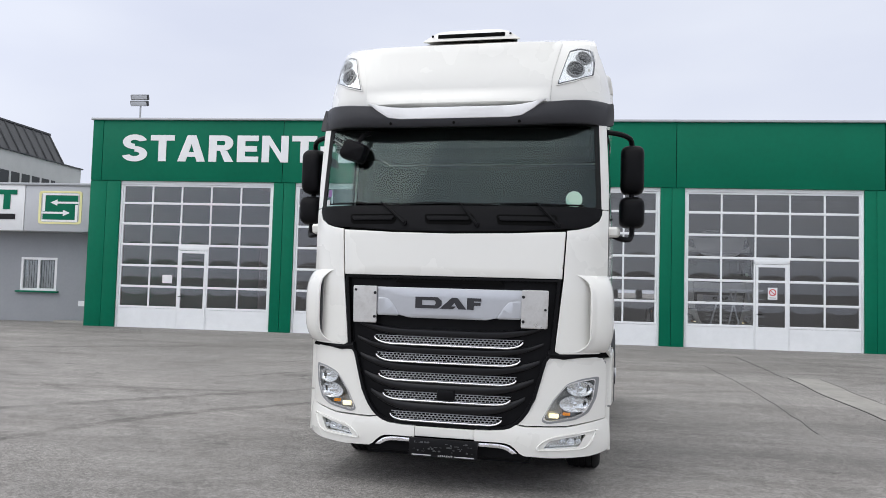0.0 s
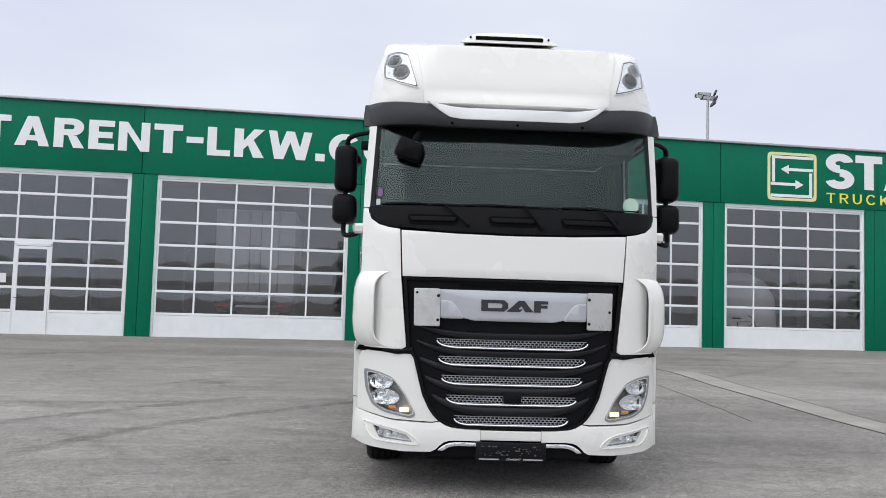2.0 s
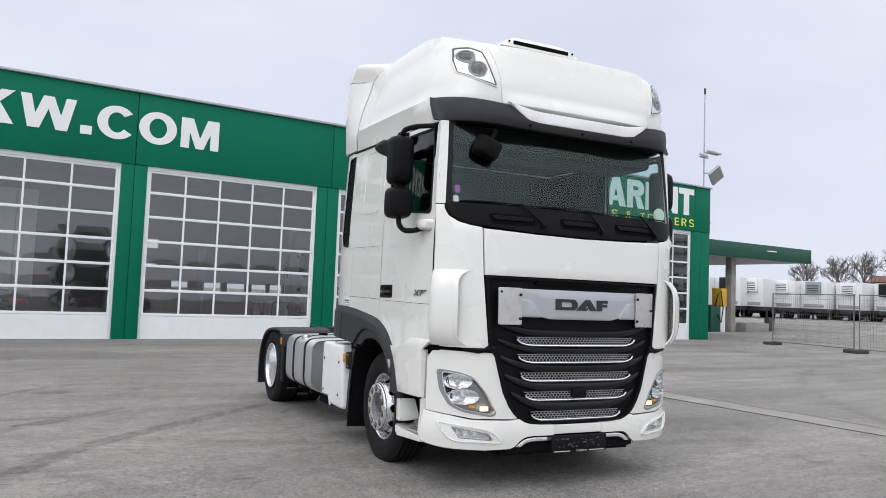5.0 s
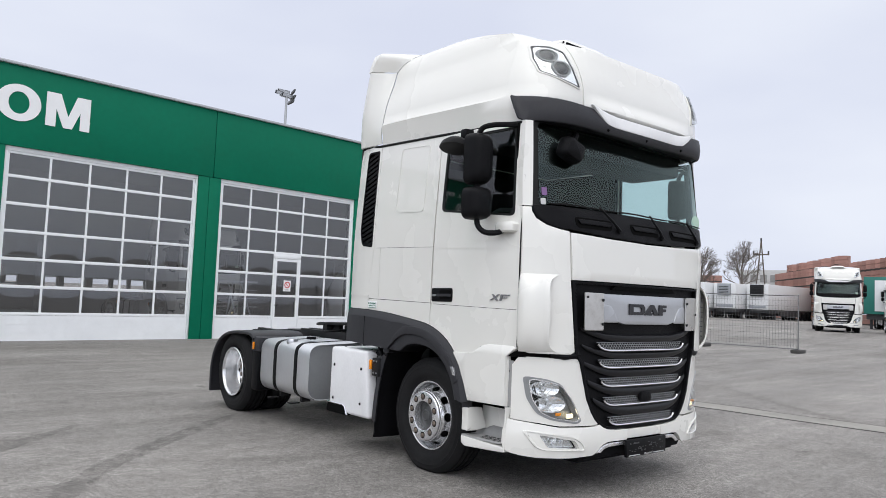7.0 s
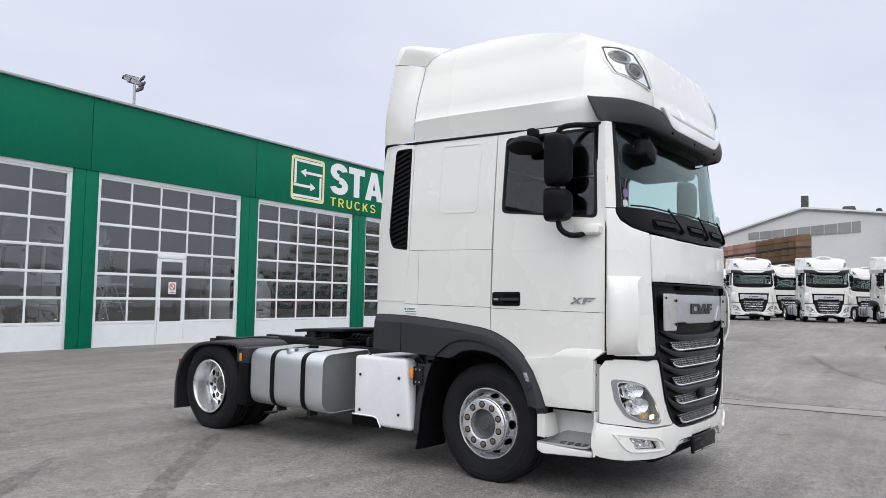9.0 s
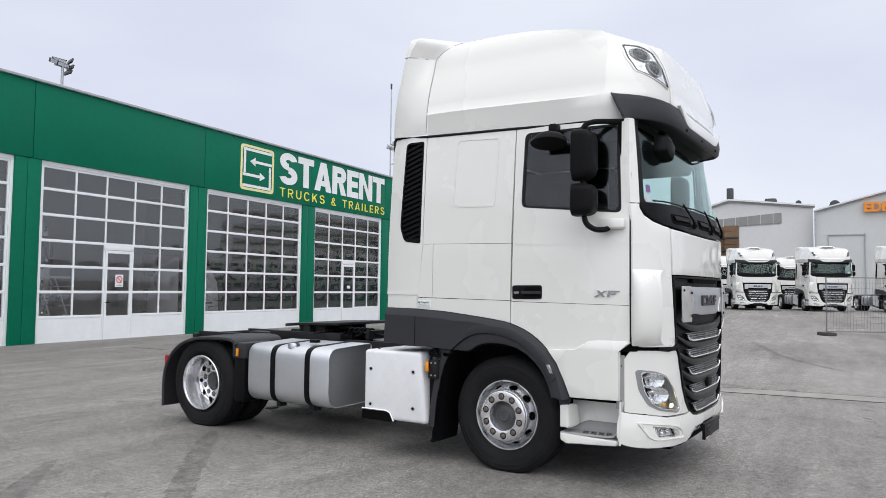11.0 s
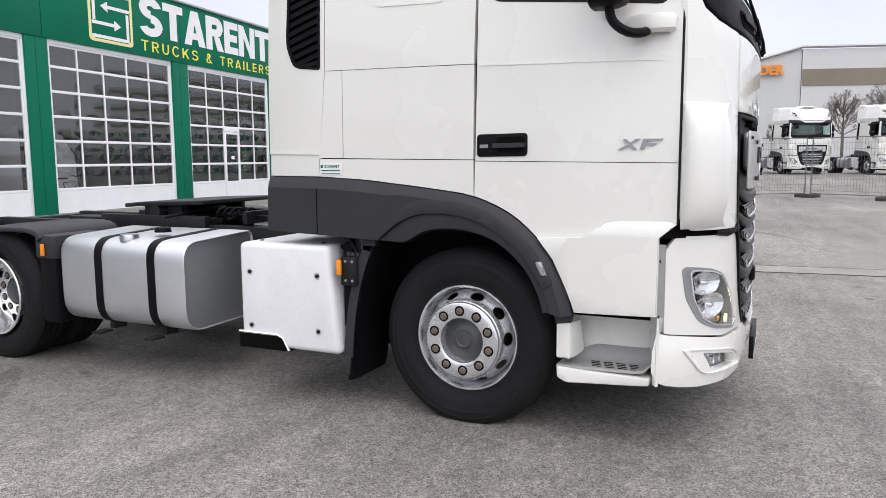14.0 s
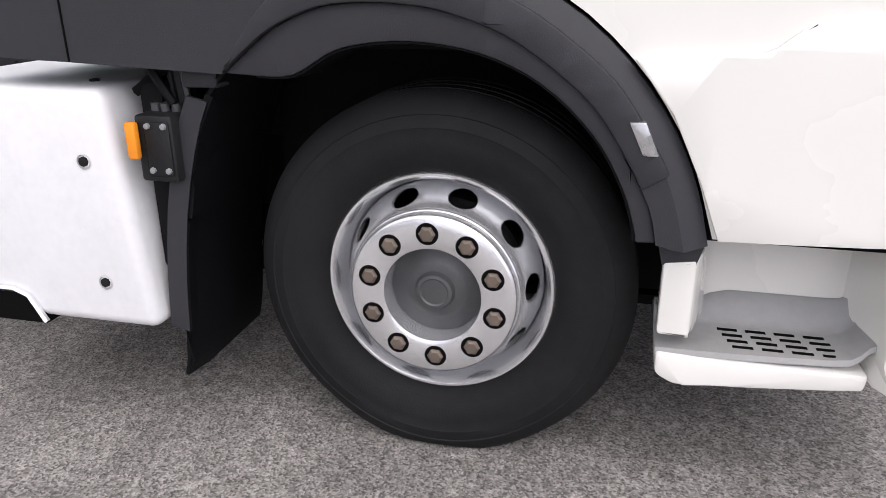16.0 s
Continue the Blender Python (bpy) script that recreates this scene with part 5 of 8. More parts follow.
    if s < 0:
        letters("STARENT", 0.016, 0.095, M_GREEN, lab, pose(s * (side_x(0.7, 1.4) + 0.0055), 0.770, 1.412) @ Matrix.Rotation(radians(-90), 4, "Z") @ FACE, "label_word", 0.001)
        part("label_mark", sheet([(0.795, 1.412), (0.780, 1.412), (0.780, 1.428), (0.795, 1.428)], [], side(s, 0.0055), 0.001), M_GREEN, lab)
        part("label_bar", sheet([(0.79, 1.395), (0.67, 1.396), (0.67, 1.401), (0.79, 1.400)], [], side(s, 0.0055), 0.001), M_GREEN, lab)
        part("label_bar", sheet([(0.79, 1.380), (0.67, 1.381), (0.67, 1.384), (0.79, 1.383)], [], side(s, 0.0055), 0.001), M_GREEN, lab)
    # lining behind the panels, which also closes the shut lines
    part("side_lining", sheet([(-1.085, 1.13), (-0.995, 1.08), (-0.995, 0.80), (-0.66, 0.80), *[(y - 0.05, z + 0.03) for y, z in arch_top(-0.585, -0.105)], (0.5, 1.35), (1.14, 1.36), (1.12, 2.88), (-1.04, 2.84), (-1.085, 2.4)], [fr(1.02)], side(s, -0.034), 0.012, cuts), M_CAVITY, parent)
    # corner panel and air deflector
    cp = mir([(0.868, 2.026), (0.848, 1.66), (0.795, 1.14), (0.83, 1.12), (1.115, 1.125), (1.164, 1.20), (1.164, 2.195), (1.118, 2.195), (1.117, 2.163), (1.095, 2.109), (1.033, 2.063), (0.95, 2.038)], s)
    corner = part("corner_panel", sheet(cp, [], front(-0.004), 0.03, (XC, ZC), bevel=0.004), M_PAINT, parent)
    # a blade that stands off the corner; its front edge is a lip turned in above and below
    rows = []
    for i in range(19):
        e = -math.cos(math.pi * i / 18)
        z, k, xe = 1.418 + 0.284 * e, (1 - abs(e) ** 3.4) ** 0.75, 1.052 - 0.12 * abs(e) ** 7
        blade = [(1.170, -1.090), (1.204, -1.108), (1.217, -1.14), (1.205, -1.185), (1.18, -1.222), (1.14, -1.252), (1.10, -1.268), (xe + 0.03, -1.276), (xe + 0.018, -1.290), (xe + 0.002, -1.294), (xe - 0.006, -1.284)]
        base = [(1.166, -1.095)] + [(x, front_y(x) - 0.004) for x in (1.165, 1.155, 1.14, 1.12, 1.09, 1.05, xe + 0.03, xe + 0.018, xe + 0.006, xe)]
        rows.append([(s * (p[0] * k + q[0] * (1 - k)), p[1] * k + q[1] * (1 - k), z) for p, q in zip(blade, base)])
    part("air_deflector", skin(rows, 0.016), M_PAINT, parent, "white raised air deflector on the cab corner", smooth=50)
    part("deflector_slot", sheet(mir([(1.05, 1.22), (1.16, 1.22), (1.16, 1.63), (1.05, 1.63)], s), [], front(-0.010), 0.008, (XC, ZC)), M_BEZEL, corner)
    for i in range(9):
        z = 1.245 + 0.043 * i
        part("slot_fin", sheet(mir([(1.05, z), (1.15, z), (1.15, z + 0.008), (1.05, z + 0.008)], s), [], front(-0.03), 0.022, (XC, ())), M_BEZEL, corner)
    pil = mir([(1.112, 2.202), (1.164, 2.202), (1.162, 2.42), (1.138, 2.85), (1.082, 2.85)], s)
    part("windscreen_pillar", sheet(pil, [], front(0.0), 0.04, (XC, ZC)), M_PAINT, parent)
    # black strips behind the door's front edge, to darken the shut gap
    part("door_gap", sheet([(-1.102, 1.12), (-1.102, 2.2), (-1.058, 2.84), (-1.02, 2.84), (-1.06, 2.42), (-1.06, 1.12)], [], side(s, -0.030), 0.01, cuts), M_CAVITY, parent)
    part("door_shut_line", sheet(mir([(1.15, 1.14), (1.164, 1.14), (1.15, 2.83), (1.12, 2.83)], s), [], front(0.055), 0.02), M_CAVITY, parent)


M_SIDEGLASS = glass("tinted_side_glass", (0.80, 0.95, 0.92), 0.90, f0=0.07)


def cab_front(t):
    cuts = (XC, ZC)
    part("bonnet_panel", sheet([(-0.858, 2.018), (-0.45, 1.998), (0, 1.99), (0.45, 1.998), (0.858, 2.018), (0.838, 1.668), (-0.838, 1.668)], [], front(-0.008), 0.03, cuts, bevel=0.004), M_PAINT, t, "white maintenance panel below the windscreen")
    # windscreen
    ws = rounded([(-1.108, 2.185), (1.108, 2.185), (1.076, 2.86), (-1.076, 2.86)], 0.05, 4)
    wc = Vector((0, 2.52))
    scr = part("windscreen", sheet(ws, [], front(0.006), 0.006, cuts), M_GLASS, t, "large tinted windscreen")
    clear_inside(scr, 1, 1)
    part("windscreen_edge", sheet([(x * 1.012, 2.52 + (z - 2.52) * 1.02) for x, z in ws], [[(x * 0.972, 2.52 + (z - 2.52) * 0.955) for x, z in ws]], front(0.002), 0.006, cuts), M_GASK, scr)
    band = part("wiper_panel", sheet([(-1.112, 2.21), (-1.112, 2.165), (-1.09, 2.115), (-1.03, 2.07), (-0.95, 2.045), (-0.5, 2.012), (0, 2.002), (0.5, 2.012), (0.95, 2.045), (1.03, 2.07), (1.09, 2.115), (1.112, 2.165), (1.112, 2.21)], [], front(-0.010), 0.03, cuts, bevel=0.006), M_BLACK, t, "black panel below the windscreen")
    for a, c in ((-0.80, -0.44), (-0.19, 0.16), (0.36, 0.78)):
        # black sheet on the panel stands for the shade in the grab recess
        part("grab_recess", sheet(rounded([(a, 2.06), (c, 2.06), (c + 0.02, 2.14), (a - 0.02, 2.14)], 0.03), [], front(-0.014), 0.006, cuts), M_CAVITY, band)
        part("grab_bar", sheet(rounded([(a + 0.02, 2.092), (c - 0.02, 2.092), (c, 2.125), (a, 2.125)], 0.012), [], front(-0.028), 0.014, cuts, bevel=0.003), M_BLACK, band)
    # three wipers, parked low on the glass
    for bx, bz, tx, tz, w0, w1 in ((-0.36, 2.07, -0.56, 2.235, -1.02, -0.30), (0.20, 2.06, 0.06, 2.235, -0.33, 0.34), (0.80, 2.065, 0.64, 2.235, 0.36, 0.98)):
        f = front(-0.022)
        w = part("wiper", tube([f(bx, bz, -0.008), f(bx * 0.7 + tx * 0.3, bz * 0.7 + tz * 0.3, -0.016), f(tx, tz, -0.008)], [0.014, 0.010, 0.007], 6), M_BLACK, band, "black wiper arm")
        pts = [f(w0 + (w1 - w0) * i / 6, tz - 0.012 + 0.004 * math.sin(i), 0.008) for i in range(7)]
        part("wiper_blade", tube(pts, 0.0062, 6), M_BLACK, w)
        bm = lathe([(0.0, 0.022), (-0.03, 0.020), (-0.034, 0.0)], 12, "y")
        bmesh.ops.translate(bm, verts=bm.verts, vec=f(bx, bz, 0.02))
        part("wiper_pivot", bm, M_BLACK, w)
    f = front(-0.004)
    bm = lathe([(0.0, 0.0), (0.0, 0.062), (0.003, 0.062), (0.003, 0.0)], 24, "y")
    bmesh.ops.translate(bm, verts=bm.verts, vec=f(0.91, 2.265, 0))
    part("round_sticker", bm, M_STICKG, scr, "round pale green windscreen sticker")
    part("sticker", sheet(rounded([(-1.052, 2.285), (-1.015, 2.285), (-1.015, 2.345), (-1.052, 2.345)], 0.008), [], front(-0.002), 0.003, cuts), M_STICKP, scr)
    part("sticker", sheet(rounded([(-1.062, 2.215), (-1.03, 2.215), (-1.03, 2.262), (-1.062, 2.262)], 0.008), [], front(-0.002), 0.003, cuts), M_BAR, scr)
    # grille
    grl = [(-0.833, 1.66), (0.833, 1.66), (0.79, 1.13), (0.738, 1.06), (0.665, 0.79), (0.615, 0.69), (0.575, 0.635), (0.53, 0.592), (0.46, 0.562), (0.34, 0.552), (-0.34, 0.552), (-0.46, 0.562), (-0.53, 0.592), (-0.575, 0.635), (-0.615, 0.69), (-0.665, 0.79), (-0.738, 1.06), (-0.79, 1.13)]
    G = part("grille", sheet(grl, [], front(0.030), 0.03, cuts), M_BLACK, t, "black grille with chrome-lipped silver mesh strips")
    part("grille_rim", sheet(grl, [[(x * 0.965, 1.1 + (z - 1.1) * 0.97) for x, z in grl]], front(-0.006), 0.05, cuts, bevel=0.004), M_BLACK, G)
    lips = [(1.15, 1.20, 0.565), (1.02, 1.068, 0.548), (0.88, 0.922, 0.522), (0.735, 0.778, 0.482), (0.585, 0.630, 0.422)]
    upper = 1.285
    for zc, ze, xe in lips:
        # bulged dark bar above each strip
        zb, zt = zc + 0.056, upper - 0.014
        xw = min(0.80, xe + 0.165)
        prof = [(0.020, 0.0), (-0.004, 0.12), (-0.013, 0.45), (-0.009, 0.80), (0.004, 0.97), (0.028, 1.0)]
        rows = []
        for d, k in prof:
            rows.append([(x, front_y(x) + d * (1 - (abs(x) / xw) ** 6) + 0.012 * (abs(x) / xw) ** 6, zb + (zt - zb) * k + 0.035 * (abs(x) / xe) ** 4 * (1 - k * 0.4)) for x in [xw * (i / 12 - 1) for i in range(25)]])
        part("grille_bar", skin(rows, 0.008), M_GRILLE, G)
        smile = lambda x: zc + (ze - zc) * (1 - math.sqrt(max(0.0, 1 - max(0.0, (abs(x) / xe - 0.74) / 0.26) ** 2)))
        xs = [xe * math.sin(math.pi / 2 * (i / 24 - 1)) for i in range(49)]
        rows = [[(x, front_y(x) + 0.004, smile(x) + 0.007) for x in xs], [(x, front_y(x) + 0.016, max(smile(x) + 0.009, zc + 0.058)) for x in xs]]
        part("strip_back", skin(rows, 0.004), M_CAVITY, G)
        part("mesh_strip", lattice(xe, zc + 0.009, smile), M_MESH, G, "silver mesh with staggered slots", smooth=0)
        part("chrome_lip", tube([(x, front_y(x) - 0.011, smile(x) - 0.001) for x in xs], 0.0072, 8), M_LIP, G)
        upper = zc
    part("radar_cover", solid((-0.062, 0.072, -1.388, -1.34, 0.745, 0.828), bevel=0.014), M_BLACK, G)
    part("upper_slot", sheet(rounded([(-0.42, 1.612), (0.42, 1.612), (0.38, 1.648), (-0.38, 1.648)], 0.015), [], front(-0.002), 0.03, cuts), M_CAVITY, G)
    # silver name panel with two plates beside it
    bd = part("name_panel", sheet(rounded([(-0.66, 1.578), (0.66, 1.578), (0.64, 1.40), (0.36, 1.365), (0.30, 1.350), (-0.30, 1.350), (-0.36, 1.365), (-0.64, 1.40)], 0.03), [], front(-0.022), 0.03, cuts, bevel=0.006), M_SILVER, t, "brushed silver name panel")
    for s in (-1, 1):
        part("panel_wing", sheet(rounded(mir([(0.37, 1.362), (0.55, 1.362), (0.55, 1.50), (0.46, 1.49), (0.41, 1.43)], s), 0.02), [], front(-0.030), 0.01, cuts, bevel=0.004), M_SILVER, bd)
        pl = part("side_plate", sheet(rounded(mir([(0.553, 1.582), (0.748, 1.582), (0.742, 1.302), (0.550, 1.302)], s), 0.012), [], front(-0.040), 0.012, cuts, bevel=0.003), M_SHEETST, t, "worn steel plate beside the name panel")
        for z in (1.53, 1.35):
            bm = lathe([(0.0, 0.012), (-0.008, 0.010), (-0.010, 0.0)], 10, "y")
            bmesh.ops.translate(bm, verts=bm.verts, vec=front(-0.042)(s * (0.566 if z < 1.5 else 0.566), z, 0))
            part("hinge", bm, M_STEEL, pl)
        bm = lathe([(0.0, 0.010), (-0.008, 0.008), (-0.010, 0.0)], 10, "y")
        bmesh.ops.translate(bm, verts=bm.verts, vec=front(-0.042)(s * 0.725, 1.44 if s > 0 else 1.55, 0))
        part("screw", bm, M_STEEL, pl)
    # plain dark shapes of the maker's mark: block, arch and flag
    for poly, hole in (([(-0.245, 1.425), (-0.075, 1.425), (-0.045, 1.45), (-0.045, 1.485), (-0.075, 1.51), (-0.245, 1.51)], [(-0.195, 1.449), (-0.195, 1.486), (-0.098, 1.486), (-0.088, 1.475), (-0.088, 1.46), (-0.098, 1.449)]),
                       ([(-0.055, 1.425), (0.035, 1.51), (0.075, 1.51), (0.145, 1.425), (0.085, 1.425), (0.055, 1.470), (0.030, 1.445), (0.065, 1.445), (0.045, 1.425)], None),
                       ([(0.15, 1.425), (0.15, 1.51), (0.255, 1.51), (0.255, 1.487), (0.20, 1.487), (0.20, 1.478), (0.25, 1.478), (0.25, 1.456), (0.20, 1.456), (0.20, 1.425)], None)):
        part("mark_letter", sheet(poly, [hole] if hole else [], front(-0.032), 0.012, cuts), M_GREYPL, bd)
    # bumper: lamp panels, lower lip, centre, plate
    bulge = bumper(-0.006, 0.018)
    ucut = (UC, [0.36 + 0.03 * i for i in range(10)])
    for s in (-1, 1):
        lampo = rounded(mir(HEADLAMP, s), 0.03, 3)
        pan = mir([(0.752, 1.085), (0.728, 1.00), (0.695, 0.89), (0.655, 0.79), (0.61, 0.70), (0.575, 0.645), (0.540, 0.603), (0.60, 0.595), (0.90, 0.60), (1.15, 0.640), (1.174, 0.647), (1.174, 1.035), (1.15, 1.088), (1.11, 1.097)], s)
        pn = part("lamp_panel", sheet(pan, [lampo], bumper(-0.008), 0.03, (UC, ZC)), M_PAINT, t, "white bumper corner round the headlamp")
        # the panel turns in behind, its shade painted grey, with two dark pegs
        part("panel_return", skin([[(s * x, y, z + dz) for x, y, dz in ((1.160, -1.036, 0), (1.158, -1.015, 0), (1.166, -0.998, 0.004), (1.164, -0.975, 0.01))] for z in (0.655, 0.80, 0.95, 1.06)], 0.012), M_TREAD, pn, "inward turn of the bumper corner, painted grey for its shade")
        for z in (0.722, 0.983):
            bm = lathe([(0.02, 0.0), (0.02, 0.011), (0.0, 0.013)], 10, "y")
            bmesh.ops.translate(bm, verts=bm.verts, vec=(s * 1.150, -1.014, z))
            part("peg", bm, M_CAVITY, pn)
        fog = rounded(mir([(1.04, 0.540), (0.90, 0.515), (0.78, 0.492), (0.735, 0.435), (0.99, 0.450)], s), 0.015, 3)
        pocket = rounded(mir([(1.125, 0.572), (0.80, 0.522), (0.715, 0.480), (0.672, 0.418), (1.05, 0.432)], s), [0.02, 0.05, 0.05, 0.03, 0.05], 4)
        fc = Vector((s * 0.90, 0.487))
        low = mir([(0.536, 0.597), (0.495, 0.572), (0.44, 0.557), (0.34, 0.549), (0.23, 0.547), (0.23, 0.468), (0.42, 0.467), (0.465, 0.463), (0.50, 0.451), (0.535, 0.425), (0.565, 0.394), (0.60, 0.376), (0.80, 0.368), (1.05, 0.376), (1.12, 0.386), (1.17, 0.401), (1.20, 0.425), (1.214, 0.47), (1.212, 0.56), (1.195, 0.650), (1.17, 0.638), (0.90, 0.590), (0.60, 0.585)], s)
        lip = part("bumper_lip", sheet(low, [fog], bulge, 0.04, ucut, bevel=0.0), M_PAINT, t, "white lower bumper corner")
        fo = part("fog_lamp", sheet(fog, [], bumper(0.034), 0.02, (UC, ())), M_REFL, lip, "clear fog lamp")
        for x, r in ((0.86, 0.022), (0.92, 0.026), (0.975, 0.02)):
            bm = lathe([(0.03, 0.004), (0.025, r * 0.6), (0.0, r)], 14, "y")
            bmesh.ops.translate(bm, verts=bm.verts, vec=(s * x, bump_y(x) + 0.008, 0.484))
            part("reflector", bm, M_REFL, fo)
        ln = part("lens", sheet(fog, [], bumper(0.004), 0.003, (UC, ())), M_LENS, fo)
        ln.visible_shadow = False
        part("fog_surround", sheet(pocket, [[tuple(fc + (Vector(p) - fc) * 0.91) for p in pocket]], bumper(-0.017, 0.018), 0.02, ucut, bevel=0.005), M_PAINT, lip)
        part("chin_trim", sheet(rounded(mir([(0.22, 0.452), (0.41, 0.453), (0.475, 0.442), (0.519, 0.415), (0.548, 0.386), (0.508, 0.384), (0.465, 0.413), (0.41, 0.423), (0.22, 0.425)], s), [0.001, 0.03, 0.03, 0.03, 0.004, 0.004, 0.03, 0.03, 0.001], 4), [], bumper(-0.006), 0.02, (UC, ()), bevel=0.005), M_LIP, t, "silver strip under the bumper")
        # black slot above the lamp panel
        part("corner_gap", sheet(mir([(0.75, 1.09), (1.19, 1.09), (1.16, 1.13), (0.79, 1.125)], s), [], front(0.05), 0.03, cuts), M_CAVITY, t)
        part("gap_arm", tube([(s * 0.74, front_y(0.74) + 0.02, 1.12), (s * 0.86, front_y(0.86) + 0.02, 1.105), (s * 0.97, front_y(0.97) + 0.03, 1.11)], [0.03, 0.026, 0.016], 8), M_BLACK, t)
        part("bumper_end", solid((s * 1.04 - 0.08, s * 1.04 + 0.08, -1.07, -1.01, 0.45, 1.04), bevel=0.02), M_BEZEL, t)
    part("tow_cover", sheet([(-0.225, 0.545), (0.225, 0.545), (0.225, 0.475), (-0.225, 0.475)], [], lambda x, z, d: (x, bump_y(x) - 0.022 + d, z), 0.03, cuts, bevel=0.004), M_PAINT, t)
    # unseen plate added to darken the ground under the cab
    part("underbody_shade_plate", solid((-0.62, 0.62, -1.22, 1.05, 0.30, 0.33)), M_DEEP, t)
    part("chin", solid((-0.62, 0.62, -1.30, -1.0, 0.33, 0.47), bevel=0.03), M_DEEP, t)
    hp = part("plate_holder", solid((-0.258, 0.258, -1.403, -1.378, 0.335, 0.465), bevel=0.004), M_PLATE, t, "black number plate holder without a plate")
    rng_p = random.Random(7)
    for k in range(40):
        x, z = -0.225 + 0.0105 * k + rng_p.uniform(-0.004, 0.004) + (0.03 if k > 19 else 0.0), 0.372 + 0.015 * rng_p.randrange(5)
        part("print_bar", solid((x, x + rng_p.uniform(0.006, 0.022), -1.405, -1.4025, z, z + rng_p.choice((0.003, 0.005, 0.011)))), M_HUB, hp)
    letters("STARENT", 0.012, 0.11, M_BAR, hp, pose(-0.035, -1.4045, 0.340) @ FACE, "holder_word", 0.001)
    part("print_bar", solid((-0.235, -0.09, -1.405, -1.4025, 0.342, 0.349)), M_BAR, hp)
    part("print_bar", solid((0.09, 0.235, -1.405, -1.4025, 0.342, 0.349)), M_BAR, hp)


def cab_roof(t):
    rows = []
    for z, w, yf, b in ROOF:
        # the ledge climbs towards the back
        lift = 0.035 * max(0.0, 1 - abs(z - 3.05) / 0.2)
        rows.append([(x, y, z + lift * min(1.0, max(0.0, (y + 0.85) / 1.2))) for x, y in mirror_ring(half_ring(w, yf, b, 0.745))])
    z = 3.823
    rows.append([(x * 0.02, 0.35 + (y - 0.35) * 0.02, z) for x, y in mirror_ring(half_ring(*ROOF[-1][1:], 0.745))])
    roof = part("high_roof", skin(rows, 0.02, True), M_PAINT, t, "white high roof of the cab", smooth=42)
    def nose(x, z, d):
        # nearly flat face with a fold along the top, a swollen foot and a tucked-under edge
        k = max(0.0, 1 - (abs(x) / 0.80) ** 8)
        face = roof_y(0, 3.12) + 0.20 * (z - 3.12) if z <= 3.487 else roof_y(0, 3.12) + 0.0734 + 3.0 * (z - 3.487)
        y = roof_y(x, z)
        if z > 3.12:
            y += (min(y, face + roof_at(z)[2] * (abs(x) / roof_at(z)[0]) ** 8) - y) * k
        foot = 0.050 * (0.5 - 0.5 * math.cos(math.pi * min(1.0, max(0.0, (3.12 - z) / 0.14)))) * max(0.0, 1 - (abs(x) / 0.76) ** 4)
        tuck = 0.045 * min(1.0, max(0.0, (3.0 - z) / 0.03))
        return (x, y - 0.008 - foot + tuck + d, z)

    part("roof_front_panel", sheet([(-0.72, 3.0), (-0.60, 2.978), (-0.40, 2.968), (0, 2.966), (0.40, 2.968), (0.60, 2.978), (0.72, 3.0), (0.735, 3.2), (0.80, 3.49), (0.78, 3.522), (-0.78, 3.522), (-0.80, 3.49), (-0.735, 3.2)], [], nose, 0.02, (XC, ZC + [2.985, 3.0, 3.03, 3.05, 3.08, 3.11, 3.125, 3.487, 3.495]), bevel=0.003), M_PAINT, roof)
    for s in (-1, 1):
        roof_lamp(roof, s)
        # fairing panel behind the roof: outside straight up, front edge along the roof shell
        back = lambda z: 1.118 - 0.20 * max(0.0, (z - 2.9) / 0.9) ** 1.5
        wall = lambda z: 1.172 + 0.03 * min(1.0, (z - 2.9) / 0.3)
        rows = []
        for z in [2.905 + 0.0786 * k for k in range(10)]:
            w0, w1, yb = roof_at(z)[0] + 0.004, wall(z), back(z)
            row = []
            for u in (0, 0.08, 0.2, 0.4, 0.6, 0.8, 0.93, 1.0):
                f = u * u * (3 - 2 * u)
                row.append((s * (w0 + (w1 - w0) * min(1, f * 1.25) - 0.012 * max(0, (u - 0.9) / 0.1) ** 2), 0.757 + (yb - 0.757) * u, z))
            rows.append(row + [(s * (w1 - 0.03), yb + 0.006, z), (s * (w1 - 0.16), yb - 0.02, z)])
        part("side_fairing", skin(rows, 0.006), M_PAINT, t, "white roof fairing panel")
        rows = []
        for z, y0, dx in ((3.620, 0.745, 0.0), (3.66, 0.71, 0.004), (3.70, 0.66, 0.010), (3.74, 0.60, 0.018), (3.775, 0.55, 0.03), (3.795, 0.53, 0.05), (3.803, 0.52, 0.10)):
            w0, w1, yb = max(0.70, roof_at(z)[0] - 0.002), wall(z) - dx, back(z) + 0.008
            row = []
            for u in (0, 0.08, 0.2, 0.4, 0.6, 0.8, 0.93, 1.0):
                f = u * u * (3 - 2 * u)
                row.append((s * (w0 + (w1 - w0) * min(1, (f + u) * 0.6)), y0 + (yb - y0) * u, z))
            rows.append(row + [(s * (w1 - 0.03), yb + 0.006, z), (s * (w1 - 0.16), yb - 0.02, z)])
        rows.append([(s * 0.60, p[1], 3.80) for p in rows[-1]])
        part("fairing_cap", skin(rows, 0.004), M_PAINT, t)
        seam = [(s * (roof_at(z)[0] + 0.003), 0.750, z) for z in [2.91 + 0.07 * k for k in range(11)]] + [(s * (roof_at(z)[0] + 0.003), y, z) for y, z in ((0.71, 3.664), (0.66, 3.704), (0.60, 3.742), (0.55, 3.772))]
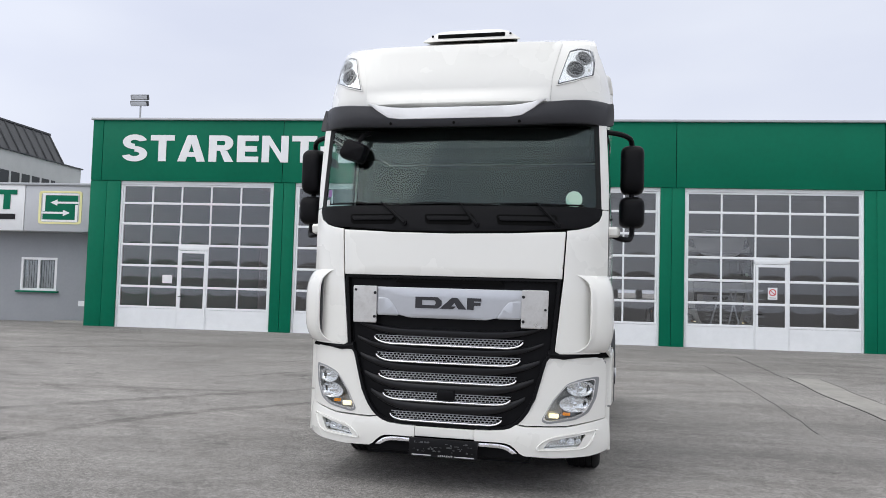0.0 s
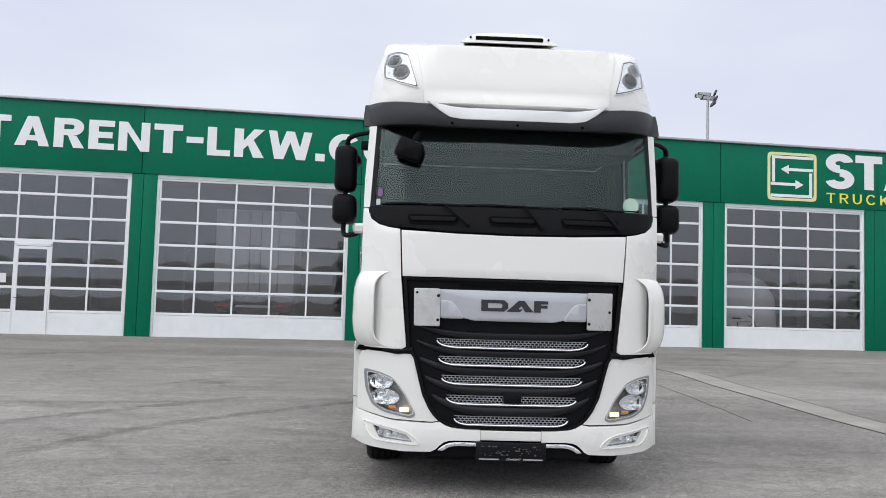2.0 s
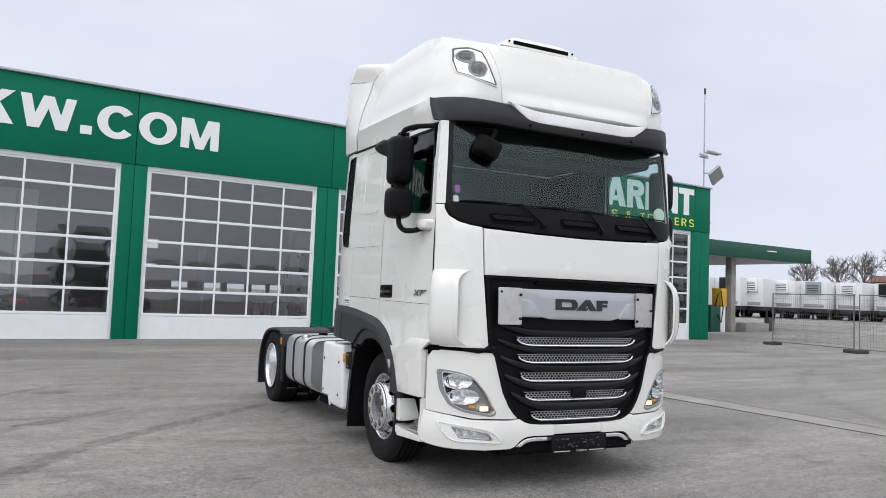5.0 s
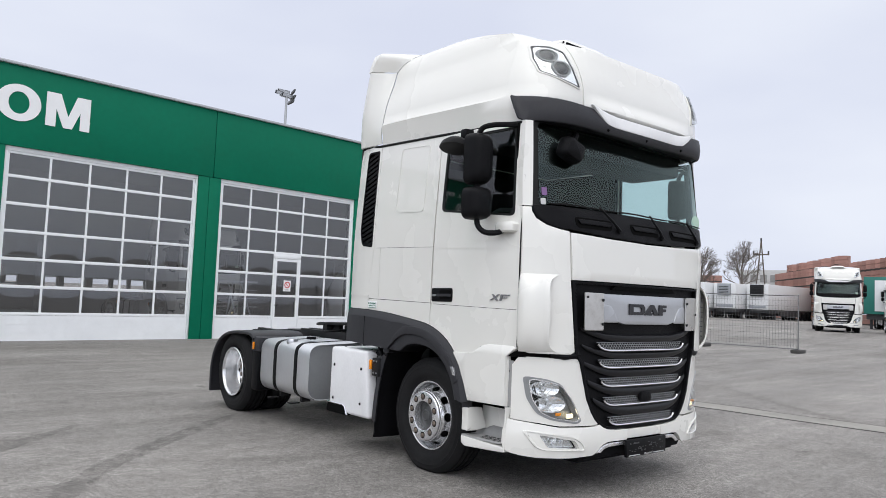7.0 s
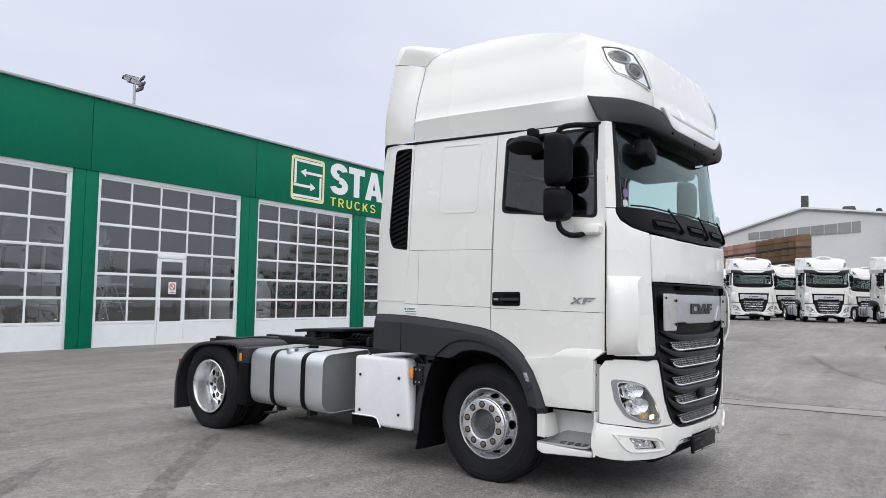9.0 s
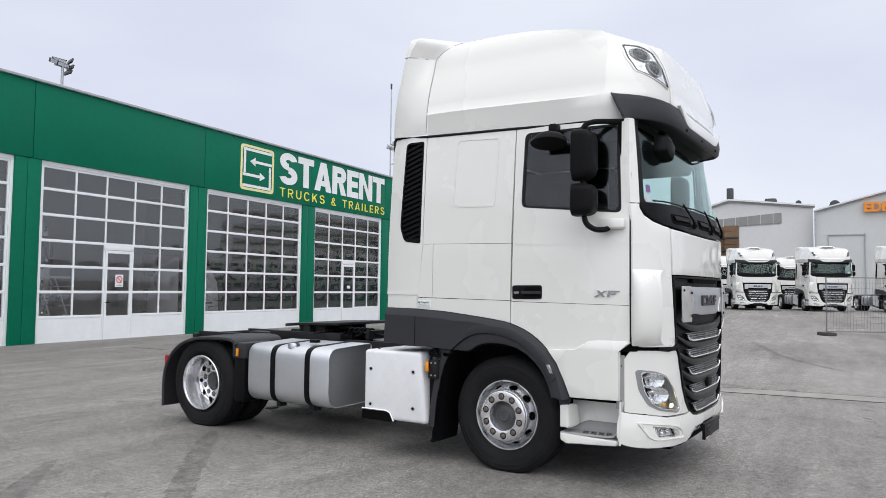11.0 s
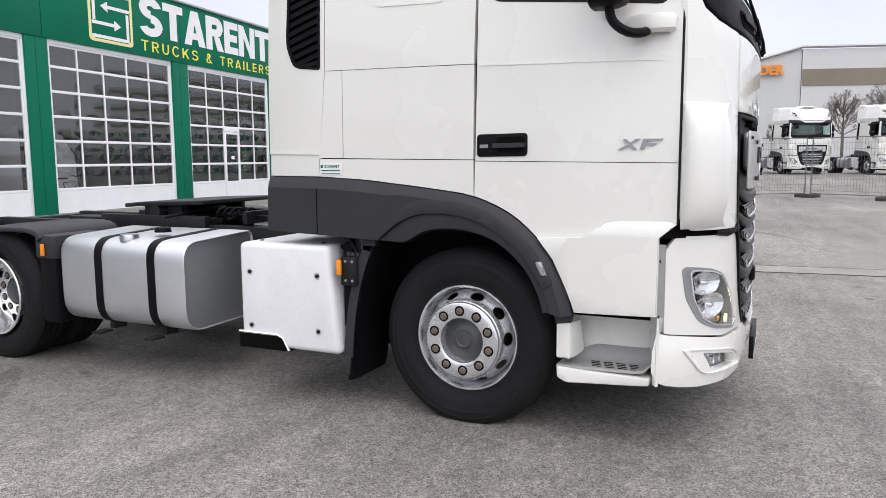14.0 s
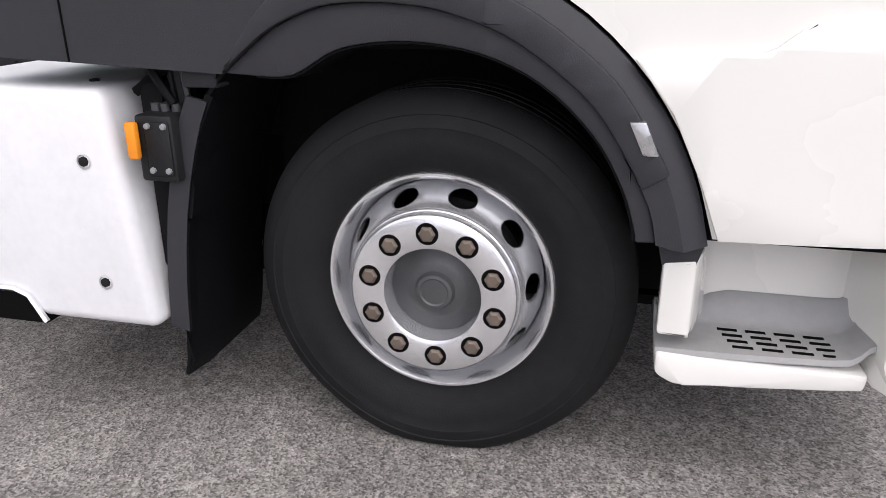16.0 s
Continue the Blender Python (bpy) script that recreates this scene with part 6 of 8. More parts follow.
        part("fairing_seam", tube(seam, 0.0022, 6), M_BEZEL, t)
        pts = [(s * (side_x(y, 2.88) + 0.0), y, z) for y, z in ((1.13, 2.903), (0.75, 2.884), (-0.13, 2.862), (-1.03, 2.838))]
        part("drip_rail", tube(pts, 0.012, 6), M_GASK, t)
    # black sun visor across the front and round the corners
    rows = []
    base = half_ring(1.184, -1.30, 0.40, -0.88, 18, 3, power=7)
    for k, g in ((0.0, -0.01), (0.02, 0.018), (0.12, 0.032), (0.45, 0.042), (0.75, 0.034), (0.95, 0.024), (1.0, 0.004)):
        half = []
        for x, y in base:
            a = x / 1.184
            z = 2.815 + 0.045 * a**3 + k * (0.145 + 0.105 * a**2 - 0.06 * a**3)
            o = g * (1 - 0.75 * a**6)
            half.append((x + o * a**8, min(y - o * (1 - a**10), -0.95 - 0.47 * (3.05 - z)), z))
        rows.append([(-x, y, z) for x, y, z in half[:0:-1]] + half)
    v = part("sun_visor", skin(rows, 0.012), M_GREYPL, t, "black sun visor over the windscreen")
    # added dark sheet shuts out light between the visor and the glass
    xs = [1.08 * (i / 12 - 1) for i in range(25)]
    part("visor_gap_sheet", skin([[(x, front_y(x) + rake(x, 2.845) + 0.015, 2.845) for x in xs], [(x, -1.30 + 0.40 * (abs(x) / 1.184) ** 7 + 0.012, 2.835 + 0.045 * (abs(x) / 1.184) ** 3) for x in xs]], 0.006), M_BLACK, v)
    vis = lambda o: (lambda x, z, d: (x, -1.30 + 0.40 * (abs(x) / 1.184) ** 7 - 0.046 + o + d, z))
    part("visor_trim", sheet(rounded([(-0.70, 3.012), (-0.60, 2.935), (-0.52, 2.885), (-0.42, 2.872), (0.42, 2.872), (0.52, 2.885), (0.60, 2.935), (0.70, 3.012), (0.60, 2.985), (0.50, 2.968), (0.40, 2.961), (-0.40, 2.961), (-0.50, 2.968), (-0.60, 2.985)], 0.015), [], vis(0.0), 0.03, (XC, ()), bevel=0.006), M_SIGNW, v, "white strip on the visor")
    for x in (-0.5, 0.0, 0.5):
        bm = lathe([(0.0, 0.012), (-0.008, 0.009), (-0.010, 0.0)], 10, "y")
        bmesh.ops.translate(bm, verts=bm.verts, vec=(x, -1.332, 2.842))
        part("visor_bolt", bm, M_CAVITY, v)
    # roof hatch spoiler
    rows = []
    for y, h, w in ((-0.70, 0.0, 0.42), (-0.69, 0.07, 0.415), (-0.67, 0.092, 0.40), (-0.60, 0.104, 0.385), (-0.30, 0.098, 0.37), (0.0, 0.06, 0.36), (0.12, -0.02, 0.36)):
        rows.append([(x * w, y, 3.695 + 0.13 * (y + 0.7) + h * (1 - abs(x) ** 6)) for x in [i / 8 - 1 for i in range(17)]])
    h = part("roof_hatch", skin(rows, 0.01), M_PAINT, roof, "white roof hatch cover")
    # black bar stands for the shade in the hatch's front opening
    part("hatch_opening", solid((-0.29, 0.29, -0.704, -0.66, 3.718, 3.752), bevel=0.006), M_CAVITY, h)
    for x in (-0.335, 0.335):
        bm = lathe([(0.0, 0.010), (-0.01, 0.008), (-0.011, 0.0)], 10, "y")
        bmesh.ops.translate(bm, verts=bm.verts, vec=(x, -0.698, 3.738))
        part("hatch_bolt", bm, M_CAVITY, h)


def cab_inside(t):
    part("cab_floor", solid((-1.10, 1.10, -1.10, 1.08, 1.18, 1.24)), M_DASH, t)
    part("back_wall", solid((-1.13, 1.13, 1.10, 1.15, 1.05, 2.9), bevel=0.01), M_LINING, t)
    part("cab_headlining", solid((-1.10, 1.10, -0.95, 1.10, 2.87, 2.90)), M_LINING, t)
    part("header_shelf", solid((-1.02, 1.02, -1.0, -0.45, 2.70, 2.87), bevel=0.04), M_DASH, t)
    rows = []
    for y, z in ((-1.15, 2.12), (-1.05, 2.20), (-0.85, 2.22), (-0.72, 2.17), (-0.68, 2.02), (-0.72, 1.4)):
        rows.append([(x, y + 0.12 * (abs(x) / 1.05) ** 3, z) for x in [1.05 * (i / 8 - 1) for i in range(17)]])
    part("dashboard", skin(rows, 0.03), M_DASH, t)
    bm = tube([(0.55 + 0.23 * math.cos(a), -0.55 + 0.10 * math.sin(a), 2.12 + 0.20 * math.sin(a)) for a in [2 * math.pi * k / 28 for k in range(28)]], 0.017, 8, closed=True)
    sw = part("steering_wheel", bm, M_BLACK, t)
    part("wheel_spokes", tube([(0.34, -0.55, 2.12), (0.55, -0.53, 2.10), (0.76, -0.55, 2.12)], 0.02, 6), M_BLACK, sw)
    for x in (-0.62, 0.62):
        seat = part("seat", solid((x - 0.26, x + 0.26, -0.35, 0.15, 1.55, 1.72), bevel=0.05), M_SEAT, t)
        part("backrest", solid((x - 0.25, x + 0.25, 0.10, 0.26, 1.68, 2.14), bevel=0.06), M_SEAT, seat)
        part("seat_base", solid((x - 0.2, x + 0.2, -0.3, 0.1, 1.24, 1.56), bevel=0.02), M_DASH, seat)
    part("bunk", solid((-1.05, 1.05, 0.45, 1.08, 1.5, 1.85), bevel=0.06), M_SEAT, t)
    for s in (-1, 1):
        part("curtain", solid((s * 1.10 - 0.03, s * 1.10 + 0.03, -0.10, 0.10, 1.9, 2.86), bevel=0.02), M_SEAT, t)


def chassis(t):
    for s in (-1, 1):
        part("frame_rail", solid((s * 0.40 - 0.04, s * 0.40 + 0.04, -1.0, 4.62, 0.72, 0.985), bevel=0.006), M_STEEL, t)
        for y in (1.3, 1.7, 2.1, 2.5, 2.9, 3.3):
            bm = lathe([(0.0, 0.014), (s * 0.012, 0.012), (s * 0.012, 0.0)], 6)
            bmesh.ops.translate(bm, verts=bm.verts, vec=(s * 0.44, y, 0.93))
            part("rail_bolt", bm, M_STEEL, t)
    for y in (0.0, 1.2, 2.2, 3.3, 4.5):
        part("cross_member", solid((-0.38, 0.38, y - 0.06, y + 0.06, 0.76, 0.93)), M_STEEL, t)
    part("engine_block", solid((-0.42, 0.42, -0.9, 1.1, 0.45, 1.15), bevel=0.05), M_DEEP, t)
    part("inner_arch", solid((-1.0, 1.0, -0.58, 0.66, 1.06, 1.2), bevel=0.02), M_DEEP, t)
    part("arch_wall", solid((-0.62, 0.62, -0.62, 0.60, 0.35, 1.08)), M_DEEP, t)
    # unseen gearbox, shaft and tanks, added to darken the ground below
    part("gearbox", solid((-0.36, 0.36, 1.1, 2.0, 0.36, 0.90), bevel=0.08), M_DEEP, t)
    part("drive_shaft", tube([(0, 1.9, 0.62), (0, 3.45, 0.52)], 0.07, 10), M_DEEP, t)
    for k in range(3):
        part("air_tank", lathe([(-0.42, 0.02), (-0.38, 0.11), (-0.3, 0.14), (0.3, 0.14), (0.38, 0.11), (0.42, 0.02)], 16, "y"), M_DEEP, t, m=pose((-0.2, 0.2, 0.0)[k], 2.55, (0.55, 0.55, 0.78)[k]))
    part("front_axle", solid((-0.95, 0.95, -0.07, 0.07, 0.36, 0.52), bevel=0.02), M_DEEP, t)
    part("rear_axle", tube([(-0.95, 3.59, 0.49), (-0.3, 3.59, 0.49), (0.3, 3.59, 0.49), (0.95, 3.59, 0.49)], [0.11, 0.11, 0.11, 0.11], 12), M_DEEP, t)
    part("differential", lathe([(-0.28, 0.02), (-0.2, 0.18), (0.0, 0.25), (0.2, 0.18), (0.28, 0.02)], 20), M_DEEP, t, m=pose(0, 3.59, 0.49))
    # deck and fifth wheel
    part("deck_plate", solid((-0.36, 0.36, 1.25, 1.95, 0.99, 1.005)), M_ALU, t)
    fw = part("fifth_wheel", solid((-0.40, -0.28, 2.30, 3.30, 0.985, 1.03), (0.28, 0.40, 2.30, 3.30, 0.985, 1.03), (-0.36, 0.36, 2.5, 2.62, 1.0, 1.05), (-0.36, 0.36, 2.95, 3.05, 1.0, 1.05), bevel=0.006), M_STEEL, t, "black greasy fifth wheel coupling")
    plate = rounded([(-0.44, 2.36), (0.44, 2.36), (0.47, 2.75), (0.40, 3.05), (0.28, 3.32), (0.10, 3.34), (0.055, 2.95), (-0.055, 2.95), (-0.10, 3.34), (-0.28, 3.32), (-0.40, 3.05), (-0.47, 2.75)], 0.05, 3)
    part("coupling_plate", sheet(plate, [], lambda u, v, d: (u, v, 1.150 + 0.05 * (2.85 - v) * 0.6 - 0.05 * max(0, v - 2.95) - d), 0.032, bevel=0.008), M_STEEL, fw)
    for s in (-1, 1):
        part("coupling_bracket", solid((s * 0.34 - 0.035, s * 0.34 + 0.035, 2.62, 3.0, 1.02, 1.13), bevel=0.02), M_STEEL, fw)
    part("release_handle", tube([(-0.1, 2.6, 1.08), (-0.48, 2.55, 1.06), (-0.62, 2.56, 1.05)], 0.012, 6), M_STEEL, fw)
    for k, (x, y) in enumerate(((-0.25, 2.1), (0.0, 2.0), (0.2, 2.15))):
        part("supply_line", tube([(x, 1.25, 1.30), (x - 0.05, 1.45, 1.03), (x + 0.05, 1.75, 1.01), (x + 0.02, y, 1.06), (x - 0.10, y + 0.1, 1.02)], 0.016, 6), M_BLACK, t)
    for s in (-1, 1):
        part("coupling_ramp", solid((s * 0.36 - 0.09, s * 0.36 + 0.09, 3.25, 3.75, 0.985, 1.02), bevel=0.01), M_STEEL, fw)
        part("mounting_angle", solid((s * 0.45 - 0.03, s * 0.45 + 0.03, 2.3, 3.35, 0.93, 1.05), bevel=0.008), M_STEEL, fw)
        part("coupling_pivot", lathe([(-0.06, 0.0), (-0.06, 0.05), (0.06, 0.05), (0.06, 0.0)], 14), M_STEEL, fw, m=pose(s * 0.40, 2.80, 1.08))
    part("locking_jaw", solid((-0.12, 0.12, 2.62, 2.92, 1.06, 1.11), bevel=0.02), M_STEEL, fw)
    coil = [(-0.28 + 0.06 * math.cos(a), 2.02 + 0.010 * a, 1.06 + 0.045 * math.sin(a)) for a in [0.5 * k for k in range(60)]]
    part("coiled_line", tube(coil, 0.010, 5), M_BLACK, t, "black coiled supply line")
    part("line_bracket", solid((-0.42, 0.42, 1.96, 2.0, 1.0, 1.09)), M_STEEL, t)
    for k in range(4):
        part("cable", tube([(-0.35 + 0.2 * k, 1.3, 1.25), (-0.3 + 0.18 * k, 1.7, 1.04 + 0.02 * k), (-0.33 + 0.2 * k, 2.2, 1.06), (-0.2 + 0.12 * k, 2.5, 1.03)], 0.012, 5), M_BLACK, t)
    part("air_tank", lathe([(-0.4, 0.02), (-0.38, 0.1), (-0.3, 0.13), (0.3, 0.13), (0.38, 0.1), (0.4, 0.02)], 16, "y"), M_DEEP, t, m=pose(0.7, 2.2, 0.62))
    part("rear_beam", solid((-0.5, 0.5, 4.58, 4.66, 0.70, 0.96), bevel=0.01), M_STEEL, t)
    for s in (-1, 1):
        # fuel tank with two straps on each side
        prof = rounded([(-0.56, 0.395), (-1.225, 0.385), (-1.225, 0.955), (-0.56, 0.985)], [0.06, 0.16, 0.12, 0.06], 5)
        prof = [(s * -x, z) for x, z in prof]
        c = Vector((s * 0.89, 0.68))
        y0, y1 = 1.80, 2.88
        rows = [[(c.x + (x - c.x) * k, y, c.y + (z - c.y) * k) for x, z in prof] for y, k in ((y0 + 0.012, 0.96), (y0, 0.985), (y0 + 0.012, 1.0), (y1 - 0.012, 1.0), (y1, 0.985), (y1 - 0.012, 0.96))]
        if s < 0:
            tank = part("fuel_tank", skin(rows, 0, True), M_TANK, t, "dull aluminium fuel tank with two black straps")
            for y in (y0 + 0.03, y1 - 0.03):
                part("tank_end", sheet([tuple(c + (Vector(p) - c) * 0.972) for p in prof], [], lambda x, z, d: (x, y + (d if y > 2 else d) - 0.012, z), 0.02), M_TANKEND, tank)
            for y in (2.07, 2.53):
                for k, wd in ((1.012, 0.032),):
                    rows2 = [[(c.x + (x - c.x) * kk, y + o, c.y + (z - c.y) * kk) for x, z in prof] for o, kk in ((-wd, 1.0), (-wd, 1.012), (wd, 1.012), (wd, 1.0))]
                    part("tank_strap", skin(rows2, 0, True), M_BLACK, tank)
                part("strap_bracket", solid((s * 1.12 - 0.02, s * 1.12 + 0.08, y - 0.02, y + 0.02, 0.345, 0.40), (s * 1.20 - 0.08, s * 1.20 + 0.03, y - 0.035, y + 0.035, 0.335, 0.348)), M_STEEL, tank)
            bm = lathe([(0.0, 0.0), (0.0, 0.055), (-0.02, 0.062), (-0.05, 0.060)], 20, "z")
            bmesh.ops.transform(bm, matrix=pose(s * 1.13, 2.34, 0.985), verts=bm.verts)
            part("filler_neck", bm, M_ALU, tank)
            bm = lathe([(0.03, 0.0), (0.028, 0.05), (0.0, 0.055)], 20, "z")
            bmesh.ops.transform(bm, matrix=pose(s * 0.98, 2.20, 0.99), verts=bm.verts)
            part("filler_cap", bm, M_BLACK, tank)
            # white locker ahead of the tank
            bx0, bx1, by0, by1, bz0, bz1 = s * 1.235, s * 0.62, 0.685, 1.365, 0.375, 0.985
            bm = solid((min(bx0, bx1), max(bx0, bx1), by0, by1, bz0, bz1), bevel=0.034, seg=4)
            for v in bm.verts:
                if v.co.y < 1.0:
                    v.co.y += 0.065 * (v.co.z - bz0) / (bz1 - bz0)
            lk = part("side_locker", bm, M_WHITEBOX, t, "scuffed white side locker with dark bolts")
            for y in (0.82, 1.285):
                for z in (0.50, 0.815):
                    bm = lathe([(0.002, 0.020), (0.004, 0.017), (-0.004, 0.014), (-0.004, 0.0)], 14)
                    if s < 0:
                        bmesh.ops.scale(bm, vec=(-1, 1, 1), verts=bm.verts)
                    bmesh.ops.translate(bm, verts=bm.verts, vec=(s * 1.235, y, z))
                    part("bolt_seat", bm, M_BAR, lk)
                    bm = lathe([(0.0, 0.0125), (s * 0.006, 0.012), (s * 0.009, 0.0)], 8)
                    bmesh.ops.translate(bm, verts=bm.verts, vec=(s * 1.235, y, z))
                    part("bolt", bm, M_GASK, lk)
            for y, x in ((0.86, 1.10), (1.28, 1.12)):
                bm = lathe([(0.0, 0.013), (0.005, 0.012), (0.007, 0.0)], 8, "z")
                bmesh.ops.translate(bm, verts=bm.verts, vec=(s * x, y, bz1))
                part("bolt", bm, M_GASK, lk)
            # black slab on the face stands for the shade in the foot recess
            cut = [(1.372, 0.455), (1.10, 0.455), (1.055, 0.44), (1.02, 0.365), (1.372, 0.365)]
            part("foot_recess_shade", sheet(cut, [], lambda y, z, d: (s * (1.242 - d), y, z), 0.16), M_CAVITY, lk)
            part("recess_edge", tube([(s * 1.242, 1.37, 0.458), (s * 1.242, 1.10, 0.458), (s * 1.242, 1.06, 0.442), (s * 1.242, 1.02, 0.37)], 0.009, 6), M_CHROME, lk)
            ab = part("marker_lamp", solid((s * 1.235 - 0.008, s * 1.235 + 0.012, 0.664, 0.692, 0.828, 0.915), bevel=0.006), M_AMBER, t, "amber side marker lamp")
            part("lamp_holder", solid((s * 1.16 - 0.06, s * 1.16 + 0.06, 0.58, 0.68, 0.77, 0.93), bevel=0.01), M_STEEL, ab)
            part("valve_block", solid((s * 1.06 - 0.10, s * 1.06 + 0.10, 0.635, 0.70, 0.52, 1.0), bevel=0.015), M_DEEP, t)
            for k, (y, r, zz) in enumerate(((0.62, 0.010, 0.47), (0.585, 0.014, 0.45), (0.655, 0.007, 0.5), (0.60, 0.018, 0.72))):
                part("hose", tube([(s * 1.13, y + 0.01, 1.04), (s * 1.12, y, 0.86), (s * 1.13, y + 0.015, 0.66), (s * 1.12, y + 0.03, 0.60), (s * 1.11, y + 0.045, zz)], r * 0.7, 6), M_STEEL if k != 1 else M_HUB, t)
            # black plate added behind the hoses to keep the gap dark
            part("gap_backing_plate", sheet(rounded([(0.72, 0.43), (0.665, 0.43), (0.645, 0.62), (0.615, 0.84), (0.58, 0.98), (0.72, 0.98)], 0.02), [], lambda y, z, d: (s * (1.095 - d), y, z), 0.03, bevel=0.006), M_DEEP, t)
            for y in (0.600, 0.630, 0.655):
                bm = lathe([(0.0, 0.012), (0.018, 0.012), (0.022, 0.0)], 10, "z")
                bmesh.ops.translate(bm, verts=bm.verts, vec=(s * 1.16, y, 0.93))
                part("valve_cap", bm, M_HUB, ab)
            part("box_cover", solid((s * 1.219 - 0.004, s * 1.219 + 0.004, 0.588, 0.655, 0.785, 0.915), bevel=0.006), M_STEEL, ab)
            part("duct", tube(flow([(s * 1.125, 0.618, 0.84), (s * 1.125, 0.635, 0.74), (s * 1.12, 0.652, 0.64), (s * 1.10, 0.665, 0.54)], 3), [0.030 + 0.006 * math.sin(0.7 * i) for i in range(10)], 10), M_HUB, t, "dark grey plastic duct")
            for pts in ([(1.165, 0.655, 0.80), (1.16, 0.625, 0.73), (1.165, 0.64, 0.68), (1.155, 0.628, 0.60), (1.14, 0.655, 0.50)], [(1.17, 0.60, 0.79), (1.16, 0.595, 0.74), (1.165, 0.612, 0.70), (1.16, 0.605, 0.66), (1.15, 0.63, 0.60)]):
                part("hose", tube(flow([(s * x, y, z) for x, y, z in pts], 4), 0.0075, 8), M_BEZEL, t)
            for y, z in ((0.600, 0.905), (0.642, 0.905), (0.600, 0.80), (0.642, 0.80)):
                bm = lathe([(0.0, 0.008), (s * 0.006, 0.007), (s * 0.008, 0.0)], 8)
                bmesh.ops.translate(bm, verts=bm.verts, vec=(s * 1.223, y, z))
                part("cover_bolt", bm, M_BEZEL, ab)
            part("flap_bracket", solid((s * 1.145 - 0.045, s * 1.145 + 0.045, 0.47, 0.56, 0.990, 1.030), bevel=0.008), M_GREYPL, t)
            part("bracket_arm", tube([(s * 1.17, 0.60, 0.95), (s * 1.175, 0.66, 1.05)], 0.011, 6), M_BLACK, ab)
            for k in range(4):
                part("cable", tube([(s * (1.0 + 0.05 * k), 0.62 + 0.03 * k, 0.97), (s * (1.02 + 0.04 * k), 0.58 + 0.02 * k, 1.02), (s * (1.0 + 0.05 * k), 0.52, 1.10)], 0.013, 6), M_BLACK, t)
        else:
            tank = part("fuel_tank", skin(rows, 0, True), M_TANK, t, "dull aluminium fuel tank")
            part("exhaust_box", solid((0.62, 1.22, 0.68, 1.34, 0.38, 0.98), bevel=0.04), M_GREYPL, t)
        # mud flap behind the front wheel
        rows = []
        for k in range(9):
            a = radians(-8 + 11 * k)
            rows.append((0.60 * math.cos(a), 0.49 + 0.60 * math.sin(a)))
        line = flow([(0.652, 0.225), (0.64, 0.27), (0.628, 0.36), (0.617, 0.5), (0.59, 0.68), (0.548, 0.84), (0.50, 0.96), (0.44, 1.03), (0.38, 1.06)], 2)
        part("mud_flap", skin([[(s * x, y, z) for y, z in line] for x in (1.185, 1.19, 1.10, 0.80)], 0.012), M_BLACK, t, "black mud flap behind the front wheel")
        edge = [p for p in line if 0.36 < p[1] < 0.99]
        part("flap_flange", sheet(edge + [(y + 0.052, z + 0.012) for y, z in edge[::-1]], [], lambda y, z, d: (s * (1.192 - d), y, z), 0.012), M_GREYPL, t)
        # rear fender over the twin tyres
        arc = flow([(4.20, 0.21), (4.205, 0.45), (4.18, 0.62), (4.10, 0.77), (3.97, 0.89), (3.80, 0.965), (3.6, 1.0), (3.35, 1.012), (3.14, 1.01), (3.05, 0.985), (3.02, 0.95)], 3)
        rows = [[(s * x, 3.60 + (y - 3.60) * k, 0.40 + (z - 0.40) * k) for y, z in arc] for x, k in ((1.255, 0.94), (1.267, 0.965), (1.262, 0.99), (1.245, 1.0), (1.0, 1.012), (0.62, 1.012))]
        fe = part("rear_fender", skin(rows, 0.008), M_GREYPL, t, "dark grey plastic rear mudguard")
        part("fender_wing", solid((s * 1.05 - 0.20, s * 1.05 + 0.20, 2.90, 3.10, 0.80, 0.965), bevel=0.025), M_GREYPL, fe)
        part("fender_apron", solid((s * 1.02 - 0.22, s * 1.02 + 0.22, 2.92, 3.08, 0.36, 0.82), bevel=0.03), M_BLACK, fe)
        part("fender_marker", solid((s * 1.262 - 0.006, s * 1.262 + 0.008, 2.99, 3.022, 0.825, 0.905), bevel=0.004), M_AMBER, fe)
        for y in (3.30, 3.12):
            part("fender_clip", solid((s * 1.12 - 0.10, s * 1.12 + 0.10, y - 0.02, y + 0.02, 0.955, 0.985 if y > 3.2 else 0.965), bevel=0.006), M_BLACK, fe)
        part("tail_lamp", solid((s * 0.98 - 0.2, s * 0.98 + 0.24, 4.235, 4.275, 0.62, 0.76), bevel=0.01), M_RED, fe)
    # boarding steps
    for s in (-1, 1):
        f = lambda y, z, d: (s * (1.195 - 0.03 * ((y + 0.53) / 0.45) ** 2 - d), y, z)
        st = part("boarding_step", sheet(rounded([(-0.535, 0.445), (-0.98, 0.425), (-0.975, 0.385), (-0.58, 0.368), (-0.538, 0.39)], 0.012), [], f, 0.30, (YC, []), bevel=0.008), M_PAINT, t, "cream white boarding step with a grey tread")
        part("step_wall", solid((s * 0.97 - 0.03, s * 0.97 + 0.03, -1.03, -0.56, 0.42, 0.715), bevel=0.012), M_PAINT, st)
        part("front_wall", skin([[(s * 0.99, -0.955, z), (s * 1.03, -0.985 - 0.1 * max(0, z - 0.6), z), (s * 1.16, -1.0 - 0.15 * max(0, z - 0.5), z), (s * 1.195, -1.02, z)] for z in (0.40, 0.5, 0.6, 0.72)], 0.012), M_PAINT, st)
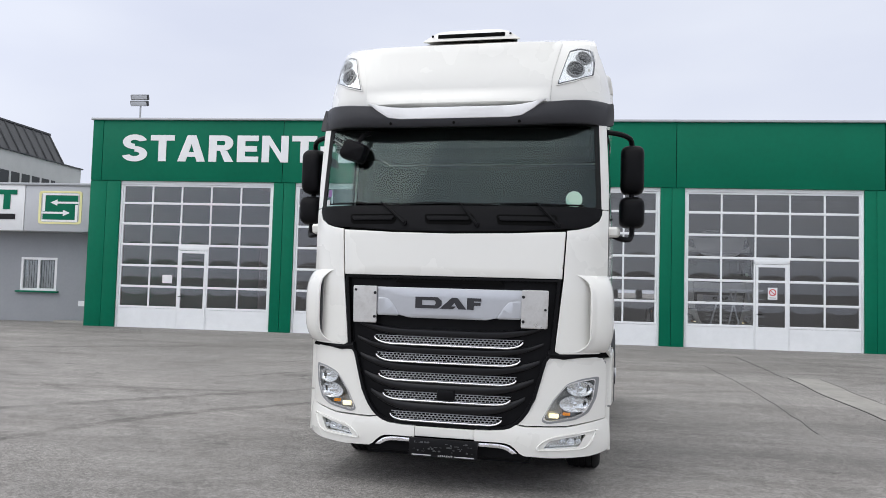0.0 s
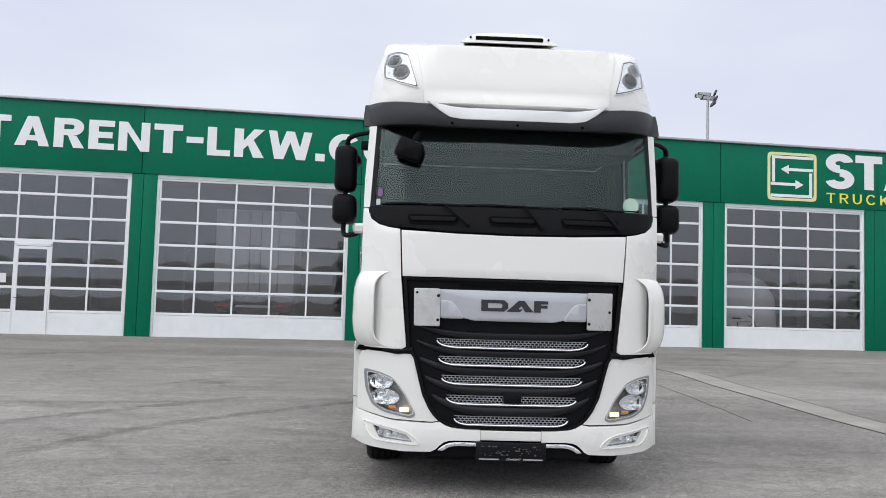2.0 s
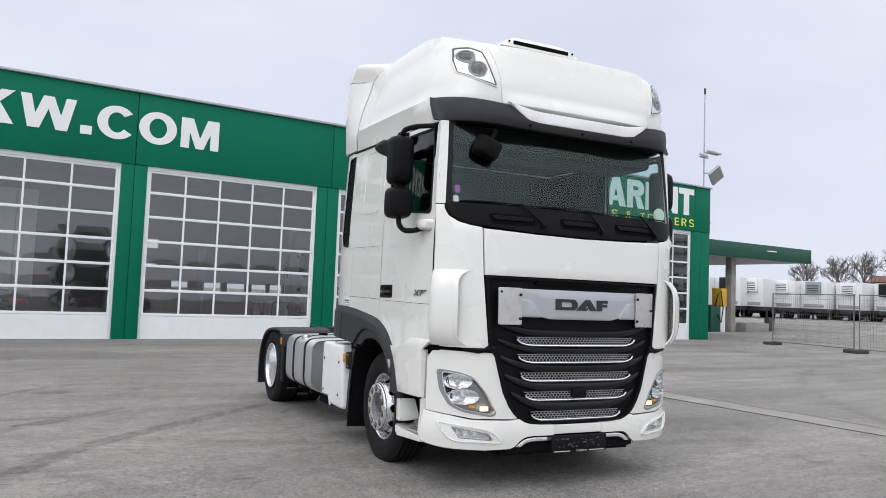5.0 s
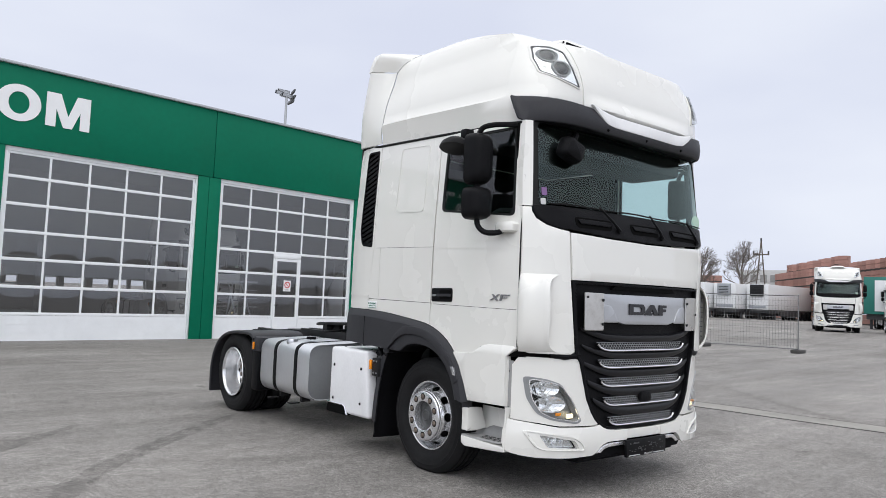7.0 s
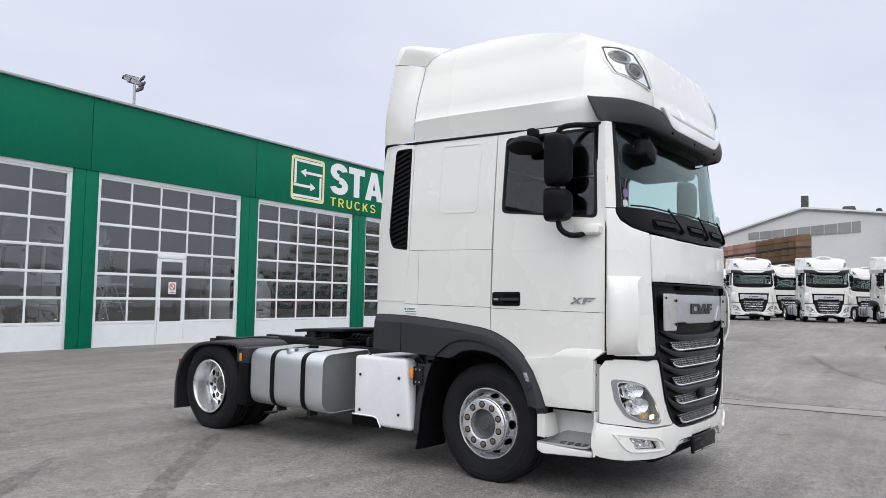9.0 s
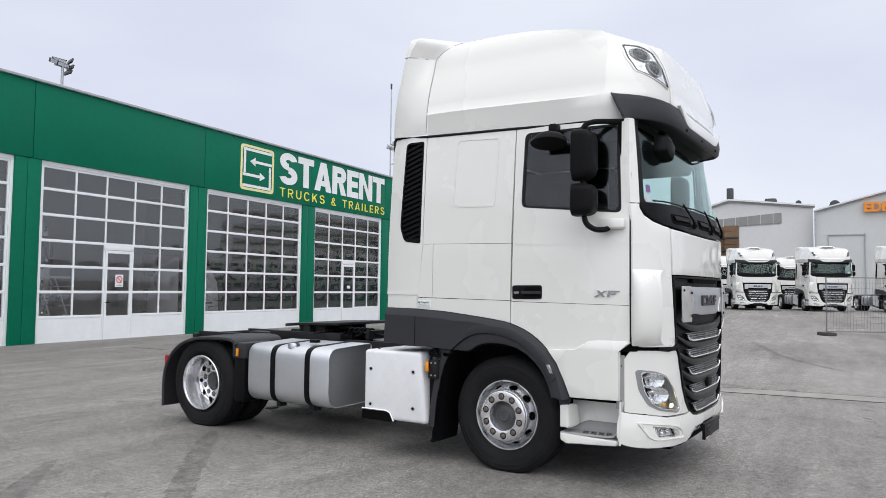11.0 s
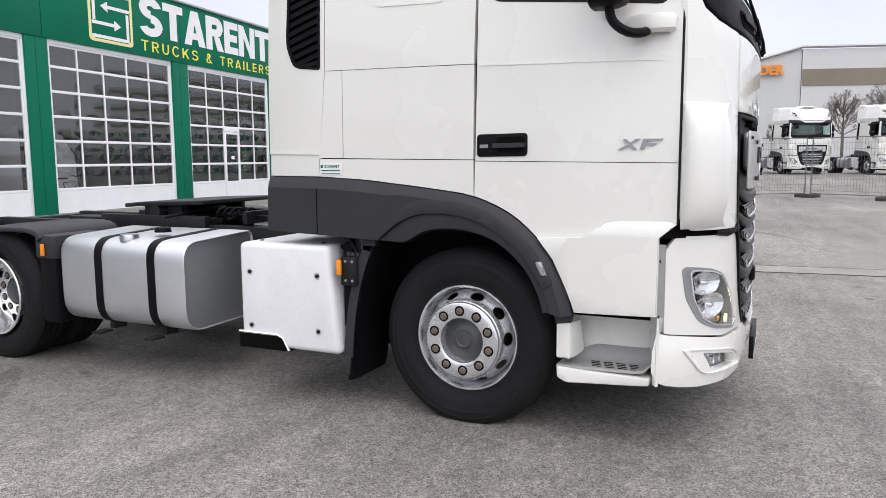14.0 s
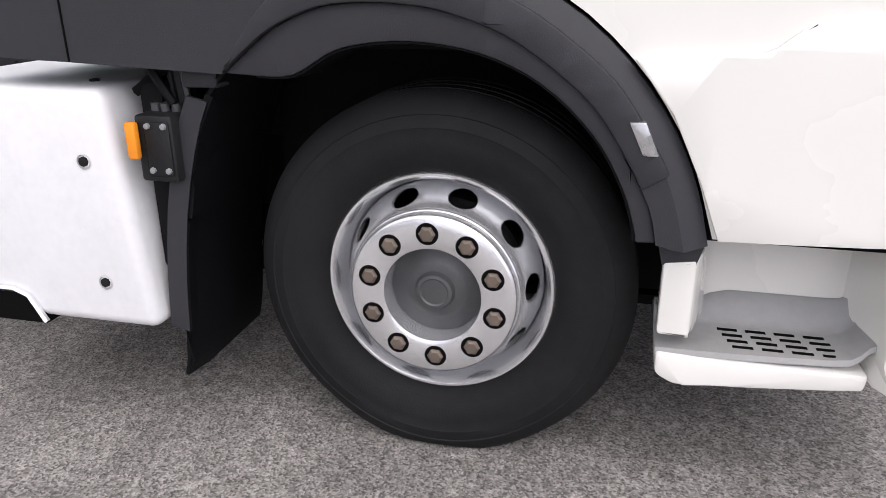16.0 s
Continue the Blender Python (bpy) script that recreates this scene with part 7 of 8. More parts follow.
        part("step_side", sheet(rounded([(-0.533, 0.655), (-0.625, 0.668), (-0.640, 0.50), (-0.615, 0.484), (-0.533, 0.486)], [0.008, 0.012, 0.03, 0.02, 0.01]), [], lambda y, z, d: (s * (1.188 - d - max(0, (-0.60 - y)) * 3.0), y, z), 0.05, ([-0.58, -0.60, -0.61], []), bevel=0.006), M_PAINT, st)
        # grey tray: a flat tread that turns up along the back and the front end
        rows = []
        for y, lift in ((-0.535, 0.0), (-0.62, 0.0), (-0.66, 0.0), (-0.70, 0.0), (-0.80, 0.0), (-0.90, 0.0), (-0.94, 0.003), (-0.958, 0.016), (-0.972, 0.034), (-0.985, 0.040)):
            e = min(1.0, max(0.0, (-0.60 - y) / 0.08))
            edge = 1.19 - 0.03 * ((y + 0.53) / 0.45) ** 2
            rows.append([(s * x, y, z + lift * (1 - 0.25 * k)) for x, z, k in ((edge - 0.002, 0.440, 0), (edge - 0.006, 0.453, 0), (edge - 0.020, 0.4525, 0), (1.10, 0.452, 0), (1.045, 0.452, 0), (1.030, 0.458, 0.3), (1.020, 0.480, 0.6), (1.010, 0.480 + 0.045 * e, 1), (0.998, 0.484 + 0.045 * e, 1), (0.98, 0.484 + 0.043 * e, 1))])
        tr = part("tread", skin(rows, 0.006), M_TREAD, st, "grey moulded tread tray", smooth=60)
        for i in range(4):
            for j in range(4):
                y, x = -0.70 - 0.062 * i - 0.008 * j, 1.06 + 0.028 * j
                # black slips on the tread stand for the shade in its slots
                part("tread_slot", solid((s * x - 0.006, s * x + 0.006, y - 0.022, y + 0.022, 0.4510, 0.4535), bevel=0.0008, seg=1), M_CAVITY, tr)
        # black block stands for the shadow between the door and the step
        part("step_gap_shade", solid((s * 1.05 - 0.10, s * 1.05 + 0.10, -1.0, -0.56, 0.70, 0.78)), M_CAVITY, st)


def front_mirror(t):
    arm = tube([(-0.72, -1.18, 2.80), (-0.75, -1.23, 2.775), (-0.80, -1.24, 2.70)], 0.02, 8)
    g = part("front_mirror", arm, M_BLACK, t, "black front look-down mirror")
    prof = rounded([(-0.112, -0.075), (0.10, -0.085), (0.112, 0.07), (-0.10, 0.085)], 0.04, 4)
    rows = []
    for d, k in ((0.05, 0.90), (0.03, 1.0), (-0.02, 0.98), (-0.06, 0.84), (-0.075, 0.5), (-0.078, 0.02)):
        rows.append([(Matrix.Translation((-0.82, -1.235, 2.645)) @ Matrix.Rotation(radians(16), 4, "Y")) @ Vector((u * k, d, v * k)) for u, v in prof])
    part("mirror_shell", skin(rows, 0, True), M_BLACK, g)
    for s in (-1,):
        disc = lathe([(0.0, 0.0), (0.0, 0.13), (0.035, 0.125), (0.07, 0.09), (0.085, 0.0)], 24, "z")
        bmesh.ops.transform(disc, matrix=pose(s * 1.345, -0.50, 2.67) @ Matrix.Rotation(radians(-20 * s), 4, "Y") @ Matrix.Diagonal((0.8, 1.15, 1, 1)), verts=disc.verts)
        k = part("kerb_mirror", disc, M_BLACK, t, "black kerb mirror above the door window")
        part("mirror_arm", solid((s * 1.20 - 0.05, s * 1.20 + 0.07, -0.52, -0.45, 2.77, 2.85), bevel=0.015), M_BLACK, k)


def tractor_unit():
    t = thing("truck", "white high-roof tractor truck with a black grille parked on the yard", "truck")
    for s in (-1, 1):
        cab_side(t, s)
        headlamp(t, s)
        side_mirror(t, s)
        wheel(t, s * 1.128, -0.016, False)
        wheel(t, s * 1.235, 3.585, True)
    cab_front(t)
    cab_roof(t)
    cab_inside(t)
    front_mirror(t)
    chassis(t)
    return t


truck = tractor_unit()
truck.matrix_basis = pose(0, 0, 0, 0, 0, -6.10)


SMALL_PARTS = {"nut_seat", "wheel_nut", "hand_hole_shade", "louvre", "tread_slot", "rail_bolt", "print_bar", "bolt", "bolt_seat", "hinge", "screw", "slot_fin", "visor_bolt", "hatch_bolt", "lock", "handle_recess", "handle_grip",
               "label_word", "cover_bolt", "peg", "lamp_rib", "duct", "flap_bracket", "label_mark", "label_bar", "holder_word", "cable", "hose", "badge_letter", "skirt_joint", "supply_line", "cross_member", "strap_bracket", "sticker"}


def far_truck(m):
    """A copy of the tractor unit without its smallest parts."""
    c = copy_thing(truck, m)
    for ob in list(c.children_recursive):
        if ob.name.split(".")[0] in SMALL_PARTS:
            bpy.data.objects.remove(ob)
    return c


# ---- roof fixtures of the hall ----
M_GALV = mat("galvanised_steel", (0.42, 0.43, 0.44), 0.45, metal=0.7, vary=0.12)
M_DARKST = mat("dark_painted_steel", (0.05, 0.052, 0.055), 0.5, vary=0.2)
M_LAMPFACE = mat("floodlight_glass", (0.55, 0.57, 0.60), 0.2, vary=0.05)


def floodlight(x, y, z, turn, parent, size=1.0):
    """A flat floodlight on a bracket."""
    m = pose(x, y, z, 0, 0, turn)
    # dark housing colour stands for its silhouette against the bright sky
    bm = solid((-0.29 * size, 0.29 * size, -0.06, 0.06, 0.0, 0.17 * size), bevel=0.02)
    fl = part("floodlight", bm, M_DARKST, parent, m=m @ pose(0, 0, 0, 18))
    part("lamp_glass", solid((-0.26 * size, 0.26 * size, -0.066, -0.058, 0.02, 0.15 * size)), M_LAMPFACE, fl)
    return fl


mast = thing("floodlight_mast", "grey pole with two floodlights on the hall roof", "floodlight", m=pose(-11.92, 15.35, 6.6))
part("pole", tube([(0, 0, -0.05), (0, 0, 0.62)], 0.03, 8), M_GALV, mast)
floodlight(-0.02, 0, 0.52, 0, mast)
floodlight(-0.02, 0, 0.72, 0, mast)

mast2 = thing("floodlight_mast", "tall lamp mast with a cluster of floodlights behind the hall", "lamp mast", m=pose(23.4, 40.0, 0))
part("pole", tube([(0, 0, 0), (0, 0, 8), (0, 0, 15.6)], [0.16, 0.12, 0.08], 10), M_GALV, mast2)
part("cross_arm", tube([(-0.55, 0, 15.3), (0.6, 0, 15.3)], 0.06, 6), M_GALV, mast2)
for dx, dz, tr in ((-0.55, 15.35, 10), (-0.28, 15.5, -8), (0.0, 15.3, 5), (0.48, 15.65, 70), (0.5, 15.25, 75), (0.35, 14.9, 80)):
    floodlight(dx, 0, dz, tr, mast2, 1.55)

ant = thing("antenna_mast", "thin aerial mast with cameras and a floodlight on the hall corner", "antenna", m=pose(22.50, 15.28, 0))
part("pole", tube([(0, 0, 5.0), (0, 0, 8.4), (0, 0, 11.05)], [0.035, 0.03, 0.02], 8), M_GALV, ant)
part("aerial_tip", tube([(0, 0, 10.85), (0, 0, 11.1)], 0.045, 8), M_DARKST, ant)
for x0, x1, z in ((-0.30, 0.25, 8.02), (0.05, 0.95, 8.25)):
    part("camera_bar", solid((x0, x1, -0.05, 0.05, z - 0.03, z + 0.03), bevel=0.01), M_GALV, ant)
for dx, z in ((0.35, 8.32), (0.75, 8.30), (-0.15, 8.1)):
    bm = lathe([(-0.20, 0.0), (-0.20, 0.06), (0.16, 0.07), (0.20, 0.05), (0.20, 0.0)], 12)
    part("camera", bm, M_LAMPFACE, ant, m=pose(dx, -0.1, z, 0, 12, -25))
fl = part("floodlight", solid((-0.36, 0.36, -0.06, 0.06, -0.32, 0.32), bevel=0.02), M_GALV, ant, m=pose(0.62, -0.15, 7.28, 35, 35, 20))
part("lamp_bracket", tube([(0, 0, 7.3), (0.2, -0.03, 7.35), (0.45, -0.1, 7.3)], 0.03, 6), M_GALV, ant)
part("wall_camera", lathe([(-0.2, 0.0), (-0.2, 0.06), (0.15, 0.07), (0.2, 0.0)], 12), M_LAMPFACE, ant, m=pose(0.45, 0.1, 5.15, 0, -20, 10))

# notices on the doors
M_NOTICE = mat("white_notice", (0.82, 0.82, 0.82), 0.6, vary=0.03)
M_REDSIGN = mat("red_sign_ring", (0.62, 0.03, 0.03), 0.5, vary=0.05)
n1 = thing("notice", "white paper notice taped to a door pane", "notice", bm=solid((-10.78, -10.46, DY - 0.004, DY + 0.0, 1.46, 1.72)), material=M_NOTICE)
n2 = thing("prohibition_sign", "small white sign with a red ring on the walk-through door", "sign", m=pose(7.53, DY - 0.016, 1.66))
part("board", solid((-0.13, 0.13, -0.004, 0.004, -0.17, 0.17)), M_NOTICE, n2)
part("ring", lathe([(-0.008, 0.075), (-0.008, 0.100), (-0.004, 0.100), (-0.004, 0.075)], 24, "y"), M_REDSIGN, n2, m=pose(0, 0, 0.03))
part("slash", solid((-0.085, 0.085, -0.0085, -0.004, -0.011, 0.011)), M_REDSIGN, n2, m=pose(0, 0, 0.03, 0, 45, 0))
part("print_bar", solid((-0.09, 0.09, -0.007, -0.004, -0.13, -0.115)), M_GASK, n2)
n3 = thing("notice", "small white paper notice on the walk-through door", "notice", bm=solid((18.83, 19.02, DY - 0.018, DY - 0.0135, 1.50, 1.62)), material=M_NOTICE)

# ---- inside the hall, seen dimly through the panes ----
M_REDP = mat("red_lamp_plastic", (0.5, 0.03, 0.03), 0.4, vary=0.1)
M_BAND_IN = mat("white_trailer_door", (0.70, 0.70, 0.70), 0.4, vary=0.05)
tr_in = thing("parked_trailer", "dark trailer rear with red lamps standing inside the hall", "trailer", m=pose(-4.1, 18.0, 0.060))
part("body", solid((-1.25, 1.25, 0.0, 5.0, 0.9, 1.15), bevel=0.02), M_DARKST, tr_in)
part("bumper", solid((-1.2, 1.2, -0.1, 0.0, 0.68, 0.80), bevel=0.01), M_DARKST, tr_in)
part("box", solid((-1.27, 1.27, 0.0, 5.0, 1.16, 4.0), bevel=0.02), M_NOTICE, tr_in)
for s in (-1, 1):
    part("rear_door", solid((min(0.01 * s, 1.22 * s), max(0.01 * s, 1.22 * s), -0.03, -0.003, 1.2, 3.95), bevel=0.01), M_BAND_IN, tr_in)
    for x in (0.18, 0.75):
        part("lock_rod", tube([(s * x, -0.05, 1.1), (s * x, -0.05, 3.95)], 0.017, 6), M_GALV, tr_in)
part("name_board", solid((-0.55, 0.55, -0.05, -0.02, 0.70, 0.88)), M_NOTICE, tr_in)
for s in (-1, 1):
    part("tail_lamp", solid((s * 0.95 - 0.22, s * 0.95 + 0.22, -0.13, -0.10, 0.80, 0.92), bevel=0.01), M_REDP, tr_in)
    for y in (0.9, 2.2):
        part("tyre", lathe([(-0.16, 0.25), (-0.17, 0.45), (-0.13, 0.49), (0.13, 0.49), (0.17, 0.45), (0.16, 0.25)], 28), M_RUBBER, tr_in, m=pose(s * 1.0, y, 0.49))
rig = thing("platform_ladder", "aluminium platform ladder standing inside the hall", "ladder", m=pose(7.2, 18.2, 0.060))
for s in (-1, 1):
    part("side_rail", tube([(s * 0.3 + 0.6, -0.5, 0), (s * 0.25 + 0.2, -0.2, 1.7)], 0.03, 6), M_ALU, rig)
    part("side_rail", tube([(s * 0.3 - 0.6, -0.5, 0), (s * 0.25 - 0.1, -0.2, 1.7)], 0.03, 6), M_ALU, rig)
part("platform", solid((-1.6, 0.9, -0.5, 0.1, 1.66, 1.72)), M_ALU, rig)
for k in range(5):
    part("tread", solid((0.28 + 0.07 * (4 - k), 0.95, -0.6 + 0.05 * k, -0.3 + 0.05 * k, 0.28 + 0.28 * k, 0.31 + 0.28 * k)), M_ALU, rig)
bike = thing("bicycle", "dark bicycle leaning behind the glazed door", "bicycle", m=pose(11.7, 15.6, 0.060))
for dx in (-0.52, 0.52):
    part("wheel", tube([(dx + 0.33 * math.cos(a), 0, 0.34 + 0.33 * math.sin(a)) for a in [2 * math.pi * k / 24 for k in range(24)]], 0.02, 6, closed=True), M_RUBBER, bike)
part("frame", tube([(-0.52, 0, 0.34), (-0.1, 0, 0.34), (0.4, 0, 0.85), (-0.2, 0, 0.80), (-0.1, 0, 0.34)], 0.018, 6), M_DARKST, bike)
part("fork", tube([(0.52, 0, 0.34), (0.38, 0, 0.92), (0.30, 0.2, 1.02)], 0.016, 6), M_DARKST, bike)
part("saddle", solid((-0.35, -0.08, -0.06, 0.06, 0.90, 0.95), bevel=0.02), M_RUBBER, bike)
van = thing("white_machine", "large pale rounded machine standing inside the hall", "machine", m=pose(13.3, 18.6, 0.060))
rows = [[(1.3 * k * math.cos(a), 1.2 * k * math.sin(a), z) for a in [2 * math.pi * i / 24 for i in range(24)]] for z, k in ((0, 0.9), (0.4, 1), (1.6, 0.95), (2.2, 0.7), (2.5, 0.3), (2.55, 0.02))]
part("body", skin(rows, 0, True), M_NOTICE, van)
for x in (-9.5, 1.9, 18.8):
    tk = thing("storage_rack", "grey storage rack with boxes at the back of the hall", "rack", m=pose(x, 25.5, 0.060))
    for px in (-1.8, 1.8):
        part("upright", solid((px - 0.05, px + 0.05, -0.4, 0.4, 0, 3.0)), M_GALV, tk)
    for z in (0.3, 1.3, 2.3):
        part("shelf", solid((-1.8, 1.8, -0.4, 0.4, z, z + 0.06)), M_GALV, tk)
        part("box", solid((-1.5 + 0.2 * z, 0.2 + 0.3 * z, -0.3, 0.3, z + 0.06, z + 0.6), bevel=0.02), M_CONCRETE, tk)

# ---- grey office wing beside the hall ----
M_GREYR = mat("grey_render", (0.30, 0.31, 0.325), 0.85, vary=0.06, scale=1.0, bump=0.2, bump_scale=120)
M_BAND = mat("pale_grey_panel", (0.50, 0.51, 0.53), 0.5, vary=0.04, scale=0.7)
M_WFRAME = mat("white_window_frame", (0.80, 0.80, 0.80), 0.4, vary=0.03)
M_WPANE = glass("office_pane", (0.85, 0.87, 0.88), 0.85, f0=0.04)
M_BLIND = mat("white_blind", (0.78, 0.78, 0.78), 0.7, vary=0.06)
wing = thing("office_wing", "low grey rendered office wing with a pale fascia band", "building", kind="structure")
WX = [(-16.48, -15.18), (-18.9, -17.4)]
part("wall", solid((-45, -16.48, 16.4, 16.7, 0, 3.1), (-16.48, -15.18, 16.4, 16.7, 0, 1.08), (-16.48, -15.18, 16.4, 16.7, 2.2, 3.1), (-15.18, -13.29, 16.4, 16.7, 0, 3.1)), M_GREYR, wing)
part("fascia_band", solid((-15.97, -13.30, 15.72, 16.0, 3.05, 4.56), bevel=0.01), M_BAND, wing)
part("fascia_band", solid((-45, -15.985, 15.70, 16.0, 3.05, 4.60), bevel=0.01), M_SIGNW, wing)
part("band_edge", solid((-45, -13.30, 15.66, 16.05, 4.56, 4.64), bevel=0.01), M_COPING, wing)
part("soffit", solid((-45, -13.30, 16.0, 16.45, 3.05, 3.12)), M_BAND, wing)
part("flat_roof", solid((-45, -13.30, 16.0, 26, 4.4, 4.55)), M_ROOF, wing)
win = part("window", solid((-16.48, -16.40, 16.40, 16.50, 1.08, 2.2), (-15.26, -15.18, 16.40, 16.50, 1.08, 2.2), (-16.40, -15.26, 16.40, 16.50, 2.12, 2.2), (-16.40, -15.26, 16.40, 16.50, 1.08, 1.16), (-15.87, -15.79, 16.40, 16.50, 1.16, 2.12)), M_WFRAME, wing, "white framed window with blinds")
for a, c in ((-16.40, -15.87), (-15.79, -15.26)):
    pane = part("pane", solid((a, c, 16.45, 16.456, 1.16, 2.12)), M_WPANE, win)
    pane.visible_shadow = False
for k in range(13):
    x = -16.39 + 0.088 * k
    part("blind_slat", solid((x, x + 0.07, 16.475, 16.48, 1.16, 2.12)), M_BLIND, win)
part("window_back", solid((-16.6, -15.1, 16.9, 16.95, 0.9, 2.4)), M_DASH, wing)
part("sill", solid((-16.58, -15.08, 16.28, 16.42, 1.02, 1.075), bevel=0.006), M_GREEN, wing)
part("wall_notice", solid((-14.35, -13.75, 16.385, 16.4, 0.60, 0.78)), M_NOTICE, wing)
part("ramp_stone", solid((-14.9, -13.6, 15.9, 16.3, 0.0, 0.13), bevel=0.03), M_CONCRETE, wing)
mark = thing("arrow_sign", "green arrow mark in a yellow frame on the office wing", "sign", m=pose(0, 15.715, 0))
part("field", solid((-15.33, -14.12, -0.004, 0.0, 3.40, 4.28)), M_GREEN, mark)
arrow_mark(mark, -15.48, -13.97, 3.29, 4.38, M_CREAM, M_GREEN, M_SIGNW)
frag = thing("letter_panel", "green word bar and dark print bar on white", "sign", m=pose(0, 15.69, 0))
part("word_bar", solid((-17.6, -16.25, -0.01, 0.0, 4.24, 4.40), (-16.72, -16.48, -0.01, 0.0, 3.75, 4.24)), M_GREEN, frag)
part("print_bar", solid((-17.4, -16.28, -0.008, 0.0, 3.42, 3.60)), M_DASH, frag)
M_DROOF = mat("dark_seam_roof", (0.045, 0.046, 0.05), 0.5, vary=0.15)
M_WWALL = mat("pale_wall", (0.55, 0.55, 0.54), 0.7, vary=0.06)
hse = thing("rear_house", "white upper storey with a steep dark standing-seam roof", "house", kind="structure")
part("wall", solid((-45, -19.2, 16.9, 23.7, 4.551, 6.33)), M_WWALL, hse)
part("window_band", solid((-19.2, -19.17, 17.0, 21.9, 4.75, 5.56)), M_DROOF, hse)
for k in range(8):
    y = 17.3 + 0.6 * k
    part("window_post", solid((-19.17, -19.15, y, y + 0.10, 4.75, 5.56)), M_WWALL, hse)
part("wall_coping", solid((-45, -19.12, 16.85, 23.76, 6.33, 6.37)), M_DROOF, hse)
rf = part("roof", sheet([(-19.22, 6.37), (-19.95, 7.64), (-45, 7.7), (-45, 6.37)], [], lambda x, z, d: (x, 16.9 + d, z), 5.6), M_DROOF, hse, smooth=0)
for k in range(11):
    y = 16.95 + 0.55 * k
    part("roof_seam", tube([(-19.2, y, 6.38), (-19.95, y, 7.66)], 0.03, 4), M_DROOF, rf)
part("roof_ridge", solid((-20.1, -19.9, 16.9, 22.52, 7.62, 7.69)), M_DROOF, rf)

# ---- filling station canopy behind the hall's end ----
can = thing("canopy", "dark green flat canopy on concrete posts over fuel pumps", "canopy", kind="structure")
M_DKGREEN = mat("dark_green_fascia", (0.006, 0.075, 0.045), 0.45, vary=0.1)
part("fascia", solid((22.75, 35.3, 18.0, 18.2, 4.06, 4.84), bevel=0.02), M_DKGREEN, can)
part("slab", solid((22.75, 35.3, 18.2, 27, 4.10, 4.75)), M_BAND, can)
for x, y in ((29.4, 18.9), (34.4, 25.5), (29.4, 25.5)):
    part("post", solid((x - 0.19, x + 0.19, y - 0.19, y + 0.19, 0, 4.1), bevel=0.02), M_CONCRETE, can)
part("island", solid((25.2, 34.0, 18.3, 20.2, 0, 0.19), bevel=0.03), M_CONCRETE, can)
part("fascia_lamp", solid((31.2, 32.0, 17.96, 18.0, 4.50, 4.56), bevel=0.01), M_NOTICE, can)
M_YELP = mat("yellow_pump", (0.75, 0.42, 0.03), 0.45, vary=0.06)
bin_ = thing("fuel_pump", "green and yellow fuel pump on the island", "fuel pump", m=pose(28.0, 19.0, 0.19))
part("cabinet", solid((-0.42, 0.35, -0.3, 0.3, 0, 1.35), bevel=0.03), M_DKGREEN, bin_)
part("head", solid((0.42, 0.85, -0.3, 0.3, 1.3, 2.25), bevel=0.03), M_YELP, bin_)
part("column", solid((0.45, 0.82, -0.25, 0.25, 0, 1.3), bevel=0.02), M_NOTICE, bin_)
part("hose", tube([(-0.1, -0.3, 1.3), (-0.15, -0.5, 1.9), (0.1, -0.5, 2.1), (0.35, -0.45, 1.2), (0.2, -0.45, 0.5), (-0.05, -0.4, 0.9)], 0.03, 6), M_RUBBER, bin_)
tub = thing("planter_box", "low grey concrete trough on the pump island", "trough", m=pose(31.2, 18.8, 0.19))
part("trough", solid((-1.0, 1.0, -0.3, 0.3, 0, 0.5), bevel=0.03), M_CONCRETE, tub)
bn = thing("waste_bin", "grey waste bin on the pump island", "bin", bm=lathe([(0.0, 0.0), (0.0, 0.22), (0.75, 0.27), (0.8, 0.25), (0.8, 0.0)], 14, "z"), material=M_DARKST, m=pose(32.6, 18.75, 0.19))

# ---- builder's fences ----
M_FENCE = mat("weathered_fence_steel", (0.17, 0.172, 0.175), 0.55, metal=0.2, vary=0.15)
M_FOOT = mat("dark_fence_foot", (0.06, 0.058, 0.055), 0.9, vary=0.2)


def fence(x0, y0, x1, y1):
    d = Vector((x1 - x0, y1 - y0))
    L = d.length
    f = thing("fence_panel", "grey steel mesh site fence panel on dark rubber feet", "fence", m=pose(x0, y0, ground_z(x0, y0), 0, 0, math.degrees(math.atan2(d.y, d.x))), group="site fence panels")
    for x in (0.05, L - 0.05):
        part("post", tube([(x, 0, 0.02), (x, 0, 2.06)], 0.022, 8), M_FENCE, f)
        part("foot", solid((x - 0.17, x + 0.17, -0.33, 0.33, 0, 0.12), bevel=0.02), M_FOOT, f)
    for z in (0.14, 2.03):
        part("rail", tube([(0.05, 0, z), (L - 0.05, 0, z)], 0.020, 6), M_FENCE, f)
    bm = bmesh.new()
    n = int((L - 0.2) / 0.10)
    for i in range(n + 1):
        x = 0.1 + (L - 0.2) * i / n
        tube([(x, 0, 0.14), (x, 0, 1.97)], 0.004, 4, False, bm)
    for j in range(9):
        z = 0.25 + 0.2 * j
        tube([(0.05, 0, z), (L - 0.05, 0, z)], 0.004, 4, False, bm)
    tagged(part("wire_mesh", bm, M_FENCE, f, smooth=0), kind="stuff")
    return f


for a in ((22.9, 12.2, 22.0, 8.4), (21.9, 8.25, 22.1, 4.78), (22.2, -2.6, 23.5, -4.9), (23.5, -5.0, 21.7, -7.0), (21.7, -7.1, 21.2, -10.6)):
    fence(*a)

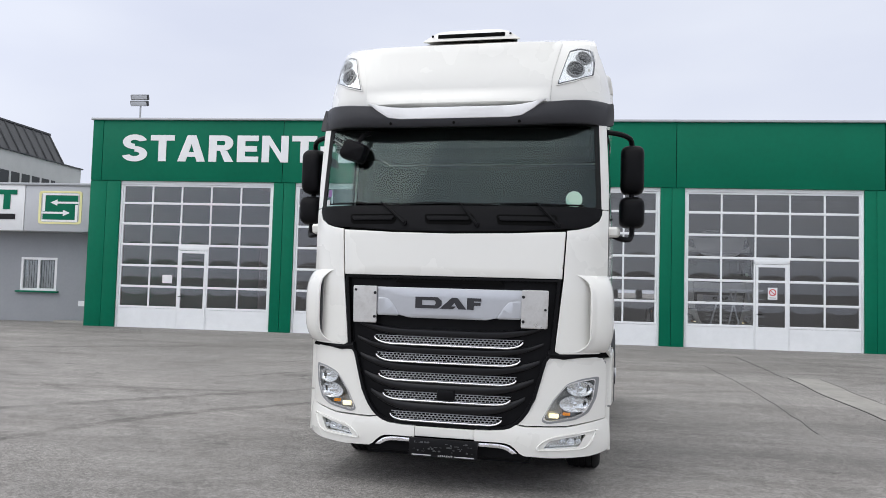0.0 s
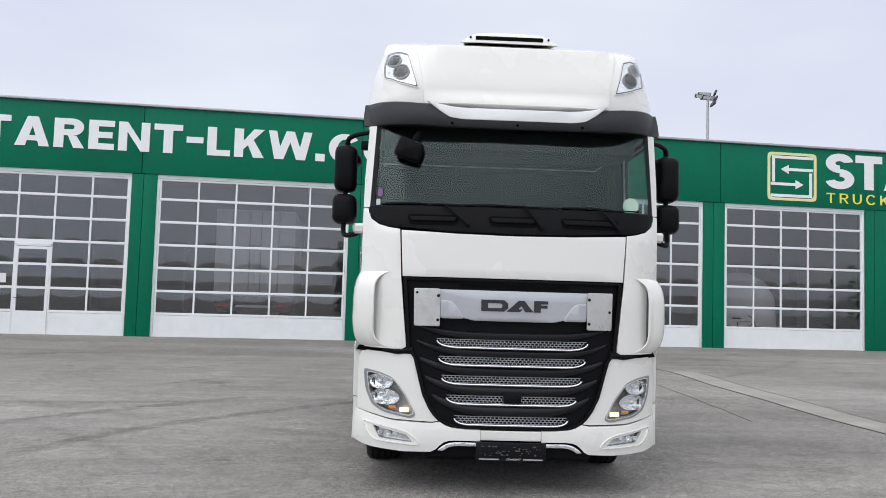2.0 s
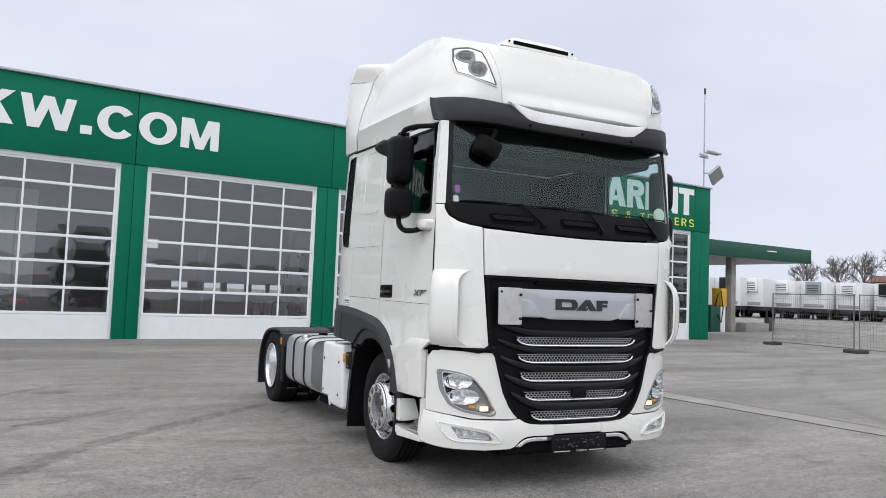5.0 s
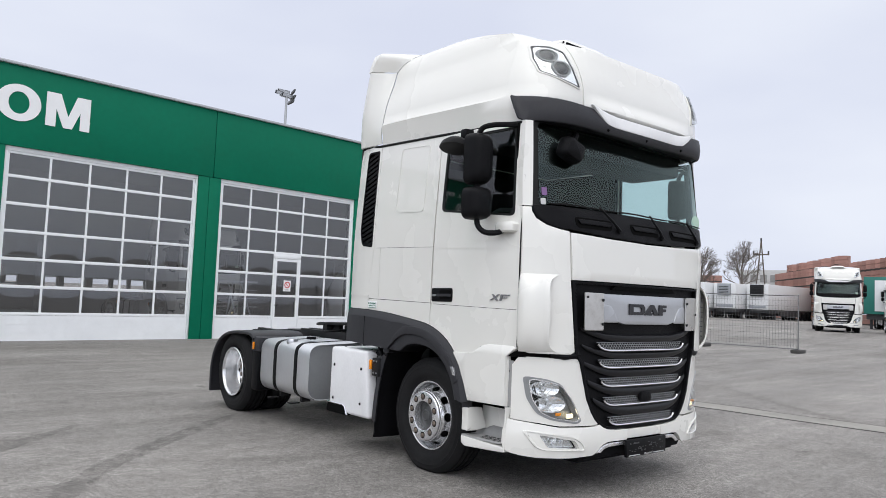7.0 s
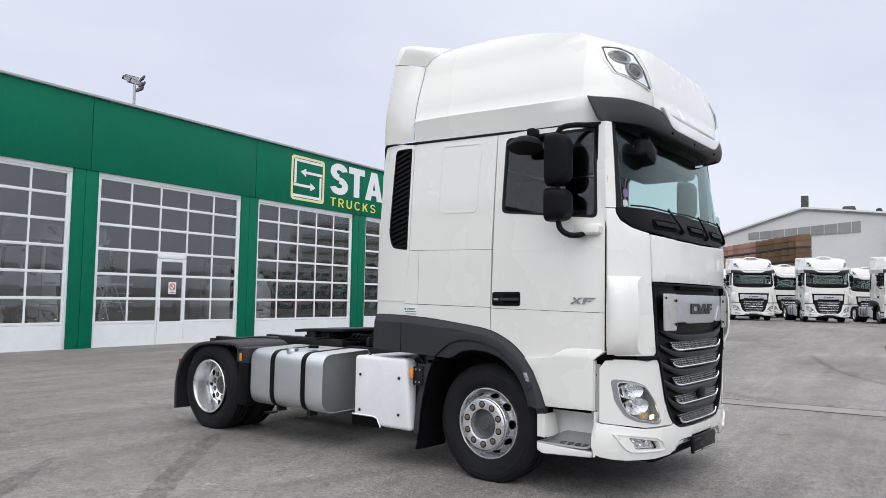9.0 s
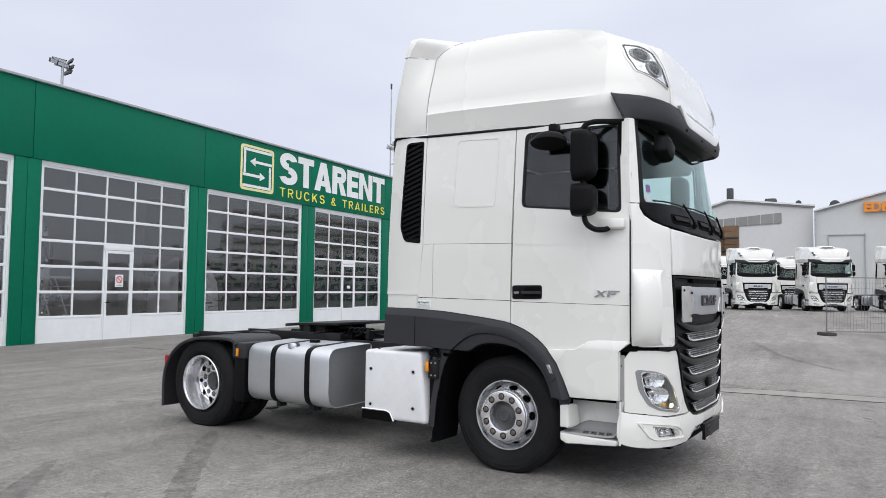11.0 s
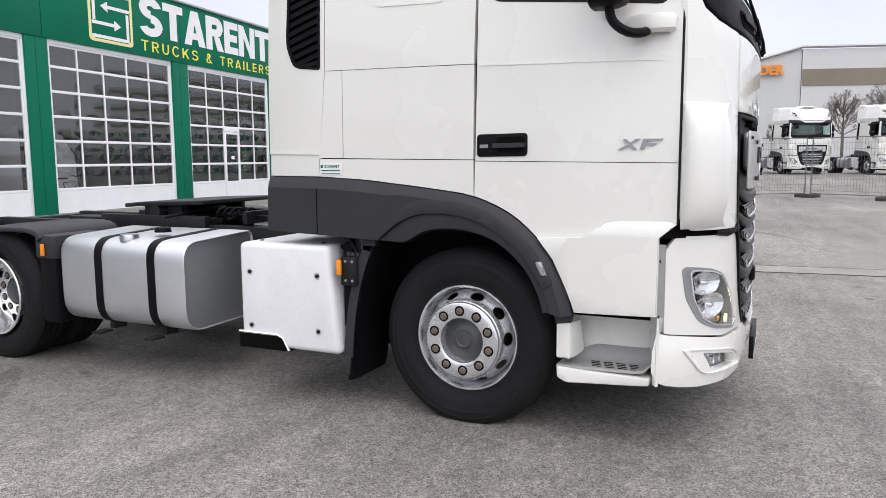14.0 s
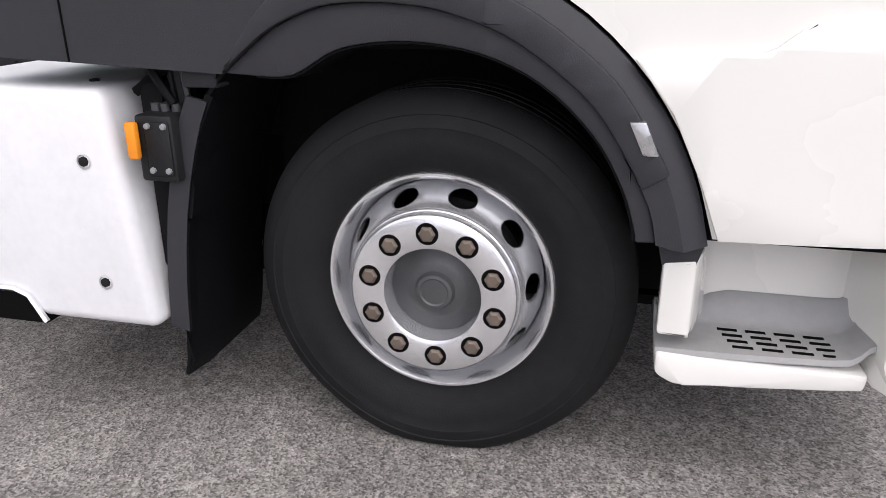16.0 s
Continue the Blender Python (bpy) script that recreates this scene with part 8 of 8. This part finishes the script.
# ---- parked trucks beyond the gate: the same model ----
inside = far_truck(pose(6.9, 19.9, 0, 0, 0, 3))
inside["label"] = "white tractor truck standing inside the workshop hall"
ROW = [(39.6, 8.5, 18), (40.0, 4.5, 19), (40.2, 0.6, 19), (40.2, -3.3, 20), (40.1, -7.4, 19), (39.4, -11.6, 18), (39.0, -16.0, 16), (53.0, 8.0, 20), (49.5, 3.7, 24), (54.0, -1.0, 12)]
truck["group"] = "white tractor trucks"
for x, y, a in ROW:
    r = radians(a)
    ox, oy = x + 1.36 * math.cos(r), y + 1.36 * math.sin(r)
    c = far_truck(pose(ox, oy, ground_z(x, y) - 0.056, 0, 0, a - 90))
    c["label"] = "white tractor truck parked in a row beyond the gate"

# ---- refrigerated trailers ----
M_TRAILER = mat("white_trailer_side", (0.74, 0.75, 0.76), 0.4, vary=0.04)
M_REEFER = mat("grey_cooling_unit", (0.30, 0.32, 0.34), 0.5, vary=0.1)


def trailer(az, dist, turn, unit):
    x, y = -5.2 + dist * math.cos(radians(az)), -4.7 + dist * math.sin(radians(az))
    t = thing("trailer", "white refrigerated semi-trailer with a cooling unit on its front wall", "trailer", m=pose(x, y, ground_z(x, y), 0, 0, az + turn - 90), group="parked trailers")
    part("box", solid((-1.27, 1.27, 0, 13.0, 1.15, 4.0), bevel=0.03), M_TRAILER, t)
    u = part("cooling_unit", solid((-0.75, 0.75, -0.32, 0.0, 2.65, 3.96), bevel=0.05), (M_DASH, M_REEFER, M_NOTICE)[unit], t)
    for k in range(5):
        part("grille_slat", solid((-0.55, 0.55, -0.335, -0.318, 2.85 + 0.18 * k, 2.91 + 0.18 * k)), M_GASK, u)
    part("lower_board", solid((-1.0, 1.0, -0.06, 0.0, 1.3, 1.6), bevel=0.02), M_REEFER, t)
    part("underframe", solid((-1.1, 1.1, 0.6, 12.8, 0.75, 1.14)), M_DARKST, t)
    for s in (-1, 1):
        part("support_leg", solid((s * 0.9 - 0.09, s * 0.9 + 0.09, 2.4, 2.6, 0.0, 1.1)), M_DARKST, t)
        part("side_guard", solid((s * 1.2 - 0.03, s * 1.2 + 0.03, 3.0, 8.5, 0.45, 0.95)), M_DARKST, t)
        for yy in (9.0, 10.3, 11.6):
            part("tyre", lathe([(-0.16, 0.25), (-0.18, 0.45), (-0.13, 0.5), (0.13, 0.5), (0.18, 0.45), (0.16, 0.25)], 20), M_RUBBER, t, m=pose(s * 1.0, yy, 0.5))
    return t


for k, (az, d, turn) in enumerate(((41.7, 78, -16), (39.6, 78, -16), (37.5, 79, -16), (35.4, 80, -16), (33.9, 82, -16), (31.9, 86, -18), (29.9, 87, -18), (27.8, 88, -20), (25.55, 89, -22), (23.45, 90, -24), (21.25, 91, -26))):
    trailer(az, d, turn, (1, 2, 1, 0, 2, 2, 1, 2, 0, 1, 0)[k])
M_TEAL = mat("teal_trailer_side", (0.02, 0.16, 0.13), 0.45, vary=0.06)
teal = thing("trailer", "teal green box trailer parked behind the white trucks", "trailer", m=pose(53.5, 9.5, 0.5, 0, 0, -82), group="parked trailers")
part("box", solid((-1.25, 1.25, 0, 9.0, 1.1, 3.75), bevel=0.03), M_TEAL, teal)
part("front_board", solid((-0.55, 0.55, -0.04, 0.0, 1.3, 3.5), bevel=0.02), M_TRAILER, teal)
part("underframe", solid((-1.1, 1.1, 0.4, 8.8, 0.7, 1.09)), M_DARKST, teal)
for s in (-1, 1):
    part("support_leg", solid((s * 0.9 - 0.09, s * 0.9 + 0.09, 1.4, 1.6, 0.0, 0.7)), M_DARKST, teal)
    for yy in (6.2, 7.5):
        part("tyre", lathe([(-0.16, 0.25), (-0.18, 0.45), (-0.13, 0.5), (0.13, 0.5), (0.18, 0.45), (0.16, 0.25)], 20), M_RUBBER, teal, m=pose(s * 1.0, yy, 0.5))

# ---- pallets of red bricks ----
M_BRICKP = mat("red_brick_pack", (0.38, 0.215, 0.178), 0.85, vary=0.18, scale=1.2, random_tint=0.2)
M_BROWNP = mat("brown_brick_pack", (0.17, 0.105, 0.06), 0.85, vary=0.2, scale=1.2, random_tint=0.2)
PACK = [(a, a + 0.475, -0.5, 0.5, c, c + 0.435) for a in (-0.5, 0.025) for c in (0.0, 0.465)]
pack_mesh = mesh_of("brick_pack", solid(*PACK), M_BRICKP)
pack_brown = mesh_of("brick_pack", solid(*PACK), M_BROWNP)
pal_mesh = mesh_of("pallet", solid((-0.5, 0.5, -0.5, 0.5, 0.08, 0.13), (-0.5, -0.4, -0.5, 0.5, 0, 0.08), (-0.05, 0.05, -0.5, 0.5, 0, 0.08), (0.4, 0.5, -0.5, 0.5, 0, 0.08)), M_FOOT)
rb = random.Random(11)


def brick_stack(x, y, n, me):
    s = thing("brick_stack", "tall stack of strapped red brick packs on pallets", "brick pallets", m=pose(x, y, ground_z(x, y), 0, 0, rb.uniform(-3, 3)), group="brick pallets")
    for k in range(n):
        part("pallet", pal_mesh, None, s, m=pose(0, 0, 1.08 * k))
        part("brick_pack", me, None, s, m=pose(rb.uniform(-0.03, 0.03), 0, 1.08 * k + 0.14, 0, 0, rb.uniform(-2, 2)))


for i in range(50):
    t = i / 43
    x, y = 105.8 - 42.3 * t, 35.1 - 27.7 * t
    brick_stack(x, y, 6, pack_brown if i > 42 else pack_mesh)
    if i % 4 and 3 < i < 46:
        brick_stack(x + 1.5, y + 0.4, 7 if i < 24 else 6, pack_mesh)
for i in range(11):
    az = 28.5 - 0.53 * i
    brick_stack(-6.0 + 128 * math.cos(radians(az)), -3.5 + 128 * math.sin(radians(az)), 5 if i < 5 else 6, pack_mesh)

# ---- industrial halls in the distance ----
M_HALLW = mat("pale_sheet_wall", (0.60, 0.60, 0.595), 0.6, vary=0.05, scale=0.2)
M_HALLG = mat("greenish_grey_wall", (0.56, 0.57, 0.56), 0.6, vary=0.05, scale=0.2)
M_STRIP = mat("dark_window_strip", (0.25, 0.248, 0.24), 0.4, vary=0.2, scale=0.3)
M_BROWNB = mat("brown_band", (0.22, 0.19, 0.14), 0.6, vary=0.15, scale=0.3)
M_ORANGE = mat("orange_letter", (0.78, 0.27, 0.03), 0.5, vary=0.04)


def wall_poly(poly, x, thick):
    return sheet(poly, [], lambda y, z, d: (x + d, y, z), thick)


h1 = thing("brick_works_hall", "pale sheet-clad hall with a slanted strip of dark windows", "building", kind="structure")
part("wall", wall_poly([(17.5, 0), (17.5, 9.6), (7.0, 13.0), (-2.6, 11.9), (-2.6, 0)], 93.0, 20.0), M_HALLW, h1)
part("roof_edge", tube([(92.8, 17.9, 9.65), (92.8, 7.0, 13.15), (92.8, -2.8, 12.05)], 0.22, 4), M_COPING, h1)
strip = part("window_strip", wall_poly([(13.3, 9.5), (13.3, 10.35), (0.9, 11.4), (0.9, 10.1)], 92.88, 0.2), M_STRIP, h1)
for k in range(8):
    y = 12.0 - 1.45 * k
    part("window_bar", solid((92.84, 92.9, y - 0.025, y + 0.025, 9.5 + (13.3 - y) * 0.048, 10.35 + (13.3 - y) * 0.084)), M_HALLW, strip)
part("eaves_pipe", tube([(92.7, 12.0, 8.1), (92.7, 8.0, 8.4)], 0.15, 6), M_GALV, h1)
part("chimney", solid((94, 94.8, 6.55, 7.35, 12.5, 14.9), bevel=0.05), M_DARKST, h1)
part("roof_vent", solid((95, 97.5, 1.5, 2.9, 12.4, 13.5), bevel=0.2), M_DARKST, h1)
part("roof_vent", lathe([(-0.4, 0.0), (-0.4, 0.34), (0.4, 0.34), (0.4, 0.0)], 12), M_DARKST, h1, m=pose(94, -1.0, 12.6))
h2 = thing("distant_hall", "tall pale industrial hall with orange letters", "building", kind="structure")
part("wall", wall_poly([(-2.9, 0), (-2.9, 11.2), (-13.2, 14.0), (-13.2, 0)], 92.0, 14.0), M_HALLG, h2)
part("wall", wall_poly([(-13.25, 0), (-13.25, 13.9), (-60, 12.6), (-60, 0)], 91.8, 14.0), M_HALLW, h2)
part("roof_edge", tube([(91.7, -2.7, 11.3), (91.7, -13.2, 14.15), (91.6, -60, 12.8)], 0.18, 4), M_COPING, h2)
part("band", wall_poly([(-13.3, 9.7), (-13.3, 11.6), (-60, 10.6), (-60, 8.9)], 91.7, 0.2), M_BROWNB, h2)
part("gate_frame", solid((91.85, 91.95, -8.0, -7.9, 0, 8.6), (91.85, 91.95, -4.2, -4.1, 0, 8.3), (91.85, 91.95, -8.0, -4.1, 8.4, 8.5)), M_GALV, h2)
part("downpipe", solid((91.6, 91.8, -2.9, -2.7, 0, 11.2)), M_GALV, h2)
part("roof_vent", lathe([(-0.5, 0.0), (-0.5, 0.6), (0.5, 0.6), (0.5, 0.0)], 12), M_DARKST, h2, m=pose(95, -5.0, 12.3))
letters("EDER", 1.15, 3.5, M_ORANGE, h2, pose(91.6, -7.9, 11.05) @ Matrix.Rotation(radians(-90), 4, "Z") @ FACE, "orange_letters", 0.25, weight=0.045)
h3 = thing("far_block", "low pale building with a row of windows", "building", kind="structure")
part("wall", solid((118, 124, 34, 46, 0, 8.2)), M_WWALL, h3)
for k in range(7):
    part("window", solid((117.9, 118.02, 35 + 1.6 * k, 36.1 + 1.6 * k, 6.2, 7.4)), M_STRIP, h3)

# ---- bare winter trees and a power pole ----
# bark tone raised to paint in the haze of the distance
M_BARK = mat("hazed_grey_brown_bark", (0.13, 0.11, 0.095), 0.9, vary=0.3, scale=4)


def bare_tree(x, y, h, seed, label="bare winter tree with many fine branches"):
    r = random.Random(seed)
    t = thing("tree", label, "tree", m=pose(x, y, ground_z(x, y), 0, 0, r.uniform(0, 360)))
    trunk_top = Vector((r.uniform(-0.2, 0.2), r.uniform(-0.2, 0.2), h * 0.40))
    part("trunk", tube([(0, 0, -0.1), (0.04, 0.0, h * 0.15), trunk_top], [h * 0.019, h * 0.015, h * 0.010], 8), M_BARK, t)
    bm = bmesh.new()
    cz, rx, rz = h * 0.555, h * 0.205, h * 0.215

    def inside_crown(q):
        return (q.x**2 + q.y**2) / rx**2 + ((q.z - cz) / rz) ** 2 < 1

    def grow(p, d, length, rad, level):
        mid = p + d * length * 0.5 + Vector((r.uniform(-1, 1), r.uniform(-1, 1), r.uniform(-0.3, 1))) * length * 0.05
        q = p + d * length + Vector((0, 0, length * 0.05))
        if level > 1 and not inside_crown(q):
            q, mid = p + (q - p) * 0.4, p + (mid - p) * 0.4
            if not inside_crown(q) and level > 2:
                return
        tube([p, mid, q], [rad, rad * 0.8, rad * 0.6], 3 if level > 2 else 5, False, bm)
        if level >= 5:
            return
        for k in range(5 if level < 3 else 3):
            ax = Vector((r.uniform(-1, 1), r.uniform(-1, 1), r.uniform(-0.45, 0.75))).normalized()
            nd = (d * 1.1 + ax * 0.85).normalized()
            at = p + (q - p) * (0.3 + 0.7 * (k + r.uniform(0.2, 0.9)) / (5 if level < 3 else 3))
            grow(at, nd, length * r.uniform(0.52, 0.70), max(0.011, rad * 0.55), level + 1)

    # limbs spread like a fan all round, the lower ones flatter
    for k in range(9):
        a = 2 * math.pi * k / 9 + r.uniform(-0.3, 0.3)
        rise = (0.45, 1.0, 2.2)[k % 3] + r.uniform(-0.1, 0.1)
        grow(trunk_top * (0.78, 0.9, 1.0)[k % 3], Vector((math.cos(a), math.sin(a), rise)).normalized(), h * 0.168, h * 0.005, 1)
    grow(trunk_top, Vector((0.05, 0, 1)), h * 0.20, h * 0.007, 1)
    tagged(part("crown", bm, M_BARK, t, smooth=0), kind="stuff")


for k, (az, d, el) in enumerate(((30.6, 106, 3.7), (28.5, 104, 3.9), (27.05, 102, 4.2), (25.0, 100, 4.68), (22.3, 100, 5.1))):
    x, y = -5.2 + d * math.cos(radians(az)), -4.7 + d * math.sin(radians(az))
    bare_tree(x, y, 1.3 * (1.0 + d * math.tan(radians(el))), 20 + k)
for k, (x, y, h) in enumerate(((71, -9.0, 6.0), (74, -14.8, 9.5), (75, -18.6, 10.5), (73, -22.5, 9.0), (78, -11.5, 8.0))):
    bare_tree(x, y, h, 40 + k)
pole = thing("power_pole", "wooden A-frame power pole with insulators", "power pole", m=pose(-5.2 + 105 * math.cos(radians(21)), -4.7 + 105 * math.sin(radians(21)), 0.5, 0, 0, 111))
part("leg", tube([(-0.9, 0, 0), (0, 0, 10.2)], 0.08, 6), M_BARK, pole)
part("leg", tube([(0.9, 0, 0), (0, 0, 10.2)], 0.08, 6), M_BARK, pole)
part("cross_arm", tube([(-1.0, 0, 8.4), (1.0, 0, 8.4)], 0.09, 6), M_BARK, pole)
for x, z in ((-0.9, 8.5), (0.9, 8.5), (0, 10.2)):
    part("insulator", lathe([(0, 0.0), (0.0, 0.12), (0.35, 0.09), (0.4, 0.0)], 8, "z"), M_DARKST, pole, m=pose(x, 0, z))
